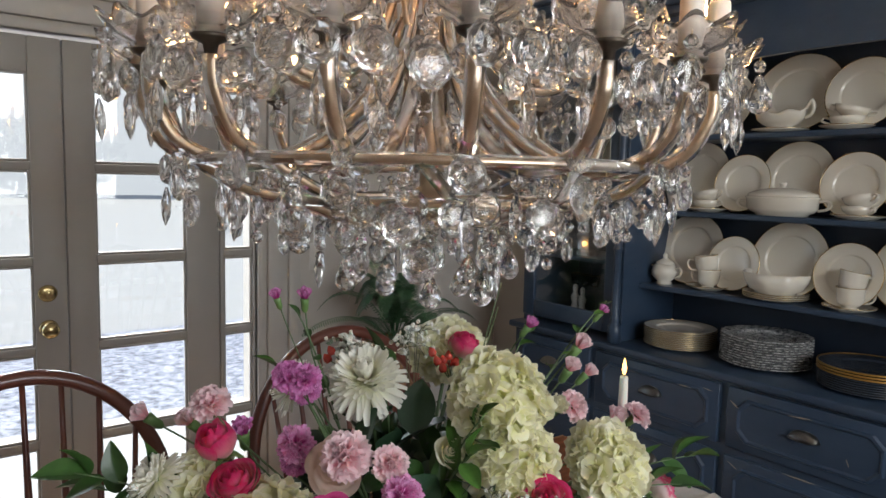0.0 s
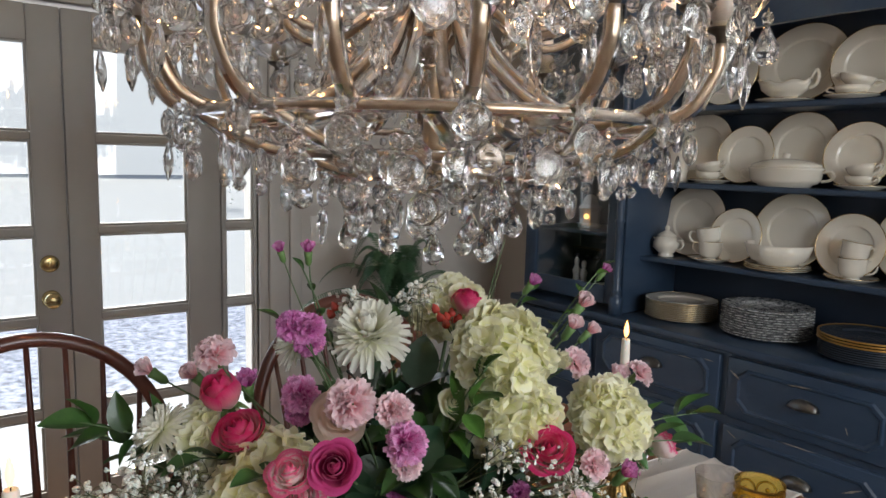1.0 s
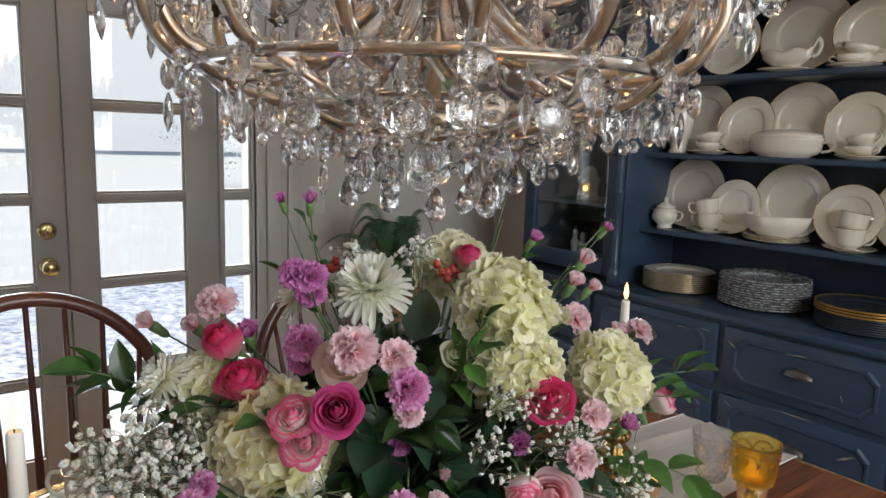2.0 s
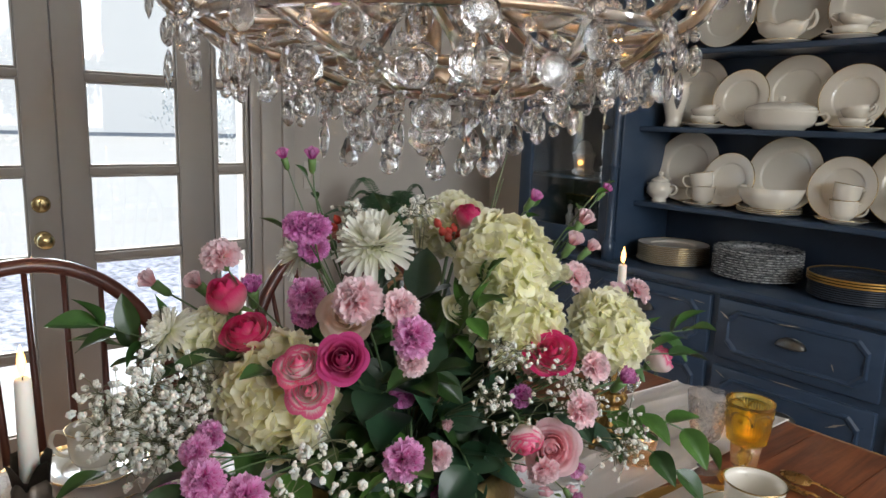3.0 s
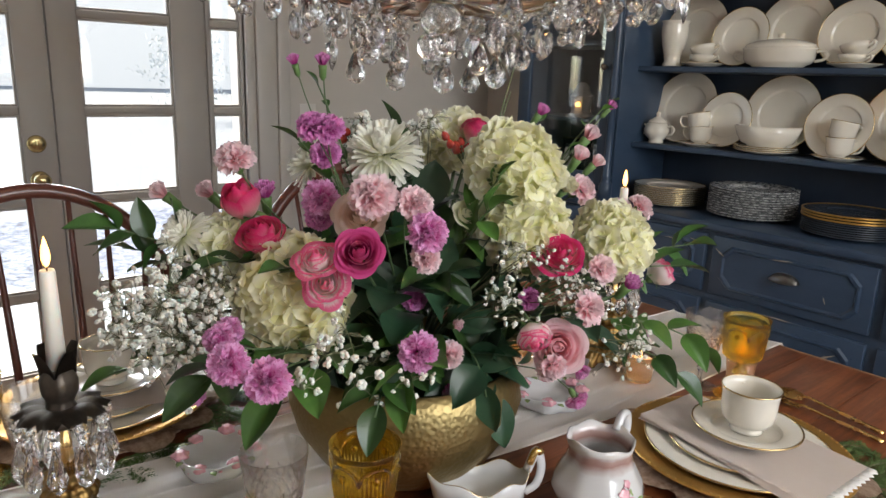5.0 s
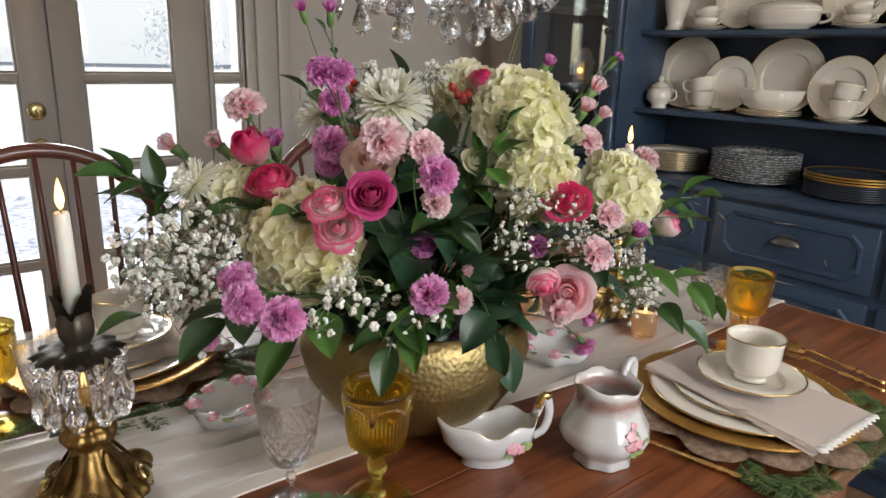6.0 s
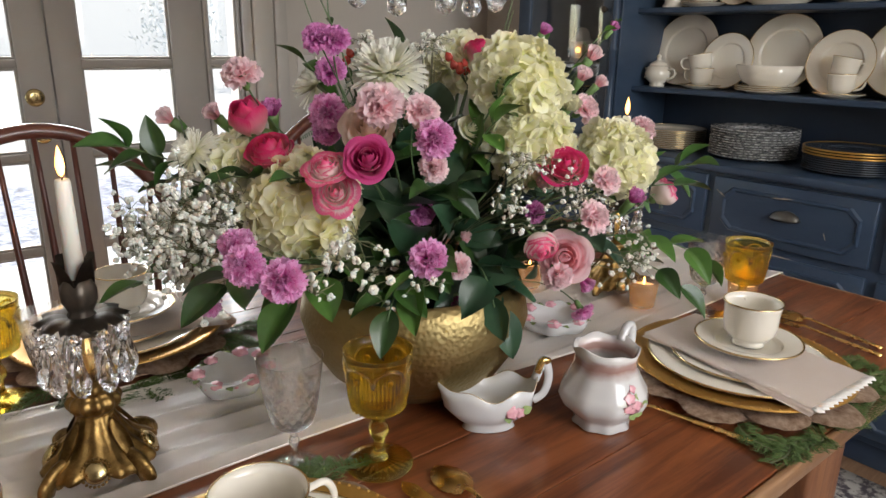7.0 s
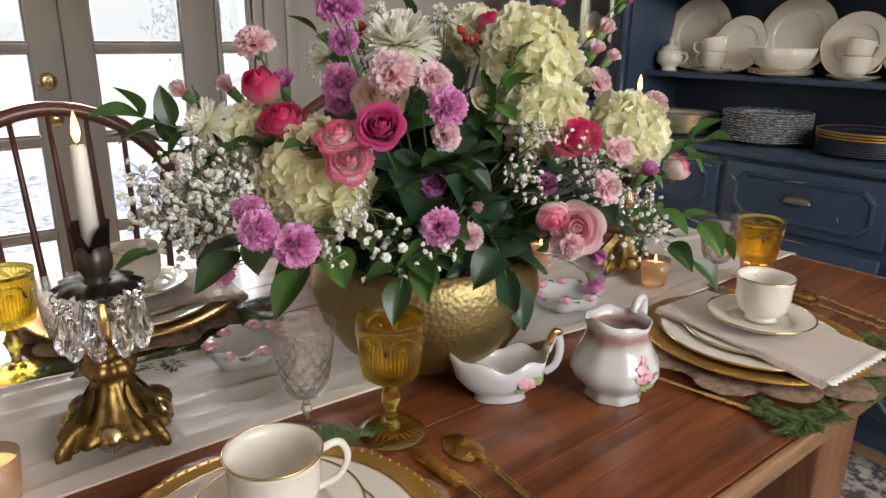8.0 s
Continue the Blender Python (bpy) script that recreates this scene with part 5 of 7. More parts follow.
def crystal_mesh(kind):
    """Faceted crystals: pendant drop, spear, octagon and bead, hanging from their top (z = 0)."""
    if kind == "almond":
        prof, seg = [(0.0015, 0.0), (0.0042, -0.003), (0.0078, -0.011), (0.0122, -0.021), (0.0138, -0.028), (0.0118, -0.035), (0.0066, -0.040), (0.0010, -0.042)], 8
    elif kind == "drop":
        prof, seg = [(0.0015, 0.0), (0.003, -0.004), (0.0048, -0.012), (0.0085, -0.026), (0.0100, -0.035), (0.0085, -0.043), (0.0045, -0.049), (0.0008, -0.051)], 8
    elif kind == "spear":
        prof, seg = [(0.0012, 0.0), (0.0042, -0.008), (0.0068, -0.020), (0.0052, -0.034), (0.0008, -0.046)], 6
    elif kind == "octagon":
        prof, seg = None, 8
    else:
        prof, seg = [(0.0012, 0.0), (0.0048, -0.002), (0.0070, -0.007), (0.0048, -0.012), (0.0012, -0.014)], 8
    bm = bmesh.new()
    if prof:
        add_lathe(bm, prof, seg, lambda a, i, r, z: (r * (1 + (0.06 if (i % 2) else -0.04) * math.cos(seg / 2 * a)), z))
    else:
        R = 0.0165

        def loop(sc, y, rot=0.0):
            return [bm.verts.new((R * sc * math.cos(2 * math.pi * k / 8 + math.pi / 8 + rot), y, -R + R * sc * math.sin(2 * math.pi * k / 8 + math.pi / 8 + rot))) for k in range(8)]
        rr = [loop(0.42, -0.0062), loop(0.74, -0.0046, math.pi / 8), loop(1.0, 0.0), loop(0.74, 0.0046, math.pi / 8), loop(0.42, 0.0062)]
        for a, b in zip(rr, rr[1:]):
            for k in range(8):
                j = (k + 1) % 8
                bm.faces.new((a[k], a[j], b[j]))
                bm.faces.new((a[k], b[j], b[k]))
        bm.faces.new(rr[0])
        bm.faces.new(rr[-1])
    bmesh.ops.recalc_face_normals(bm, faces=bm.faces)
    return link_mesh("crystal_" + kind, bm, CRYSTAL, False)


CR = {k: crystal_mesh(k) for k in ("almond", "drop", "spear", "octagon", "bead")}
WIRE = mat("brass_wire", (0.45, 0.33, 0.15), 0.35, 1.0)
LINK = link_mesh("link", lathe([(0.0022, -0.0006), (0.0032, -0.0006), (0.0032, 0.0006), (0.0022, 0.0006)], 10, closed=True), WIRE)


def squat(bm, cut=0.199, k=0.85):
    """Compress a turned part's height below a level and lower the rest."""
    for v in bm.verts:
        v.co.z = v.co.z * k if v.co.z < cut else v.co.z - cut * (1 - k)
    return bm


def candlestick(at, spin, candle_h):
    th = thing("candlestick", "antique brass candlestick with crystal drops and lit white candle", "candlestick", "candlesticks", at=Matrix.Translation(at) @ Matrix.Rotation(spin, 4, "Z"))
    if "stick" not in MESH:
        def foot_fn(a, i, r, z):
            lobe = abs(math.cos(2 * a)) ** 1.5
            k = (1 - min(1.0, z / 0.075)) ** 1.5
            return r * (1 + 0.28 * (lobe - 0.5) * k + 0.060 * math.cos(16 * a) * (0.25 + k)), z + 0.010 * (1 - lobe) * k * (1 if z < 0.03 else 0.4)
        base = lathe([(0, 0.016), (0.040, 0.014), (0.052, 0.012), (0.060, 0.016), (0.061, 0.022), (0.057, 0.030), (0.047, 0.038), (0.036, 0.050), (0.027, 0.066), (0.0205, 0.082), (0.019, 0.088), (0.0, 0.088)], 96, foot_fn)
        collar = lathe([(0, 0.0882), (0.019, 0.0882), (0.025, 0.094), (0.0285, 0.101), (0.0285, 0.108), (0.025, 0.114), (0.020, 0.1165), (0.023, 0.120), (0.026, 0.125), (0.026, 0.131), (0.021, 0.135), (0, 0.135)], 80, lambda a, i, r, z: (r * (1 + 0.05 * math.cos(12 * a)), z))
        foot = bmesh.new()
        p = []
        for j in range(26):
            t = j / 25
            ang = -0.6 + t * 5.2
            rr = 0.0145 * (1 - 0.72 * t)
            p.append((0.066 - 0.006 + rr * math.cos(ang), 0, 0.0150 + rr * math.sin(ang)))
        add_tube(foot, smooth_path([(0.040, 0, 0.036), (0.056, 0, 0.031), (0.067, 0, 0.022)], 5)[:-1] + [Vector(q) for q in p], [0.0075] * 10 + [0.0065 - 0.0035 * j / 25 for j in range(26)], 10, 1.5)
        medal = bmesh.new()
        bmesh.ops.create_uvsphere(medal, u_segments=20, v_segments=10, radius=0.0125, matrix=Matrix.Diagonal((1, 1, 0.45, 1)))
        border = bmesh.new()
        for k in range(22):
            a = 2 * math.pi * k / 22
            bmesh.ops.create_icosphere(border, subdivisions=1, radius=0.0019, matrix=Matrix.Translation((0.0150 * math.cos(a), 0.0150 * math.sin(a), -0.001)))
        leafv = bmesh.new()
        grid_surface(leafv, 8, 12, lambda u, v: Vector((0.051 * (1 - v) ** 1.1 + 0.0215 * v + 0.0025 + 0.0025 * (1 - u * u), u * 0.0095 * math.sin(math.pi * (0.12 + 0.8 * v)), 0.033 + 0.052 * v)), uv=False)
        bmesh.ops.solidify(leafv, geom=leafv.faces[:], thickness=0.002)
        urn = lathe([(0, 0.1352), (0.014, 0.1354), (0.019, 0.143), (0.0225, 0.156), (0.022, 0.172), (0.0185, 0.187), (0.013, 0.196), (0.010, 0.199), (0, 0.199)], 12)
        cap = lathe([(0, 0.1992), (0.0165, 0.1992), (0.020, 0.203), (0.0185, 0.208), (0.014, 0.211), (0.013, 0.2165), (0, 0.2165)], 32)
        fringe = bmesh.new()
        for k in range(10):
            a = 2 * math.pi * k / 10
            R = Matrix.Rotation(a, 4, "Z")
            grid_surface(fringe, 6, 8, lambda u, v: R @ Vector((0.010 + 0.036 * v + 0.003 * math.cos(u * 4.7) * v, u * (0.0045 + 0.0090 * math.sin(math.pi * v * 0.85)), 0.2205 + 0.004 * math.sin(v * 3.0) - 0.007 * v * v + 0.0035 * (1 - u * u) * v)), uv=False)
        bmesh.ops.solidify(fringe, geom=fringe.faces[:], thickness=0.0022)
        neck = lathe([(0, 0.2168), (0.014, 0.2168), (0.016, 0.221), (0.012, 0.226), (0.015, 0.232), (0.0185, 0.240), (0.0190, 0.252), (0.0150, 0.262), (0.012, 0.264), (0, 0.264)], 24, lambda a, i, r, z: (r * (1 + 0.06 * math.cos(6 * a)), z))
        tul = bmesh.new()
        for k in range(4):
            a = 2 * math.pi * k / 4
            R = Matrix.Rotation(a, 4, "Z")
            grid_surface(tul, 6, 8, lambda u, v: R @ Vector((0.0125 + 0.010 * v ** 1.6, u * 0.0125 * math.cos(min(1.0, v) * 1.15), 0.258 + 0.030 * v)), uv=False)
        bmesh.ops.solidify(tul, geom=tul.faces[:], thickness=0.0018)
        for q in (base, collar, urn, cap, fringe, neck, tul, foot, leafv):
            squat(q)
        MESH["stick"] = [("base", link_mesh("base", base, BRASS)), ("collar", link_mesh("collar", collar, BRASS)), ("glass_urn", link_mesh("glass_urn", urn, CRYSTAL, False)), ("cap", link_mesh("cap", cap, DARKBR)),
                         ("leaf_fringe", link_mesh("leaf_fringe", fringe, DARKBR)), ("neck", link_mesh("neck", neck, DARKBR)), ("tulip_socket", link_mesh("tulip_socket", tul, DARKBR))]
        MESH["stick_foot"] = (link_mesh("foot", foot, BRASS), link_mesh("medallion", medal, BRASS2), link_mesh("bead_border", border, BRASS), link_mesh("acanthus", leafv, BRASS))
    for n_, me in MESH["stick"]:
        part(n_, me, None, th)
    part("core", lathe([(0, 0.114), (0.004, 0.114), (0.004, 0.1690), (0, 0.1690)], 10), GOLD, th)
    f, md, bd, lf = MESH["stick_foot"]
    for k in range(4):
        R = Matrix.Rotation(math.pi / 2 * k, 4, "Z")
        part("foot", f, None, th, m=R)
        R2 = Matrix.Rotation(math.pi / 2 * k + math.pi / 4, 4, "Z")
        m = R2 @ facing((0.0535, 0, 0.0255), (0.78, 0, 0.50))
        q = part("medallion", md, None, th, "polished boss", m=m)
        part("bead_border", bd, None, q)
        part("acanthus", lf, None, th, m=R)
    for k in range(10):
        a = 2 * math.pi * k / 10 + 0.1
        x, y = 0.0425 * math.cos(a), 0.0425 * math.sin(a)
        d = part("bead", CR["bead"], None, th, "clear crystal bead", m=Matrix.Translation((x, y, 0.186)) @ Matrix.Rotation(a, 4, "Z"))
        part("bead", CR["bead"], None, d, m=Matrix.Translation((0, 0, -0.0125)) @ Matrix.Scale(0.8, 4))
        part("crystal_drop", CR["drop"], None, d, "clear crystal drop", m=Matrix.Translation((0, 0, -0.023)) @ Matrix.Rotation(0.7 * k, 4, "Z") @ Matrix.Scale(1.02, 4))
    cz = 0.232
    cn = thing("candle", "lit white taper candle in the candlestick", "candle", "taper candles", at=Matrix.Translation(Vector(at) + Vector((0, 0, cz + 0.0025))))
    part("wax", lathe([(0, 0.0), (0.0098, 0.0), (0.0078, candle_h - 0.003), (0.0066, candle_h), (0.0045, candle_h - 0.0012), (0, candle_h - 0.002)], 28), WAX, cn)
    flame_at(cn, candle_h - 0.002, 1.35)


candlestick((0.520, 1.000, TZ + 0.0105), 0.45, 0.108)
candlestick((1.505, 1.022, TZ + 0.0105), 0.2, 0.119)

# ---- gravy boat, pitcher, rose dishes ----


def floral(parent, rows, at_fn):
    """Small painted flowers lying on a glazed surface."""
    for u, v, s, kind in rows:
        m = at_fn(u, v)
        s = s * 1.45
        bm = bmesh.new()
        if kind == "leaf":
            grid_surface(bm, 4, 6, lambda a, b: Vector((a * s * 0.35 * math.sin(math.pi * b), (b - 0.5) * s, 0.0004)), uv=False)
            part("painted_leaf", bm, GREENPAINT, parent, m=m)
        else:
            add_lathe(bm, [(0.0, 0.0007), (s * 0.2, 0.0008), (s * 0.35, 0.0004), (s * 0.5, 0.0002)], 30, lambda a, i, r, z: (r * (1 + 0.18 * math.cos(5 * a + i)), z))
            part("painted_rose", bm, PINKPAINT, parent, m=m)


gb_at = Matrix.Translation((0.951, 0.799, TZ + 0.0005)) @ Matrix.Rotation(radians(148), 4, "Z")
boat = sauce_boat("gravy_boat", "white porcelain gravy boat with gilded handle and rose sprig", gb_at, WHITEC, True, 0.064, 0.036, 0.058, True)
for j, (dx, dz, s, kd) in enumerate(((0.0, 0.0, 0.012, "r"), (0.010, 0.004, 0.010, "r"), (-0.010, -0.002, 0.010, "r"), (0.019, 0.002, 0.011, "leaf"), (-0.020, 0.001, 0.012, "leaf"), (0.004, -0.009, 0.010, "leaf"))):
    floral(boat, [(0, 0, s, kd)], lambda u, v, dx=dx, dz=dz: Matrix.Translation((-0.024 + dx, 0.0322 - abs(dx - 0.0) * 0.25 + dz * 0.15, 0.036 + dz)) @ Matrix.Rotation(radians(-78), 4, "X") @ Matrix.Rotation(dx * 60, 4, "Z"))

pit = thing("pitcher", "small white porcelain pitcher with mauve collar and painted orchids", "pitcher", at=Matrix.Translation((1.082, 0.714, TZ + 0.0005)) @ Matrix.Rotation(radians(190), 4, "Z") @ Matrix.Diagonal((1.25, 1.25, 1.0, 1)))


def pit_fn(a, i, r, z):
    lip = max(0.0, math.cos(a)) ** 4
    lobes = 0.035 * math.cos(8 * a) if z < 0.012 else 0.018 * math.cos(8 * a) * (1 if z < 0.08 else 0.6)
    k = max(0.0, (z - 0.085) / 0.028)
    return r * (1 + lobes + 0.26 * lip * k), z + (0.010 * lip + 0.0025 * math.cos(6 * a + 1.0)) * min(1, k)


PP = [(0, 0.003), (0.026, 0.003), (0.029, 0.0), (0.031, 0.002), (0.0275, 0.009), (0.032, 0.017), (0.044, 0.031), (0.0480, 0.044), (0.0455, 0.056), (0.0375, 0.074), (0.0330, 0.090), (0.0325, 0.101), (0.0350, 0.112), (0.0335, 0.1122), (0.0295, 0.098), (0.0295, 0.085), (0.040, 0.058), (0.043, 0.045), (0.025, 0.015), (0, 0.012)]
pbm = lathe(PP, 64, pit_fn)
PITM = mat("white_glaze_shading_to_mauve", (0.8, 0.8, 0.8), 0.13, coat=0.4)
pn = PITM.node_tree
ptc = pn.nodes.new("ShaderNodeTexCoord")
psx = pn.nodes.new("ShaderNodeSeparateXYZ")
pnz = pn.nodes.new("ShaderNodeTexNoise")
pnz.inputs["Scale"].default_value = 60
pma = pn.nodes.new("ShaderNodeMath")
pma.operation = "MULTIPLY_ADD"
pma.inputs[1].default_value = 0.012
prp = pn.nodes.new("ShaderNodeValToRGB")
for q, cc in ((0.0, (0.64, 0.64, 0.635)), (0.72, (0.64, 0.63, 0.62)), (0.83, (0.35, 0.21, 0.18)), (0.89, (0.42, 0.28, 0.25)), (0.95, (0.64, 0.62, 0.60))):
    el = prp.color_ramp.elements.new(q) if 0 < q < 0.95 else prp.color_ramp.elements[0 if q == 0 else -1]
    el.position, el.color = q, (*cc, 1)
psc = pn.nodes.new("ShaderNodeMath")
psc.operation = "MULTIPLY"
psc.inputs[1].default_value = 8.4
pn.links.new(ptc.outputs["Object"], psx.inputs["Vector"])
pn.links.new(ptc.outputs["Object"], pnz.inputs["Vector"])
pn.links.new(pnz.outputs["Fac"], pma.inputs[0])
pn.links.new(psx.outputs["Z"], pma.inputs[2])
pn.links.new(pma.outputs["Value"], psc.inputs[0])
pn.links.new(psc.outputs["Value"], prp.inputs["Fac"])
pn.links.new(prp.outputs["Color"], pn.nodes["Principled BSDF"].inputs["Base Color"])
me = link_mesh("body", pbm, PITM)
part("body", me, None, pit)
part("handle", tube(smooth_path([(-0.033, 0, 0.106), (-0.043, 0, 0.122), (-0.053, 0, 0.120), (-0.057, 0, 0.102), (-0.052, 0, 0.080), (-0.040, 0, 0.064)], 6), 0.0048, 10, 1.3), WHITEC, pit)


def on_pitcher(u, v):
    ang = u
    r = 0.0462 - 0.010 * max(0.0, (v - 0.048) / 0.025) ** 1.2 - 0.004 * max(0, (0.044 - v) / 0.02)
    nrm = Vector((math.cos(ang), math.sin(ang), 0.45 if v > 0.05 else 0.0)).normalized()
    return facing(Vector((r * 1.015 * math.cos(ang), r * 1.015 * math.sin(ang), v)) + nrm * 0.0004, nrm, u * 3)


floral(pit, [(1.14, 0.060, 0.010, "r"), (1.30, 0.052, 0.011, "r"), (1.06, 0.048, 0.009, "r"), (1.20, 0.046, 0.008, "r"), (1.46, 0.060, 0.012, "leaf"), (1.54, 0.048, 0.012, "leaf"), (1.32, 0.070, 0.008, "r"), (1.38, 0.038, 0.011, "leaf"), (1.20, 0.036, 0.009, "leaf")], on_pitcher)


def rose_dish(at, spin, label):
    th = thing("trinket_dish", label, "dish", "rose dishes", at=Matrix.Translation(at) @ Matrix.Rotation(spin, 4, "Z"))
    part("body", lathe([(0, 0.001), (0.030, 0.0), (0.042, 0.006), (0.048, 0.018), (0.047, 0.030), (0.0440, 0.0302), (0.040, 0.014), (0.0, 0.007)], 48,
                       lambda a, i, r, z: (r * (1 + 0.07 * math.cos(6 * a)) * (1.0 + 0.25 * abs(math.cos(a))), z * (1 + 0.12 * math.cos(6 * a)))), WHITEC, th)
    for k in range(7):
        a = 0.4 + k * 0.95
        s = 0.0115 if k % 2 else 0.0140
        bm = lathe([(0, -s * 0.35), (s * 0.6, -s * 0.2), (s * 0.85, 0.0), (s * 0.8, s * 0.25), (s * 0.5, s * 0.38), (s * 0.45, s * 0.55), (s * 0.2, s * 0.62), (0, s * 0.55)], 30, lambda an, i, r, z: (r * (1 + 0.13 * math.cos(5 * an + 0.8 * i)), z))
        rr = 0.046 * (1 + 0.25 * abs(math.cos(a)))
        part("china_rose", bm, PINKPAINT, th, "pink porcelain rose", m=Matrix.Translation((rr * math.cos(a) * 0.96, rr * math.sin(a) * 0.96, 0.027)))
        bm = bmesh.new()
        grid_surface(bm, 4, 6, lambda u, v: Vector((u * 0.005 * math.sin(math.pi * v), v * 0.015, 0.002 * math.sin(v * 3))), uv=False)
        bmesh.ops.solidify(bm, geom=bm.faces[:], thickness=0.001)
        part("china_leaf", bm, GREENPAINT, th, m=Matrix.Translation((rr * math.cos(a + 0.28) * 0.98, rr * math.sin(a + 0.28) * 0.98, 0.0265)) @ Matrix.Rotation(a - 0.6, 4, "Z"))
    sr = random.Random(int(at[0] * 100))
    for k in range(30):
        a = sr.uniform(0, 6.28)
        v = sr.uniform(0.3, 0.95)
        rr = (0.040 + 0.0068 * v) * (1 + 0.07 * math.cos(6 * a)) * (1.0 + 0.25 * abs(math.cos(a))) + 0.0012
        bm = lathe([(0.0, 0.0005), (0.002, 0.0004), (0.0032, 0.0)], 8)
        part("painted_flower", bm, PINKPAINT if k % 3 else GREENPAINT, th, m=facing((rr * math.cos(a), rr * math.sin(a), 0.007 + 0.017 * v), (math.cos(a), math.sin(a), -0.25)))


rose_dish((0.722, 1.092, TZ + 0.0115), 0.6, "white porcelain dish with applied pink roses")
rose_dish((1.252, 0.950, TZ + 0.0115), -0.4, "white porcelain dish with applied pink roses")

# ---- chairs ----


def windsor_chair(at, spin=0.0):
    """Bow-back chair; its front faces -y."""
    th = thing("dining_chair", "cherry-stained bow-back spindle chair drawn up to the table", "chair", "chairs at the table", at=Matrix.Translation(at) @ Matrix.Rotation(spin, 4, "Z"))
    sb_ = bmesh.new()
    add_lathe(sb_, [(0, 0.425), (0.20, 0.425), (0.222, 0.432), (0.228, 0.445), (0.222, 0.456), (0.16, 0.452), (0.0, 0.446)], 40, lambda a, i, r, z: (r * (1 + 0.06 * math.cos(4 * a)), z), off=(0, -0.20, 0))
    part("seat", sb_, CHAIRW, th)
    pts = []
    for j in range(33):
        t = -1 + 2 * j / 32
        a = t * math.pi * 0.56
        x = 0.262 * math.sin(a)
        z = 0.765 + 0.300 * math.cos(a)
        pts.append((x, 0.02 + 0.11 * (z - 0.45) / 0.6, z))
    lo = [(-0.205, -0.035, 0.447), (-0.235, 0.0, 0.56)]
    full = smooth_path([lo[0], lo[1]] + [pts[0]], 4)[:-1] + [Vector(p) for p in pts] + smooth_path([pts[-1], (0.235, 0.0, 0.56), (0.205, -0.035, 0.447)], 4)[1:]
    part("bow", tube(full, 0.0125, 10, 1.25), CHAIRW, th)
    for k in range(7):
        u = -0.9 + 1.8 * k / 6
        xb, xt = 0.16 * u, 0.225 * u
        zt = 0.765 + 0.300 * math.sqrt(max(0.0, 1 - (xt / 0.262) ** 2)) - 0.004
        p = smooth_path([(xb, -0.03, 0.448), ((xb + xt) / 2, 0.03, 0.62), (xt, 0.02 + 0.11 * (zt - 0.45) / 0.6, zt)], 5)
        part("spindle", tube(p, [0.0055 + 0.0030 * math.sin(math.pi * min(1, i / 9)) for i in range(len(p))], 8), CHAIRW, th)
    for sx in (-1, 1):
        for sy in (-1, 1):
            p = [(sx * 0.14, -0.20 + sy * 0.13, 0.43), (sx * 0.17, -0.20 + sy * 0.17, 0.25), (sx * 0.20, -0.20 + sy * 0.20, 0.0115)]
            part("leg", tube(smooth_path(p, 6), [0.014, 0.016, 0.018, 0.020, 0.018, 0.014, 0.018, 0.019, 0.017, 0.014, 0.012, 0.011, 0.010], 10), CHAIRW, th)
    for sx in (-1, 1):
        part("stretcher", tube([(sx * 0.172, -0.375, 0.24), (sx * 0.172, -0.20, 0.24), (sx * 0.172, -0.025, 0.24)], [0.008, 0.012, 0.008], 8), CHAIRW, th)
    part("stretcher", tube([(-0.172, -0.20, 0.24), (0, -0.20, 0.24), (0.172, -0.20, 0.24)], [0.008, 0.012, 0.008], 8), CHAIRW, th)
    return th


ch = windsor_chair((0.618, 1.640, 0.0))
copy_thing(ch, Matrix.Translation((1.350, 1.690, 0.0)))

# ---- fern in a basket on a stand ----
stand = thing("plant_stand", "dark turned wooden plant stand in the corner", "plant stand", at=(2.03, 2.58, 0.0))
part("top", lathe([(0, 0.60), (0.15, 0.60), (0.155, 0.61), (0.15, 0.62), (0, 0.62)], 36), CHAIRW, stand)
part("column", lathe([(0, 0.10), (0.03, 0.10), (0.035, 0.2), (0.02, 0.3), (0.03, 0.45), (0.02, 0.55), (0.05, 0.5995), (0, 0.5995)], 24), CHAIRW, stand)
for k in range(3):
    a = 2 * math.pi * k / 3 + 0.5
    part("leg", tube(smooth_path([(0.02 * math.cos(a), 0.02 * math.sin(a), 0.16), (0.10 * math.cos(a), 0.10 * math.sin(a), 0.10), (0.18 * math.cos(a), 0.18 * math.sin(a), 0.012)], 5), 0.014, 8), CHAIRW, stand)
bk = thing("basket", "round brown wicker basket holding a fern", "basket", at=(2.03, 2.58, 0.6205))
for k in range(12):
    z = 0.008 + 0.016 * k
    rr = 0.095 + 0.025 * (k / 11)
    bm = bmesh.new()
    pts = [((rr + 0.004 * math.sin(12 * a + math.pi * (k % 2))) * math.cos(a), (rr + 0.004 * math.sin(12 * a + math.pi * (k % 2))) * math.sin(a), z) for a in [2 * math.pi * j / 72 for j in range(73)]]
    add_tube(bm, pts, 0.0085, 6)
    part("wicker_coil", bm, WICKER, bk)
part("soil", lathe([(0, 0.0), (0.088, 0.0), (0.105, 0.165), (0, 0.17)], 30), mat("potting_soil", (0.03, 0.022, 0.016), 0.95, col2=(0.05, 0.04, 0.03), scale=60, bump=1.0), bk)
fern = thing("fern", "dark green fern with arching fronds in a basket", "fern", at=(2.03, 2.58, 0.79))
frng = random.Random(9)
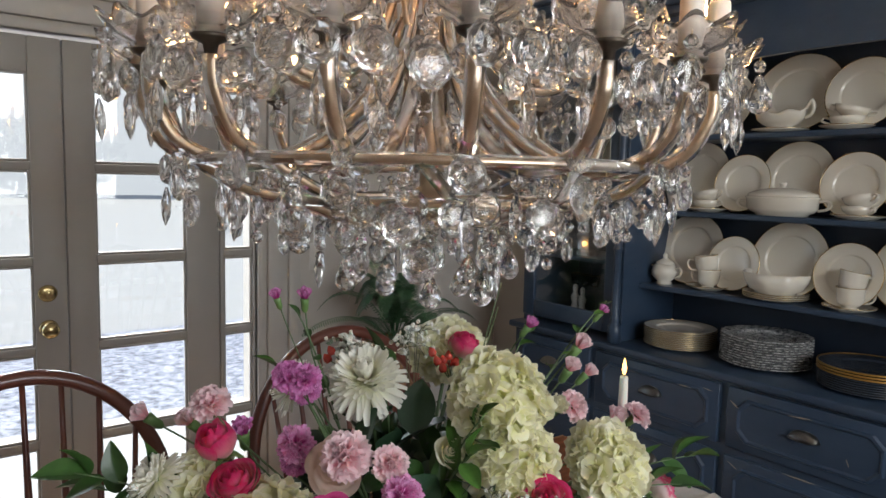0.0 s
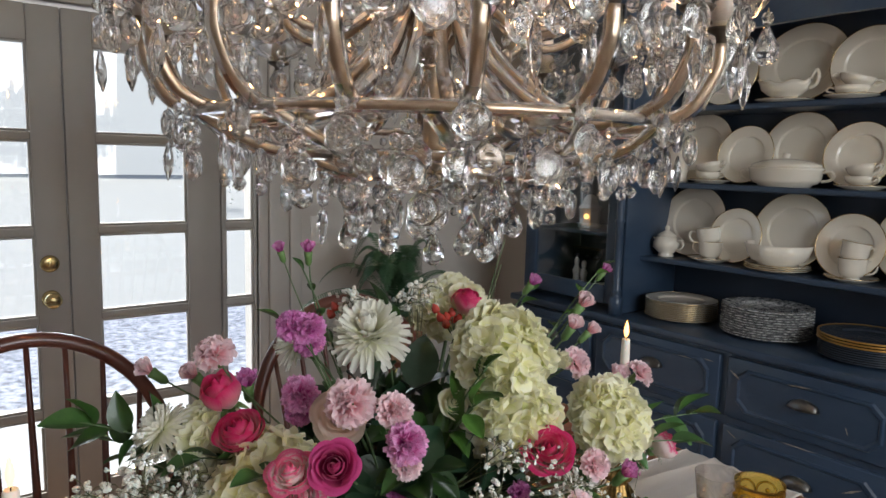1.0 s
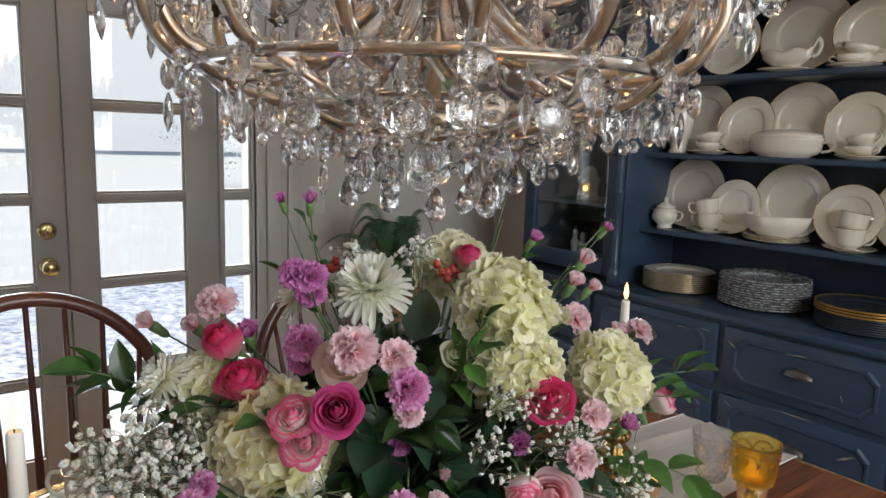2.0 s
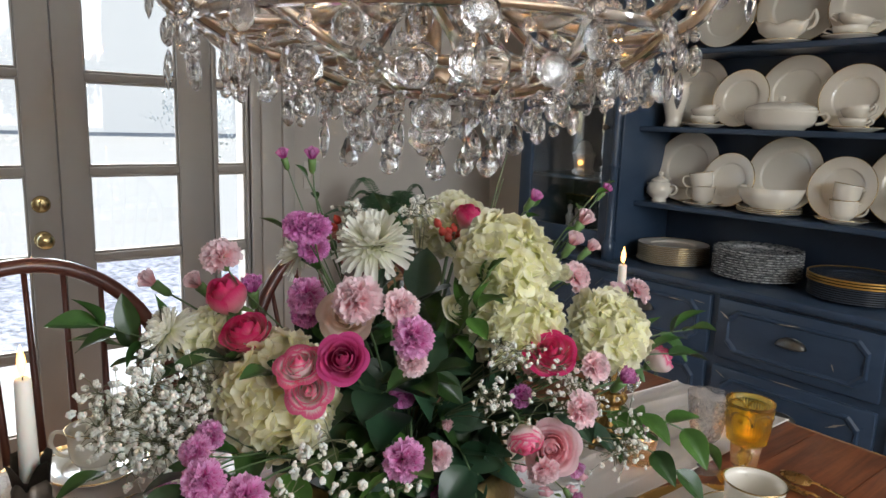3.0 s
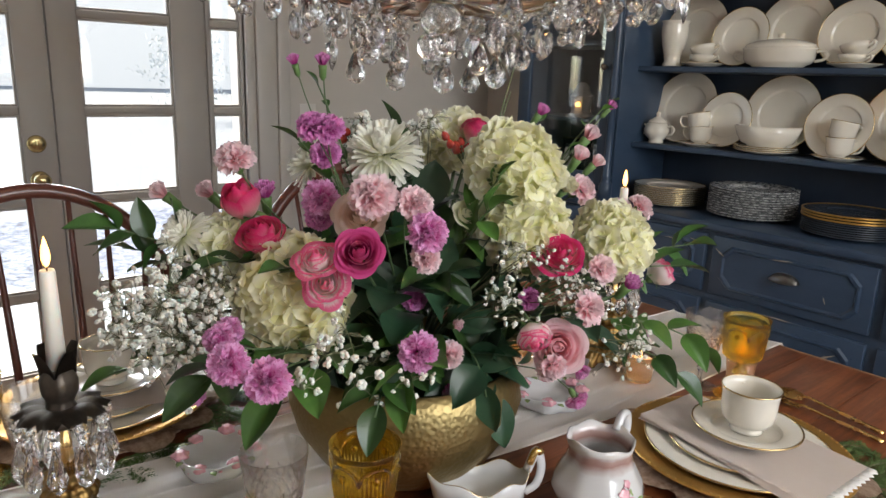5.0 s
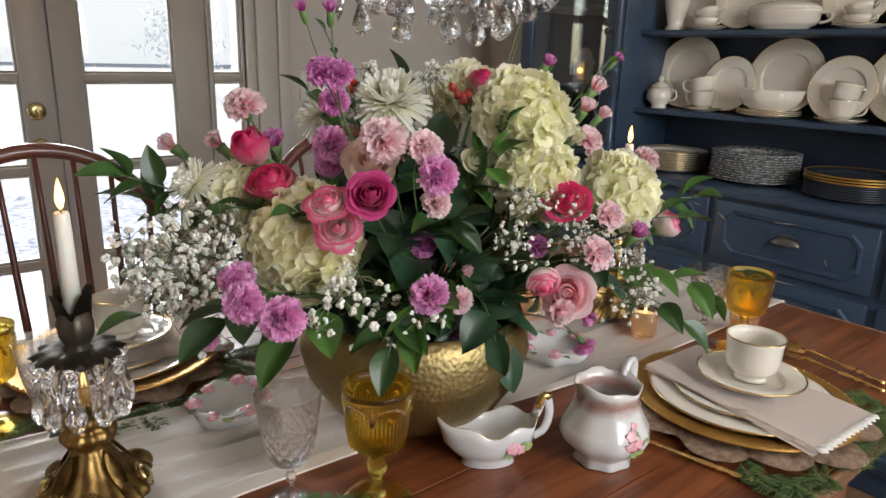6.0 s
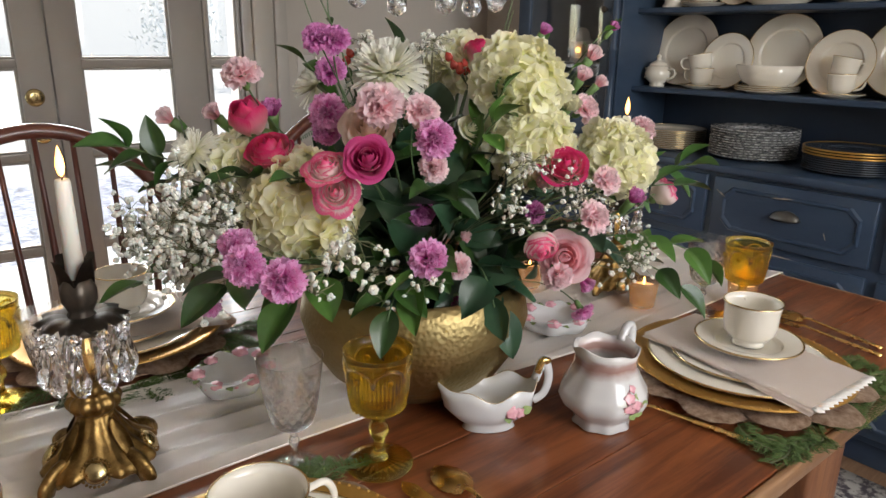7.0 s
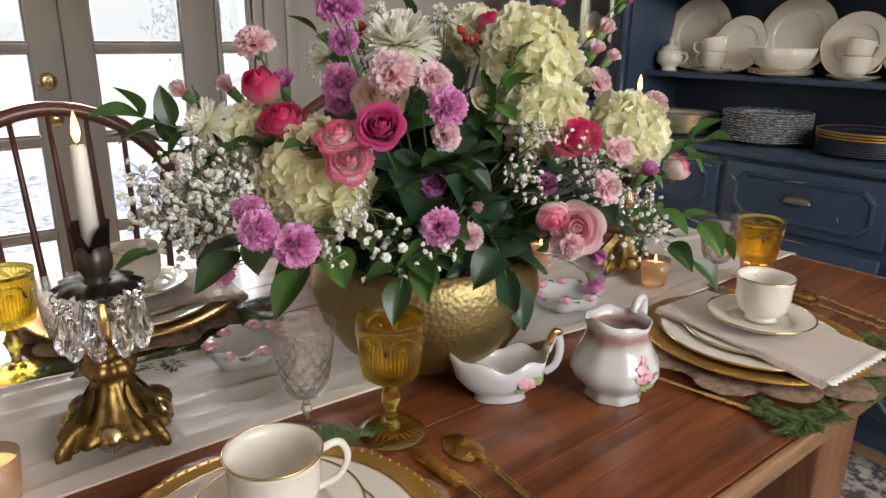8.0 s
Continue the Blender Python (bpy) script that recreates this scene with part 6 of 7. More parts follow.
for k in range(36):
    a = 2 * math.pi * k / 36 + frng.uniform(-0.2, 0.2)
    reach = frng.uniform(0.16, 0.44)
    hgt = frng.uniform(0.08, 0.26) + (0.14 if reach < 0.24 else 0.0)
    d = Vector((math.cos(a), math.sin(a), 0))
    if a % (2 * math.pi) < 1.9:
        reach = min(reach, 0.30)
    path = bez((0, 0, -0.02), d * reach * 0.25 + Vector((0, 0, hgt)), d * reach * 0.7 + Vector((0, 0, hgt * 1.15)), d * reach + Vector((0, 0, hgt * 0.55)), 16)
    bm = bmesh.new()
    add_tube(bm, path, [0.0022 - 0.0014 * i / 16 for i in range(17)], 5)
    for i in range(3, 17):
        t = i / 16
        p = path[i]
        tg = (path[min(16, i + 1)] - path[i - 1]).normalized()
        sd = tg.cross(Vector((0, 0, 1))).normalized()
        ln = 0.052 * math.sin(math.pi * (0.12 + 0.84 * t)) + 0.006
        for s in (-1, 1):
            for q in (0.0, 0.33, 0.66):
                o = p + (path[min(16, i + 1)] - p) * q
                e = o + (sd * s + tg * 0.35).normalized() * ln - Vector((0, 0, ln * 0.25))
                w = tg * 0.0032
                md = (o + e) / 2
                vs = [bm.verts.new(x) for x in (o - w * 0.4, md - w * 0.9, e, md + w * 0.9, o + w * 0.4)]
                bm.faces.new(vs)
    part("frond", bm, FERN, fern)

# ---- chandelier ----
CX, CY = 1.09, 1.09
chan = thing("chandelier", "large crystal chandelier with glass-clad gold arms and lit candle bulbs", "chandelier", at=(CX, CY, 0.0))
AGOLD = mat("arm_gilding", (0.52, 0.395, 0.275), 0.36, 0.88, col2=(0.64, 0.50, 0.37), scale=40, rough_var=0.1)
part("canopy", lathe([(0, ZC - 0.001), (0.07, ZC - 0.001), (0.065, ZC - 0.03), (0.02, ZC - 0.05), (0, ZC - 0.05)], 32), AGOLD, chan)
part("stem", lathe([(0, ZC - 0.051), (0.008, ZC - 0.051), (0.008, 2.10), (0.03, 2.06), (0.045, 2.00), (0.03, 1.94), (0.012, 1.90), (0.012, 1.80), (0.05, 1.785), (0.05, 1.765), (0.014, 1.75), (0.012, 1.46), (0.03, 1.45), (0.045, 1.43), (0.03, 1.405), (0.010, 1.395), (0, 1.39)], 28), AGOLD, chan)


def glass_arm(path, name, r=0.0085):
    a = part(name, tube(path, r * 0.84, 10, 0.85), AGOLD, chan, "gold arm sheathed in ribbed glass")
    part("glass_sheath", link_mesh("glass_sheath", tube(path, [r * (1 + 0.0 * i) for i in range(len(path))], 9, 1.0), CLEARG, False), None, a, "ribbed clear glass sheath")
    return a


def dish_mesh(r, h):
    """Ruffled glass drip dish, eight lobes, thin walls."""
    def fn(a, i, rr, z):
        k = (rr / r) ** 3
        return rr * (1 + 0.10 * k * math.cos(8 * a)), z + 0.006 * k * math.cos(8 * a)
    pr = [(0.006, 0.0), (0.014, 0.0), (0.022, 0.006), (r * 0.75, h * 0.40), (r * 0.92, h * 0.75), (r, h), (r * 0.97, h + 0.0008), (r * 0.87, h * 0.78), (r * 0.70, h * 0.46), (0.018, 0.009), (0.006, 0.003)]
    return link_mesh("drip_dish", lathe(pr, 64, fn, closed=True), CLEARG)


DISH = dish_mesh(0.053, 0.034)
DCAP = link_mesh("dish_cap", lathe([(0, -0.020), (0.006, -0.020), (0.008, -0.010), (0.018, -0.005), (0.0205, -0.0008), (0, -0.0008)], 20), DARKBR)
SLV = link_mesh("candle_sleeve", lathe([(0, 0.0036), (0.0135, 0.0036), (0.0135, 0.088), (0.0125, 0.092), (0, 0.092)], 20), SLEEVE)
BLB = link_mesh("bulb", lathe([(0, 0.0922), (0.006, 0.0922), (0.0085, 0.102), (0.0125, 0.117), (0.0115, 0.130), (0.006, 0.146), (0.0015, 0.158), (0, 0.159)], 16), CLEARG)
FIL = link_mesh("filament", lathe([(0, 0.100), (0.0016, 0.102), (0.0022, 0.118), (0.0012, 0.134), (0, 0.136)], 8), BULB)
crng = random.Random(12)


def hang(x, y, z, kinds, spin=None):
    """A chain of crystals hung one from the other, pinned with brass wire."""
    a = math.atan2(y, x) - math.pi / 2 if spin is None else spin
    drop = {"bead": 0.0172, "octagon": 0.0445, "almond": 0.050, "spear": 0.054}
    zz = z
    pin = tube([(x, y, z + 0.004), (x, y, z - 0.002)], 0.0007, 5)
    for kd in kinds:
        nm = {"bead": "crystal_bead", "octagon": "octagon_crystal", "almond": "pear_crystal", "spear": "spear_crystal"}[kd]
        part(nm, CR[kd], None, chan, m=Matrix.Translation((x, y, zz)) @ Matrix.Rotation(a + crng.uniform(-0.5, 0.5), 4, "Z") @ Matrix.Rotation(crng.uniform(-0.06, 0.06), 4, "X") @ Matrix.Scale(1.32 if kd == "octagon" else 1.16, 4))
        zz -= drop[kd] + 0.0008
    part("hanger", pin, WIRE, chan)


def tip(R, ang, z):
    c, s = math.cos(ang), math.sin(ang)
    m = Matrix.Translation((R * c, R * s, z))
    part("dish_cap", DCAP, None, chan, m=m)
    d = part("drip_dish", DISH, None, chan, "ruffled clear glass drip dish", m=m @ Matrix.Rotation(crng.uniform(0, 1), 4, "Z"))
    sl = part("candle_sleeve", SLV, None, chan, "cream candle sleeve", m=m)
    part("bulb", BLB, None, sl, "clear flame-shaped bulb")
    part("filament", FIL, None, sl, "glowing filament")


VIEW = math.atan2(-0.79, -0.61)
N1 = 18
for k in range(N1):
    a = VIEW + radians(7.5) + 2 * math.pi * k / N1
    c, s = math.cos(a), math.sin(a)

    def P(r, z, da=0.0):
        return (r * math.cos(a + da), r * math.sin(a + da), z)
    glass_arm(smooth_path([P(0.045, 1.70), P(0.10, 1.585), P(0.20, 1.505), P(0.29, 1.484), P(0.365, 1.505), P(0.398, 1.555), P(0.402, 1.592)], 5), "arm", 0.0102)
    tip(0.402, a, 1.612)
    # crystals round the dish
    for j in range(6):
        b = 2 * math.pi * j / 6 + 0.3 * k
        x, y = 0.402 * c + 0.052 * math.cos(b), 0.402 * s + 0.052 * math.sin(b)
        hang(x, y, 1.628, crng.choice((("bead", "almond"), ("bead", "octagon"), ("bead", "bead", "octagon"), ("bead", "octagon", "spear"))))
    hang(*P(0.372, 1.500)[:2], 1.497, ("bead", "octagon") if k % 2 else ("octagon", "spear"))
    hang(*P(0.30, 1.478)[:2], 1.470, ("bead", "octagon", "bead"))
    hang(*P(0.345, 1.478, 0.17)[:2], 1.478, ("bead", "bead", "octagon") if k % 3 else ("bead", "spear"))
    hang(*P(0.25, 1.485, 0.17)[:2], 1.478, ("bead", "octagon"))
    if k % 2:
        hang(*P(0.285, 1.47, 0.10)[:2], 1.465, ("bead", "octagon", "bead"))
# hoops
for R, z, r in ((0.345, 1.490, 0.0078), (0.215, 1.440, 0.0080), (0.125, 1.412, 0.007)):
    pts = [(R * math.cos(2 * math.pi * j / 72), R * math.sin(2 * math.pi * j / 72), z) for j in range(73)]
    glass_arm(pts, "hoop", r)
# basket bars
for k in range(12):
    a = VIEW + 2 * math.pi * k / 12 + 0.1
    p = [(r * math.cos(a + d), r * math.sin(a + d), z) for r, z, d in ((0.345, 1.492, -0.10), (0.29, 1.455, 0.0), (0.215, 1.436, 0.06), (0.125, 1.412, 0.1), (0.03, 1.428, 0.1))]
    glass_arm(smooth_path(p, 5), "basket_bar", 0.0085)
# rosettes where arms cross the hoop
ROS = link_mesh("rosette", lathe([(0, 0.0), (0.006, 0.001), (0.011, 0.004), (0.013, 0.006), (0.010, 0.0065), (0.004, 0.005), (0, 0.008)], 40, lambda a, i, r, z: (r * (1 + 0.12 * math.cos(10 * a)), z)), CLEARG)
for k in range(N1):
    a = VIEW + radians(7.5) + 2 * math.pi * k / N1
    part("rosette", ROS, None, chan, "clear glass rosette", m=facing((0.357 * math.cos(a), 0.357 * math.sin(a), 1.493), (math.cos(a), math.sin(a), 0)))
# lower fringes
for k in range(14):
    a = 2 * math.pi * k / 14
    hang(0.215 * math.cos(a), 0.215 * math.sin(a), 1.432, (("bead", "bead", "octagon"), ("bead", "almond"), ("bead", "octagon", "bead"))[k % 3])
for k in range(11):
    a = 2 * math.pi * k / 11 + 0.1
    hang(0.168 * math.cos(a), 0.168 * math.sin(a), 1.418, (("bead", "bead", "octagon"), ("bead", "octagon", "bead"), ("bead", "bead", "bead", "spear"))[k % 3])
for k in range(8):
    a = 2 * math.pi * k / 8 + 0.05
    hang(0.128 * math.cos(a), 0.128 * math.sin(a), 1.405, (("bead", "octagon", "almond"), ("bead", "bead", "almond"), ("bead", "bead", "octagon"))[k % 3])
for k in range(6):
    a = 2 * math.pi * k / 6
    hang(0.070 * math.cos(a), 0.070 * math.sin(a), 1.395, (("bead", "octagon", "almond"), ("bead", "bead", "almond"))[k % 2])
hang(0, 0, 1.389, ("bead", "octagon", "bead"))
# upper tier
for k in range(9):
    a = VIEW + radians(20) + 2 * math.pi * k / 9
    p = [(r * math.cos(a), r * math.sin(a), z) for r, z in ((0.05, 1.775), (0.09, 1.66), (0.16, 1.610), (0.22, 1.625), (0.242, 1.670), (0.243, 1.700))]
    glass_arm(smooth_path(p, 5), "upper_arm", 0.008)
    tip(0.243, a, 1.720)
    for j in range(5):
        b = 2 * math.pi * j / 5 + 0.4 * k
        hang(0.243 * math.cos(a) + 0.043 * math.cos(b), 0.243 * math.sin(a) + 0.043 * math.sin(b), 1.736, (("bead", "octagon"), ("bead", "almond"))[j % 2])
    hang(0.16 * math.cos(a), 0.16 * math.sin(a), 1.602, ("bead", "bead", "almond"))
    hang(0.11 * math.cos(a + 0.3), 0.11 * math.sin(a + 0.3), 1.62, ("bead", "octagon", "bead", "spear"))
for k in range(12):
    a = 2 * math.pi * k / 12
    p = [((0.02 + 0.08 * math.sin(math.pi * t)) * math.cos(a), (0.02 + 0.08 * math.sin(math.pi * t)) * math.sin(a), 1.90 - 0.30 * t) for t in [j / 10 for j in range(11)]]
    part("cage_bar", tube(p, 0.004, 7), AGOLD, chan)

# ---- flowers ----
HUB = Vector((0.985, 0.985, 0.925))


def stem_to(th, m, start_r=0.0018, end_r=0.0022, material=None, sag=0.0, name="stem"):
    """Stem from the flower's base down into the bowl, in the thing's own space."""
    inv = m.inverted()
    top = m.translation
    ax = (m.to_3x3() @ Vector((0, 0, 1))).normalized()
    root = HUB + Vector(((top.x - HUB.x) * 0.22, (top.y - HUB.y) * 0.22, -0.035))
    d = (top - root).length
    pts = bez(top, top - ax * d * 0.35 + Vector((0, 0, sag)), root + (top - root) * 0.3 + Vector((0, 0, d * 0.25)), root, 10)
    return part(name, tube([inv @ p for p in pts], [start_r + (end_r - start_r) * i / 10 for i in range(11)], 6), material or STEM, th)


def rose_petal(R, H, width, close, curl, seed):
    """Broad cupped petal: closing inwards near the heart, rolling out at the rim outside."""
    rg = random.Random(seed)
    ph = rg.uniform(0, 6)
    bm = bmesh.new()

    def f(u, v):
        vv = v * (1 - 0.20 * abs(u) ** 2.6)
        rad = R * (0.36 + 0.64 * math.sin(min(1.0, vv * 1.25) * math.pi / 2)) * (1 + 0.09 * u)
        top = max(0.0, vv - 0.50) / 0.50
        rad *= 1 - close * top ** 1.4
        lip = max(0.0, vv - 0.70) / 0.30
        rad += curl * lip ** 2 + 0.035 * R * math.sin(4 * u + ph) * vv ** 2
        a = u * width * (0.50 + 0.50 * min(1.0, vv * 1.5))
        return Vector((rad * math.cos(a), rad * math.sin(a), H * vv - curl * 0.85 * lip ** 2.2 + 0.022 * H * math.sin(3 * u + ph) * vv * vv))
    grid_surface(bm, 12, 10, f)
    return bm


def rose_set(openness):
    """Layers from the heart outwards: radius, height, half-angle, closing, rolled rim, count."""
    o = openness
    k = max(0.0, 0.9 - o) * 0.45
    return [(0.0045, 0.0410, 2.3, 0.78, 0.0, 2), (0.0080, 0.0415, 1.5, 0.50 + k, 0.0003, 3), (0.0120, 0.0410, 1.25, 0.33 + k, 0.0008 * o, 3), (0.0165, 0.0395, 1.15, 0.20 + k, 0.0016 * o, 4),
            (0.0210, 0.0370, 1.0, 0.08 + k, 0.0030 * o, 4), (0.0255, 0.0330, 0.95, -0.05 * o + k, 0.0050 * o, 5), (0.0285, 0.0285, 0.90, -0.16 * o + k, 0.0075 * o, 5)]


ROSEM = {}


def rose(at, direction, size, material, label, layers=8, openness=1.0, sepals=True, spin=0.0):
    """Rose of spiralling, curled petals; size is its width in metres."""
    m = facing(Vector(at), direction, spin, size / 0.070)
    m = m @ Matrix.Translation((0, 0, -0.026))
    th = thing("rose", label, "rose", "roses in the bowl", at=m)
    key = (material.name, openness)
    if key not in ROSEM:
        ROSEM[key] = [[link_mesh("petal", rose_petal(R, H, w, cl, cu, 17 * i + j + int(openness * 10)), material) for j in range(3)] for i, (R, H, w, cl, cu, n) in enumerate(rose_set(openness))]
    rg = random.Random(int(size * 1e4) + int(at[0] * 1000))
    a0 = rg.uniform(0, 6)
    for i, (R, H, w, cl, cu, n) in enumerate(rose_set(openness)[:layers]):
        for j in range(n):
            part("petal", ROSEM[key][i][j % 3], None, th, m=Matrix.Rotation(a0 + i * 2.4 + 2 * math.pi * j / n, 4, "Z") @ Matrix.Rotation(rg.uniform(-0.07, 0.07), 4, "Y"))
    bm = bmesh.new()
    add_lathe(bm, [(0, -0.008), (0.004, -0.008), (0.008, -0.002), (0.0085, 0.004), (0.005, 0.008), (0, 0.009)], 14)
    part("hip", bm, CALYX, th)
    if sepals:
        for k in range(5):
            bm = bmesh.new()
            grid_surface(bm, 4, 6, lambda u, v: Vector((0.007 + 0.020 * v, u * 0.0045 * (1 - v) ** 0.7, 0.002 + 0.012 * v - 0.016 * v * v)), uv=False)
            part("sepal", bm, CALYX, th, m=Matrix.Rotation(2 * math.pi * k / 5, 4, "Z"))
    stem_to(th, th.matrix_basis, 0.0022, 0.0028)
    return th


def carnation_petal(seed, L, W, inner):
    """One frilled petal, standing along z."""
    rg = random.Random(seed)
    ph, fq = rg.uniform(0, 6), rg.uniform(3.5, 5.5)
    bm = bmesh.new()

    def f(u, v):
        w = W * (0.18 + 0.95 * v ** 0.8)
        fr = v ** 2.2
        jag = 0.0020 * (1 if int((u + 1) * 5.01) % 2 else -0.35) * (1 if v > 0.95 else 0)
        x = 0.0045 * fr * math.sin(fq * u + ph) + 0.0016 * fr * math.sin(11 * u + ph * 2)
        return Vector((x - 0.004 * v * v * (1 if inner else -0.3), u * w, L * v * (1 - 0.13 * u * u) + jag))
    grid_surface(bm, 10, 5, f)
    return bm


CLAYER = ((5, 0.10, 0.021, 0.010), (8, 0.42, 0.022, 0.011), (9, 0.80, 0.023, 0.0125), (9, 1.15, 0.0245, 0.0130), (8, 1.45, 0.025, 0.0135))
CARN = {}
CAL = link_mesh("calyx", lathe([(0, -0.030), (0.0028, -0.030), (0.0062, -0.024), (0.0068, -0.012), (0.0078, -0.004), (0.006, -0.002), (0, -0.002)], 14), CALYX)


def carnation(at, direction, size, material, label, full=1.0, spin=0.0, name="carnation"):
    m = facing(Vector(at), direction, spin, size / (0.058 if full >= 0.6 else 0.036)) @ Matrix.Translation((0, 0, -0.012))
    th = thing(name, label, "carnation", "carnations in the bowl", at=m)
    if material.name not in CARN:
        CARN[material.name] = [[link_mesh("petal", carnation_petal(31 + 5 * i + j, L, W, i < 2), material) for j in range(2)] for i, (n_, tl, L, W) in enumerate(CLAYER)]
    rg = random.Random(int(abs(at[0] * 7919 + at[1] * 104729)))
    for i, (n_, tilt, L, W) in enumerate(CLAYER if full >= 0.6 else CLAYER[:2]):
        for k in range(n_):
            a = 2 * math.pi * (k + 0.5 * (i % 2)) / n_ + rg.uniform(-0.15, 0.15)
            tl = (tilt + rg.uniform(-0.12, 0.12)) * (1.0 if full >= 0.6 else 0.8)
            part("petal", CARN[material.name][i][k % 2], None, th, m=Matrix.Translation((0, 0, -0.006)) @ Matrix.Rotation(a, 4, "Z") @ Matrix.Rotation(tl, 4, "Y") @ Matrix.Scale(rg.uniform(0.88, 1.1), 4))
    part("calyx", CAL, None, th, "green calyx")
    stem_to(th, m @ Matrix.Translation((0, 0, -0.028)), 0.0014, 0.0016)
    return th


def floret_mesh(seed):
    rg = random.Random(seed)
    bm = bmesh.new()
    for k in range(4):
        a = math.pi / 2 * k + rg.uniform(-0.15, 0.15)
        R = Matrix.Rotation(a, 3, "Z") @ Matrix.Rotation(-rg.uniform(0.0, 0.45), 3, "Y")
        ph = rg.uniform(0, 6)
        s = rg.uniform(0.9, 1.15)
        grid_surface(bm, 6, 6, lambda u, v: R @ Vector((0.0170 * v * s, u * 0.0118 * s * math.sin(math.pi * (0.10 + 0.74 * v)) ** 0.8, 0.0025 * v + 0.0030 * u * u * v + 0.0015 * math.sin(4 * u + ph) * v + 0.0008 * (k % 2))))
    return bm


FLO = {}


def hydrangea(at, direction, size, material, label, n=110, squash=0.85):
    m = facing(Vector(at), direction, 0.3, 1.0)
    th = thing("hydrangea", label, "hydrangea", "hydrangeas in the bowl", at=m)
    if material.name not in FLO:
        FLO[material.name] = [link_mesh("floret", floret_mesh(50 + i), material) for i in range(4)]
    rg = random.Random(int(at[0] * 999 + at[1] * 777))
    r = size / 2
    part("core", lathe([(0, -r * 0.55), (r * 0.5, -r * 0.45), (r * 0.72, -r * 0.1), (r * 0.70, r * 0.2), (r * 0.45, r * 0.5), (0, r * 0.62)], 20), LEAFL, th, "green core of the flower head")
    ga = math.pi * (3 - 5 ** 0.5)
    for i in range(n):
        zf = 1 - 1.62 * (i + 0.5) / n
        rr = math.sqrt(max(0.0, 1 - zf * zf))
        d = Vector((rr * math.cos(ga * i), rr * math.sin(ga * i), zf))
        lump = 1 + 0.10 * noise.noise(d * 2.2 + Vector((at[0] * 9, 0, 0)))
        p = Vector((d.x * r, d.y * r, d.z * r * squash)) * lump * rg.uniform(0.90, 1.0)
        dd = (d + Vector((rg.uniform(-.4, .4), rg.uniform(-.4, .4), rg.uniform(-.4, .4)))).normalized()
        part("floret", FLO[material.name][i % 4], None, th, m=facing(p * 0.93, dd, rg.uniform(0, 6), rg.uniform(1.0, 1.38)))
    stem_to(th, m @ Matrix.Translation((0, 0, -r * 0.5)), 0.003, 0.0035)
    return th


def mum_petal(L, curl):
    bm = bmesh.new()
    grid_surface(bm, 4, 9, lambda u, v: Vector((L * v, u * 0.0052 * (0.5 + 0.5 * math.sin(math.pi * min(1, 0.15 + v * 0.8))), curl * L * v * v + 0.0022 * u * u)))
    return bm


MUM = [link_mesh("petal", mum_petal(L, c), WHITEP) for L, c in ((0.018, 0.55), (0.030, 0.35), (0.042, 0.10), (0.050, -0.18))]


def mum(at, direction, size, label):
    m = facing(Vector(at), direction, 0.0, size / 0.098)
    th = thing("chrysanthemum", label, "chrysanthemum", "white chrysanthemums", at=m)
    rg = random.Random(int(at[0] * 500))
    for ring, (n, tilt, me) in enumerate(((9, 1.40, 0), (15, 1.20, 0), (20, 1.04, 1), (22, 0.86, 1), (26, 0.66, 2), (28, 0.46, 2), (28, 0.25, 2), (26, 0.05, 3), (22, -0.18, 3))):
        for k in range(n):
            a = 2 * math.pi * k / n + ring * 0.37 + rg.uniform(-0.08, 0.08)
            part("petal", MUM[me], None, th, m=Matrix.Rotation(a, 4, "Z") @ Matrix.Rotation(-tilt + rg.uniform(-0.1, 0.1), 4, "Y") @ Matrix.Translation((0.002, 0, 0)) @ Matrix.Scale(rg.uniform(0.9, 1.08), 4))
    part("receptacle", lathe([(0, -0.012), (0.004, -0.012), (0.012, -0.002), (0.008, 0.004), (0, 0.006)], 16), CALYX, th)
    stem_to(th, m @ Matrix.Translation((0, 0, -0.011)), 0.0022, 0.0026)


def out_dir(p, up=0.35, cam=0.25):
    d = (Vector(p) - Vector((0.985, 0.985, 0.98)))
    d.normalize()
    return d + Vector((0, 0, up)) + Vector((-0.6, -0.75, 0.25)) * cam


hyd = (((1.045, 0.865, 1.195), 0.112, HYDR, 0.5), ((1.045, 0.845, 1.120), 0.115, HYDR, 0.2), ((1.205, 0.820, 1.085), 0.105, HYDR, 0.4), ((0.772, 0.958, 1.042), 0.140, HYDRY, 0.25), ((1.11, 1.055, 1.205), 0.105, HYDR, 0.7), ((0.735, 1.060, 1.085), 0.075, HYDR, 0.4))
for p, s, mt, up in hyd:
    hydrangea(p, out_dir(p, up, 0.5), s, mt, "cream and green hydrangea head in the gold bowl" if mt is HYDR else "buttery cream hydrangea head in the gold bowl", 95 if s > 0.09 else 50)
mum((0.925, 0.992, 1.205), (-0.35, -0.35, 0.9), 0.105, "large white spider chrysanthemum in the bouquet")
mum((0.680, 1.060, 1.108), (-0.8, 0.15, 0.6), 0.070, "white chrysanthemum at the edge of the bouquet")
mum((0.87, 1.08, 1.185), (-0.6, 0.4, 0.7), 0.080, "white chrysanthemum at the back of the bouquet")

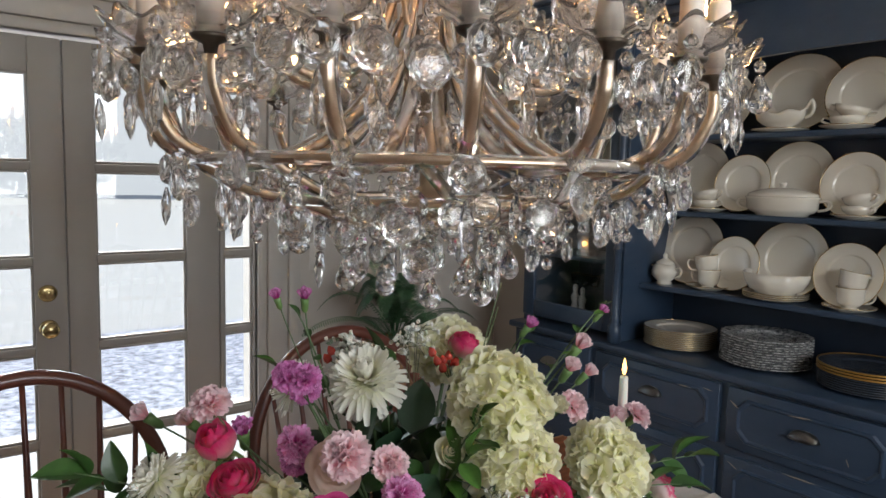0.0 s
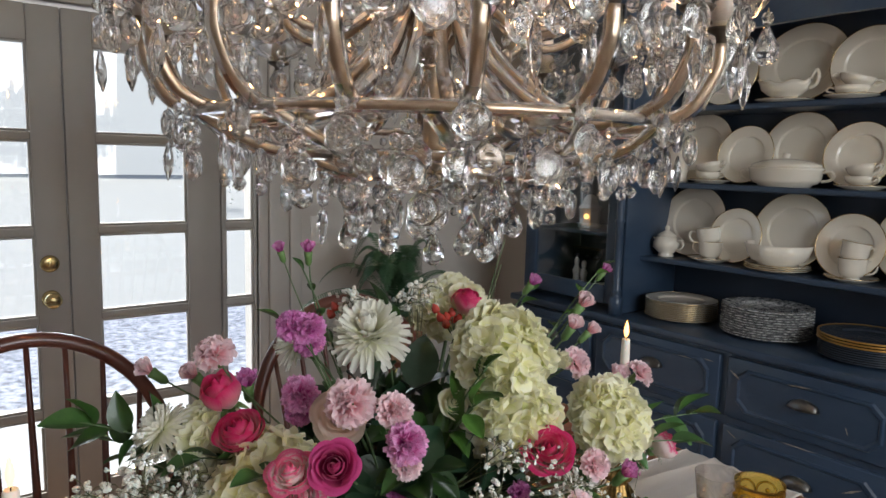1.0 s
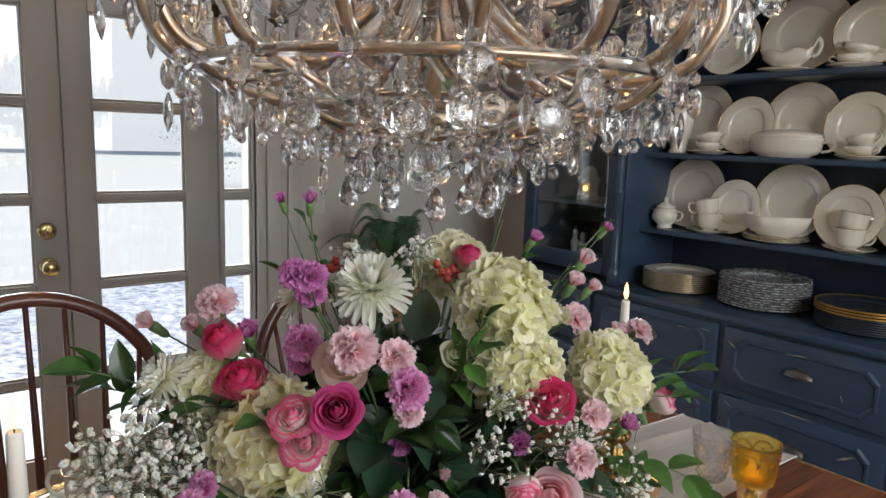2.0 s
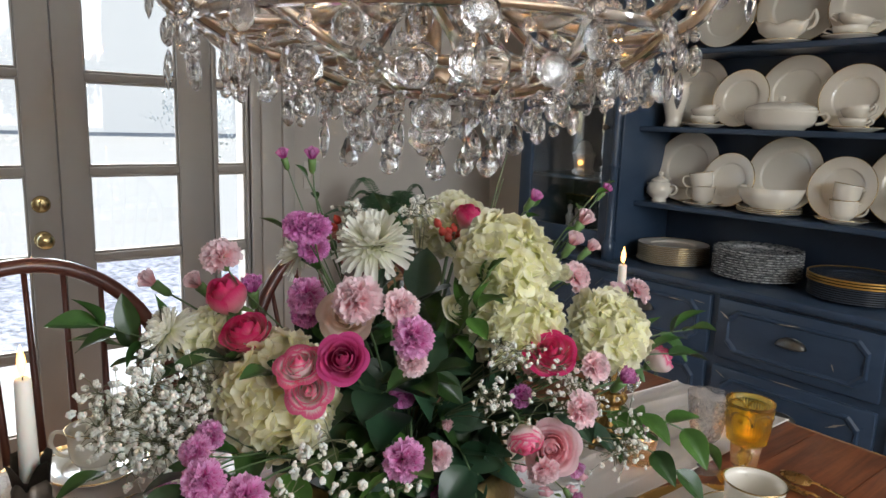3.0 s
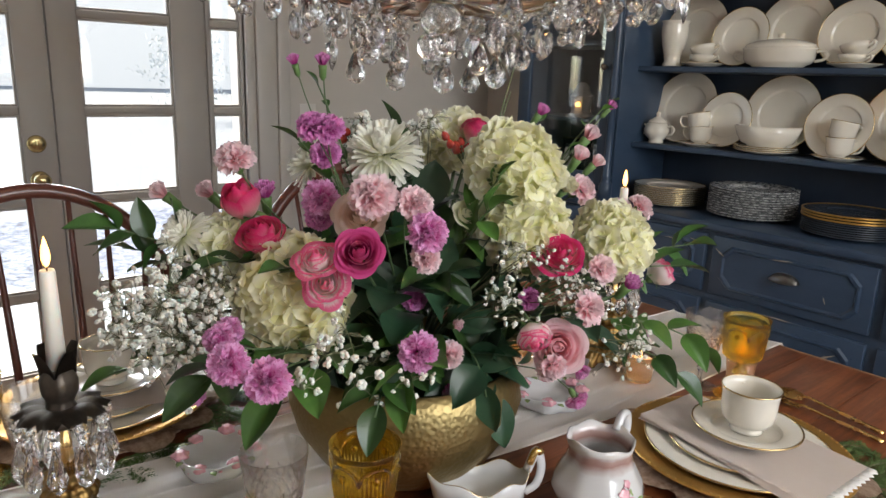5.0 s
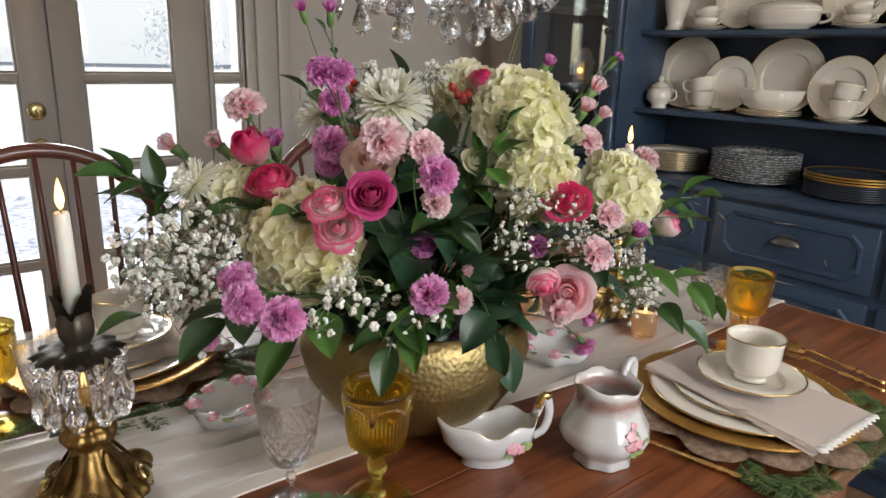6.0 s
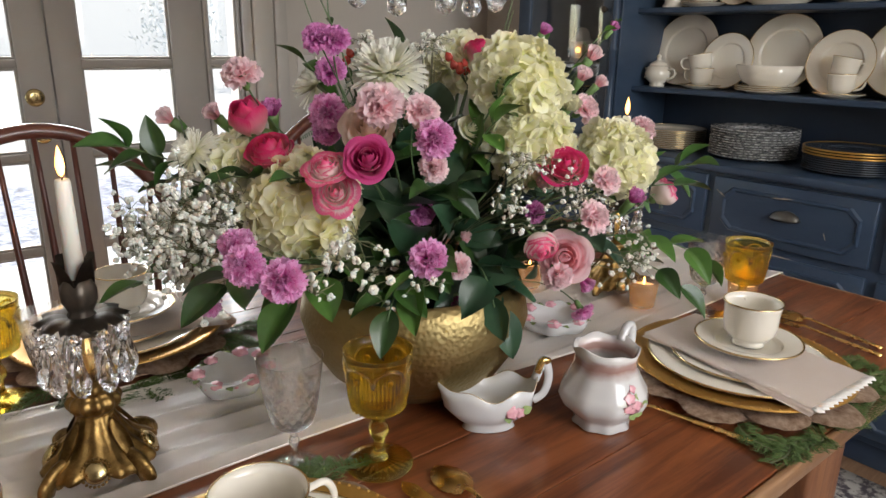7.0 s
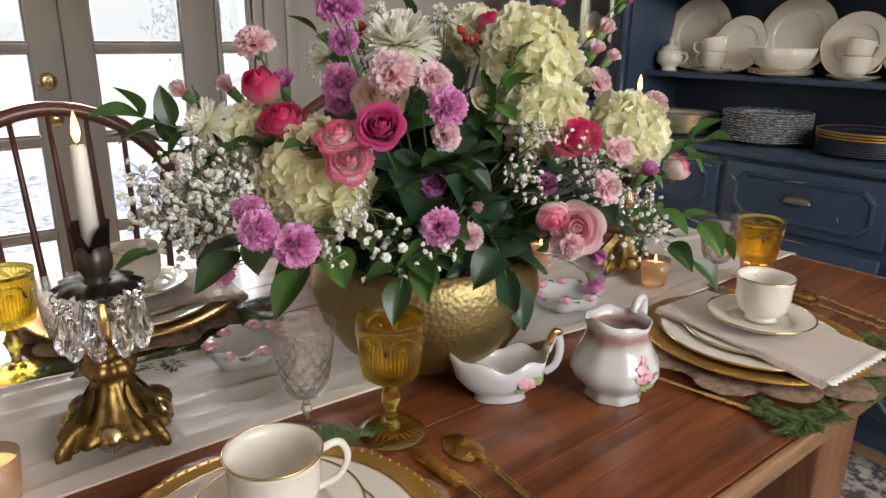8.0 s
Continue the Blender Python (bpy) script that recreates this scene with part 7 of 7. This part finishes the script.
rose((0.784, 0.828, 1.124), (-0.50, -0.70, 0.48), 0.050, MAGROSE, "open magenta rose in the bouquet", 8, 1.0)
rose((0.754, 0.866, 1.112), (-0.45, -0.30, 0.85), 0.050, BICOLOR, "pink and white two-tone rose opening", 8, 1.15)
rose((0.760, 0.858, 1.084), (-0.62, -0.62, 0.45), 0.044, BICOLOR, "pink-edged white rose with a rolled lower petal", 7, 1.5)
rose((0.745, 0.990, 1.118), (-0.40, -0.28, 0.86), 0.068, HOTPINK, "hot pink rose with paler outer petals", 8, 0.6)
rose((0.738, 1.030, 1.156), (-0.50, -0.30, 0.82), 0.084, HOTPINK, "hot pink rosebud among carnations", 5, 0.35)
rose((1.040, 0.773, 1.100), (-0.45, -0.42, 0.78), 0.060, HOTPINK, "hot pink rose with swirled centre", 8, 0.9)
rose((1.095, 0.995, 1.236), (0.1, -0.35, 0.95), 0.066, HOTPINK, "deep pink rosebud at the top of the bouquet", 6, 0.3)
rose((1.030, 0.752, 0.985), (-0.58, -0.66, 0.26), 0.064, PALEROSE, "pale pink open rose at the rim of the bowl", 8, 1.0)
rose((0.985, 0.752, 1.005), (-0.35, -0.70, -0.50), 0.056, BICOLOR, "drooping red and white rosebud", 7, 0.4)
rose((1.335, 0.812, 1.026), (0.60, -0.45, 0.60), 0.066, BICOLOR, "pink-tipped white rosebud at the side", 6, 0.4)
rose((0.826, 0.892, 1.150), (-0.62, -0.60, 0.50), 0.060, PEACH, "peach rose half hidden behind a carnation", 8, 1.2)
rose((0.975, 0.872, 1.140), (-0.2, -0.75, 0.6), 0.040, CREAMROSE, "small cream rosebud among the leaves", 7, 0.8)
rose((0.662, 1.045, 1.035), (-0.85, -0.1, 0.35), 0.045, PEACH, "peach and red rosebud behind gypsophila", 7, 0.7)

PK, OR, PU = "pale pink frilled carnation in the bouquet", "orchid-pink striped frilled carnation", "deep purple-pink carnation in the bouquet"
for p, d, s, mt, lb, fl in (
        ((0.806, 0.840, 1.186), (-0.55, -0.62, 0.55), 0.060, PINKCARN, PK, 1.0),
        ((0.850, 0.812, 1.176), (-0.25, -0.85, 0.40), 0.044, PINKCARN, PK, 1.0),
        ((0.847, 0.787, 1.146), (-0.40, -0.85, 0.25), 0.050, MAGCARN, OR, 1.0),
        ((0.866, 0.812, 1.107), (-0.35, -0.85, 0.10), 0.038, PINKCARN, PK, 1.0),
        ((0.794, 0.935, 1.165), (-0.60, -0.70, 0.25), 0.050, MAGCARN, OR, 1.0),
        ((0.800, 0.945, 1.138), (-0.60, -0.70, 0.0), 0.040, PURPCARN, PU, 1.0),
        ((0.782, 0.930, 1.253), (-0.60, -0.55, 0.55), 0.040, PURPCARN, PU, 1.0),
        ((0.800, 0.915, 1.252), (-0.30, -0.70, 0.55), 0.040, PURPCARN, PU, 1.0),
        ((0.835, 0.985, 1.213), (-0.45, -0.75, 0.40), 0.044, PURPCARN, PU, 1.0),
        ((0.722, 1.010, 1.216), (-0.45, -0.35, 0.80), 0.052, PINKCARN, PK, 1.0),
        ((0.700, 1.230, 1.140), (-0.75, 0.10, 0.65), 0.038, PINKCARN, "pale pink carnation opening from its bud", 0.5),
        ((0.735, 1.140, 1.152), (-0.70, 0.0, 0.75), 0.036, PINKCARN, "pale pink carnation opening from its bud", 0.5),
        ((0.775, 1.035, 1.165), (-0.2, -0.3, 0.9), 0.036, PURPCARN, "purple carnation bud opening", 0.5),
        ((0.820, 1.041, 1.325), (-0.35, -0.1, 0.9), 0.022, PURPCARN, "small purple carnation bud on a tall stem", 0.5),
        ((0.850, 1.019, 1.327), (-0.15, -0.25, 0.95), 0.026, PURPCARN, "small purple carnation bud on a tall stem", 0.5),
        ((0.633, 0.825, 1.034), (-0.55, -0.72, 0.40), 0.046, MAGCARN, OR, 1.0),
        ((0.662, 0.797, 1.018), (-0.45, -0.80, 0.25), 0.050, MAGCARN, OR, 1.0),
        ((0.640, 0.868, 1.048), (-0.60, -0.45, 0.65), 0.036, MAGCARN, OR, 1.0),
        ((0.838, 0.783, 1.010), (-0.35, -0.85, 0.20), 0.050, MAGCARN, OR, 1.0),
        ((0.680, 0.940, 1.022), (-0.6, -0.6, 0.4), 0.038, MAGCARN, OR, 1.0),
        ((0.640, 0.965, 0.945), (-0.8, -0.45, -0.1), 0.040, MAGCARN, OR, 1.0),
        ((0.928, 0.838, 0.917), (-0.2, -0.75, -0.5), 0.032, MAGCARN, "small lilac carnation hanging over the bowl", 0.5),
        ((0.915, 0.822, 0.975), (-0.3, -0.85, 0.1), 0.040, PINKCARN, PK, 1.0),
        ((0.93, 0.830, 1.012), (-0.1, -0.8, 0.35), 0.022, PINKCARN, PK, 0.5),
        ((0.905, 0.885, 1.035), (-0.3, -0.8, 0.2), 0.040, PURPCARN, PU, 1.0),
        ((1.050, 0.715, 1.045), (0.1, -0.85, 0.35), 0.050, PINKCARN, PK, 1.0),
        ((1.090, 0.735, 1.085), (0.0, -0.80, 0.5), 0.044, PINKCARN, PK, 1.0),
        ((1.005, 0.735, 0.962), (-0.3, -0.7, -0.35), 0.044, PINKCARN, PK, 1.0),
        ((1.172, 0.752, 1.049), (0.05, -0.6, 0.75), 0.034, PURPCARN, "purple carnation bud opening", 0.5),
        ((1.345, 0.862, 1.125), (0.45, -0.45, 0.65), 0.052, PINKCARN, PK, 1.0),
        ((1.315, 0.885, 1.120), (0.0, -0.5, 0.75), 0.040, PINKCARN, PK, 0.5),
        ((1.178, 0.942, 1.268), (0.2, -0.5, 0.75), 0.028, PURPCARN, "small purple carnation bud on a tall stem", 0.5),
        ((1.325, 0.930, 1.275), (0.45, -0.35, 0.75), 0.024, PURPCARN, "small purple carnation bud on a tall stem", 0.5),
        ((1.234, 0.909, 1.205), (0.1, -0.5, 0.8), 0.036, PINKCARN, PK, 0.5),
        ((1.268, 0.902, 1.192), (0.45, -0.45, 0.7), 0.030, PINKCARN, PK, 0.5),
        ((1.262, 0.914, 1.235), (0.35, -0.45, 0.8), 0.038, PINKCARN, PK, 0.5),
        ((1.025, 0.793, 1.077), (-0.1, -0.85, 0.3), 0.026, PINKCARN, PK, 0.5),
        ((1.205, 0.868, 1.160), (0.15, -0.75, 0.5), 0.052, PINKCARN, PK, 1.0),
        ((1.165, 0.872, 1.165), (-0.2, -0.75, 0.6), 0.040, CREAMROSE, "cream frilled carnation behind the hydrangea", 0.5),
        ((1.080, 0.752, 0.892), (0.15, -0.6, -0.75), 0.036, MAGCARN, "lilac carnation hanging towards the table", 1.0),
        ((1.105, 0.770, 0.925), (0.25, -0.6, -0.55), 0.034, MAGCARN, "lilac carnation hanging towards the table", 0.5),
        ((1.030, 0.800, 1.035), (0.0, -0.8, 0.2), 0.034, PURPCARN, PU, 1.0),
        ((1.215, 0.755, 0.960), (0.4, -0.6, 0.1), 0.034, MAGCARN, OR, 0.5)):
    carnation(p, d, s, mt, lb, fl)


def gypsophila(at, spread, n, seed, size=0.0042, aim=None):
    """Cloud of tiny white blooms on branching thread-like stems."""
    rg = random.Random(seed)
    th = thing("gypsophila", "cloud of tiny white gypsophila blooms on fine stems", "gypsophila", "gypsophila sprigs", at=at)
    st, bl = bmesh.new(), bmesh.new()
    root = (HUB + (Vector(at) - HUB) * 0.25 + Vector((0, 0, -0.01))) - Vector(at)
    hubs = [Vector((rg.gauss(0, 1) * spread[0] * 0.45, rg.gauss(0, 1) * spread[1] * 0.45, rg.gauss(0, 1) * spread[2] * 0.45)) for _ in range(max(3, n // 9))]
    for h in hubs:
        add_tube(st, bez(root, root * 0.6 + Vector((0, 0, 0.03)), h * 0.6 + root * 0.2, h, 8), 0.0006, 4)
    for k in range(n):
        h = hubs[k % len(hubs)]
        p = h + Vector((rg.gauss(0, 1) * spread[0] * 0.40, rg.gauss(0, 1) * spread[1] * 0.40, rg.gauss(0, 1) * spread[2] * 0.40))
        add_tube(st, [h, (h + p) / 2 + Vector((0, 0, 0.004)), p], 0.00045, 4)
        s = size * rg.uniform(0.55, 1.25)
        rot = Euler((rg.uniform(0, 6), rg.uniform(0, 6), rg.uniform(0, 6))).to_matrix()
        for q in range(6):
            a = 2 * math.pi * q / 6
            o = rot @ Vector((math.cos(a) * s * 0.55, math.sin(a) * s * 0.55, rg.uniform(-0.3, 0.5) * s))
            mm = Matrix.Translation(p + o) @ rot.to_4x4() @ Matrix.Diagonal((1, 1, 0.75, 1))
            bmesh.ops.create_icosphere(bl, subdivisions=1, radius=s * 0.62, matrix=mm)
    part("stem", st, TWIG, th)["kind"] = "stuff"
    b = part("blossom", bl, GYPSO, th)
    b["kind"] = "stuff"


gypsophila((0.645, 1.030, 1.040), (0.040, 0.045, 0.042), 170, 1, 0.0046)
gypsophila((0.655, 1.000, 1.012), (0.045, 0.045, 0.040), 160, 2, 0.0046)
gypsophila((0.690, 0.995, 1.060), (0.030, 0.035, 0.030), 90, 3, 0.0038)
gypsophila((0.605, 1.060, 1.015), (0.030, 0.040, 0.040), 100, 4, 0.0046)
gypsophila((0.760, 0.840, 1.010), (0.040, 0.035, 0.030), 34, 5, 0.0048)
gypsophila((0.812, 0.820, 0.985), (0.045, 0.035, 0.022), 26, 6, 0.0046)
gypsophila((0.950, 0.765, 1.060), (0.025, 0.025, 0.030), 60, 7, 0.0028)
gypsophila((0.975, 0.770, 1.105), (0.030, 0.025, 0.015), 50, 8, 0.0028)
gypsophila((1.060, 0.760, 1.065), (0.040, 0.025, 0.030), 70, 9, 0.0030)
gypsophila((1.150, 0.730, 0.975), (0.050, 0.035, 0.035), 70, 10, 0.0030)
gypsophila((0.945, 1.044, 1.238), (0.030, 0.030, 0.016), 50, 11, 0.0040)
gypsophila((1.038, 1.036, 1.238), (0.030, 0.030, 0.016), 60, 12, 0.0040)
gypsophila((1.12, 0.77, 1.02), (0.04, 0.03, 0.03), 50, 13, 0.0030)

# hypericum berries
for i, (p, n) in enumerate((((1.062, 0.985, 1.205), 8), ((0.945, 1.06, 1.215), 7))):
    th = thing("berry_sprig", "sprig of coral red hypericum berries", "berries", "berry sprigs", at=p)
    rg = random.Random(i)
    st = bmesh.new()
    root = (HUB + (Vector(p) - HUB) * 0.3) - Vector(p)
    add_tube(st, [root, Vector((0, 0, -0.03)), Vector((0, 0, 0))], 0.001, 5)
    for k in range(n):
        o = Vector((rg.uniform(-0.03, 0.03), rg.uniform(-0.03, 0.03), rg.uniform(-0.012, 0.018)))
        add_tube(st, [Vector((0, 0, -0.02)), o], 0.0008, 5)
        part("berry", lathe([(0, -0.005), (0.0045, -0.004), (0.0062, 0.0), (0.005, 0.005), (0.001, 0.0095), (0, 0.010)], 12), BERRY, th, m=facing(o, (o.x * 20, o.y * 20, 1)))
    part("stem", st, STEM, th)


def leaf_mesh(L, W, fold, droop, seed):
    rg = random.Random(seed)
    ph = rg.uniform(0, 6)
    bm = bmesh.new()
    grid_surface(bm, 6, 12, lambda u, v: Vector((L * v, u * W * max(0.0, math.sin(math.pi * (0.03 + 0.97 * v ** 0.85))) ** 0.85, fold * abs(u) * W * math.sin(math.pi * v) - droop * L * v * v + 0.03 * L * math.sin(5 * v + ph) * u)))
    return bm


LEAVES = {k: [link_mesh("leaf", leaf_mesh(L, W, f, d, i + 3), m_) for i, (L, W, f, d) in enumerate(((0.066, 0.0190, 0.5, 0.18), (0.058, 0.0180, 0.7, 0.32), (0.072, 0.0200, 0.4, 0.05)))] for k, m_ in (("leaf", LEAF), ("fresh", LEAFL))}
LEAVES["dark"] = [link_mesh("leaf", leaf_mesh(L, W, f, d, i + 9), LEAFD) for i, (L, W, f, d) in enumerate(((0.080, 0.024, 0.3, 0.15), (0.070, 0.026, 0.45, 0.3), (0.085, 0.028, 0.25, 0.05)))]


def sprig(start, end, n, kind, label, size=1.0, seed=0, sag=0.0, name="ruscus_sprig", fan=False):
    """Leafy stem from the bowl to its tip with leaves set along its outer part."""
    rg = random.Random(seed)
    th = thing(name, label, "leaf sprig", "leaf sprigs", at=end)
    s, e = Vector(start) - Vector(end), Vector((0, 0, 0))
    path = bez(s, s * 0.6 + Vector((0, 0, 0.05)), s * 0.25 + Vector((0, 0, 0.03 + sag)), e, 14)
    part("stem", tube(path, [0.0018 - 0.0008 * i / 14 for i in range(15)], 6), STEM, th)
    for k in range(n):
        t = 1.0 - 0.60 * (k / max(1, n - 1))
        i = min(13, int(t * 14))
        p = path[i]
        tg = (path[i + 1] - path[i]).normalized()
        side = tg.cross(Vector((0, 0, 1)))
        side = side.normalized() if side.length > 0.1 else Vector((1, 0, 0))
        if fan:
            side = (Vector((0.1, -0.1, 1)) - tg * tg.z).normalized()
        sg = 0 if k == 0 else (1 if k % 2 else -1)
        d = (tg * (1.0 if k == 0 else 0.65) + side * sg * rg.uniform(0.6, 0.95) + Vector((0, 0, rg.uniform(-0.25, 0.35)))).normalized()
        x = d
        z = (Vector((0, 0, 1)) - x * x.z + Vector((rg.uniform(-.5, .5), rg.uniform(-.5, .5), 0))).normalized()
        y = z.cross(x).normalized()
        z = x.cross(y)
        m = Matrix(((x.x, y.x, z.x, p.x), (x.y, y.y, z.y, p.y), (x.z, y.z, z.z, p.z), (0, 0, 0, 1))) @ Matrix.Scale(size * rg.uniform(0.8, 1.1), 4)
        part("leaf", LEAVES[kind][k % 3], None, th, m=m)


RL = "glossy green leafy sprig reaching out of the bouquet"
H0 = (0.95, 0.96, 0.92)
for i, (e, n, kd, sz, sag, st_) in enumerate((
        ((0.600, 1.105, 1.120), 11, "leaf", 0.85, 0.0, (0.86, 1.0, 0.93)), ((0.625, 1.13, 1.085), 6, "leaf", 0.85, 0.0, (0.86, 1.0, 0.93)),
        ((0.640, 0.915, 0.975), 7, "leaf", 1.05, 0.02, (0.88, 0.95, 0.93)), ((0.700, 0.865, 0.960), 6, "fresh", 1.1, 0.02, (0.90, 0.93, 0.93)),
        ((0.785, 0.795, 0.945), 7, "leaf", 0.95, 0.03, (0.93, 0.90, 0.93)), ((0.825, 0.795, 0.975), 6, "fresh", 1.0, 0.02, (0.94, 0.90, 0.93)),
        ((0.985, 0.815, 0.890), 5, "dark", 0.95, 0.04, (0.99, 0.92, 0.93)), ((0.955, 0.800, 0.920), 4, "dark", 0.9, 0.03, (0.98, 0.92, 0.93)),
        ((1.275, 0.690, 0.945), 7, "fresh", 0.95, 0.03, (1.08, 0.92, 0.93)), ((1.235, 0.690, 0.905), 5, "leaf", 0.9, 0.03, (1.08, 0.92, 0.93)),
        ((1.395, 0.800, 1.062), 7, "leaf", 0.95, 0.0, (1.10, 0.94, 0.93)), ((1.33, 0.78, 1.04), 5, "leaf", 0.9, 0.0, (1.10, 0.94, 0.93)),
        ((0.970, 0.818, 1.158), 6, "fresh", 0.72, 0.0, (0.97, 0.93, 0.97)), ((0.990, 0.832, 1.190), 6, "fresh", 0.70, 0.0, (0.97, 0.93, 0.97)),
        ((0.860, 0.870, 1.050), 6, "dark", 1.0, 0.0, (0.94, 0.95, 0.95)), ((0.900, 0.840, 1.070), 6, "leaf", 1.0, 0.0, (0.95, 0.94, 0.95)),
        ((0.700, 1.010, 1.085), 5, "leaf", 0.9, 0.0, (0.88, 0.99, 0.95)), ((0.830, 1.060, 1.225), 4, "fresh", 0.7, 0.0, (0.93, 1.0, 1.0)),
        ((0.950, 1.0, 1.235), 4, "leaf", 0.8, 0.0, (0.97, 0.98, 1.0)), ((1.19, 0.96, 1.255), 5, "leaf", 0.45, 0.0, (1.06, 0.95, 1.0)),
        ((1.335, 0.935, 1.285), 6, "fresh", 0.42, 0.0, (1.08, 0.95, 1.0)), ((0.845, 1.03, 1.30), 5, "leaf", 0.35, 0.0, (0.93, 1.0, 1.0)),
        ((0.58, 1.02, 0.965), 5, "fresh", 0.85, 0.0, (0.88, 1.0, 0.93)), ((0.735, 0.905, 1.095), 4, "leaf", 0.8, 0.0, (0.9, 0.95, 0.95)),
        ((1.11, 0.76, 0.99), 5, "dark", 0.85, 0.0, (1.03, 0.92, 0.95)), ((1.19, 0.80, 1.04), 4, "leaf", 0.8, 0.0, (1.05, 0.93, 0.95)))):
    sprig(st_, e, n, kd, RL if kd != "dark" else "sprig of broad dark green leaves", sz, 70 + i, sag, fan=i < 2 or i in (10, 11, 12, 13))
# bare twigs at the top
for i, (e, s_) in enumerate((((1.135, 0.965, 1.325), (1.04, 0.97, 0.98)), ((1.125, 0.960, 1.29), (1.04, 0.97, 0.98)))):
    th = thing("twig", "thin bare green stem rising from the bouquet", "stem", "bare stems", at=e)
    s = Vector(s_) - Vector(e)
    part("stem", tube(bez(s, s * 0.6, s * 0.3 + Vector((-0.01, 0, 0)), (0, 0, 0), 8), [0.0016 - 0.0009 * k / 8 for k in range(9)], 6), STEM, th)

# dark leaves filling the body of the bouquet
fill = thing("foliage", "mass of dark green leaves between the flowers", "foliage", at=HUB)
rg = random.Random(77)
cnt = 0
while cnt < 280:
    d = Vector((rg.gauss(0, 1), rg.gauss(0, 1), rg.gauss(0, 1))).normalized()
    if d.z < -0.35:
        continue
    k = rg.uniform(0.45, 0.86)
    p = Vector((d.x * 0.235 * k, d.y * 0.215 * k, 0.045 + d.z * (0.22 if d.z > 0 else 0.11) * k))
    x = (d + Vector((rg.uniform(-.7, .7), rg.uniform(-.7, .7), rg.uniform(-.8, .4)))).normalized()
    z = (d - x * d.dot(x))
    if z.length < 0.1:
        continue
    z.normalize()
    y = z.cross(x)
    m = Matrix(((x.x, y.x, z.x, p.x), (x.y, y.y, z.y, p.y), (x.z, y.z, z.z, p.z), (0, 0, 0, 1))) @ Matrix.Translation((-0.03, 0, 0)) @ Matrix.Scale(rg.uniform(0.7, 1.1), 4)
    part("leaf", LEAVES["dark" if cnt % 3 else "leaf"][cnt % 3], None, fill, m=m)
    cnt += 1
bm = bmesh.new()
for k in range(26):
    a = 2 * math.pi * k / 26
    add_tube(bm, bez((0.02 * math.cos(a), 0.02 * math.sin(a), -0.02), (0.03 * math.cos(a), 0.03 * math.sin(a), 0.05), (0.10 * math.cos(a), 0.10 * math.sin(a), 0.09), (0.15 * math.cos(a), 0.15 * math.sin(a), 0.08 + 0.06 * math.sin(3 * a)), 6), 0.0016, 5)
part("stem", bm, STEM, fill)["kind"] = "stuff"
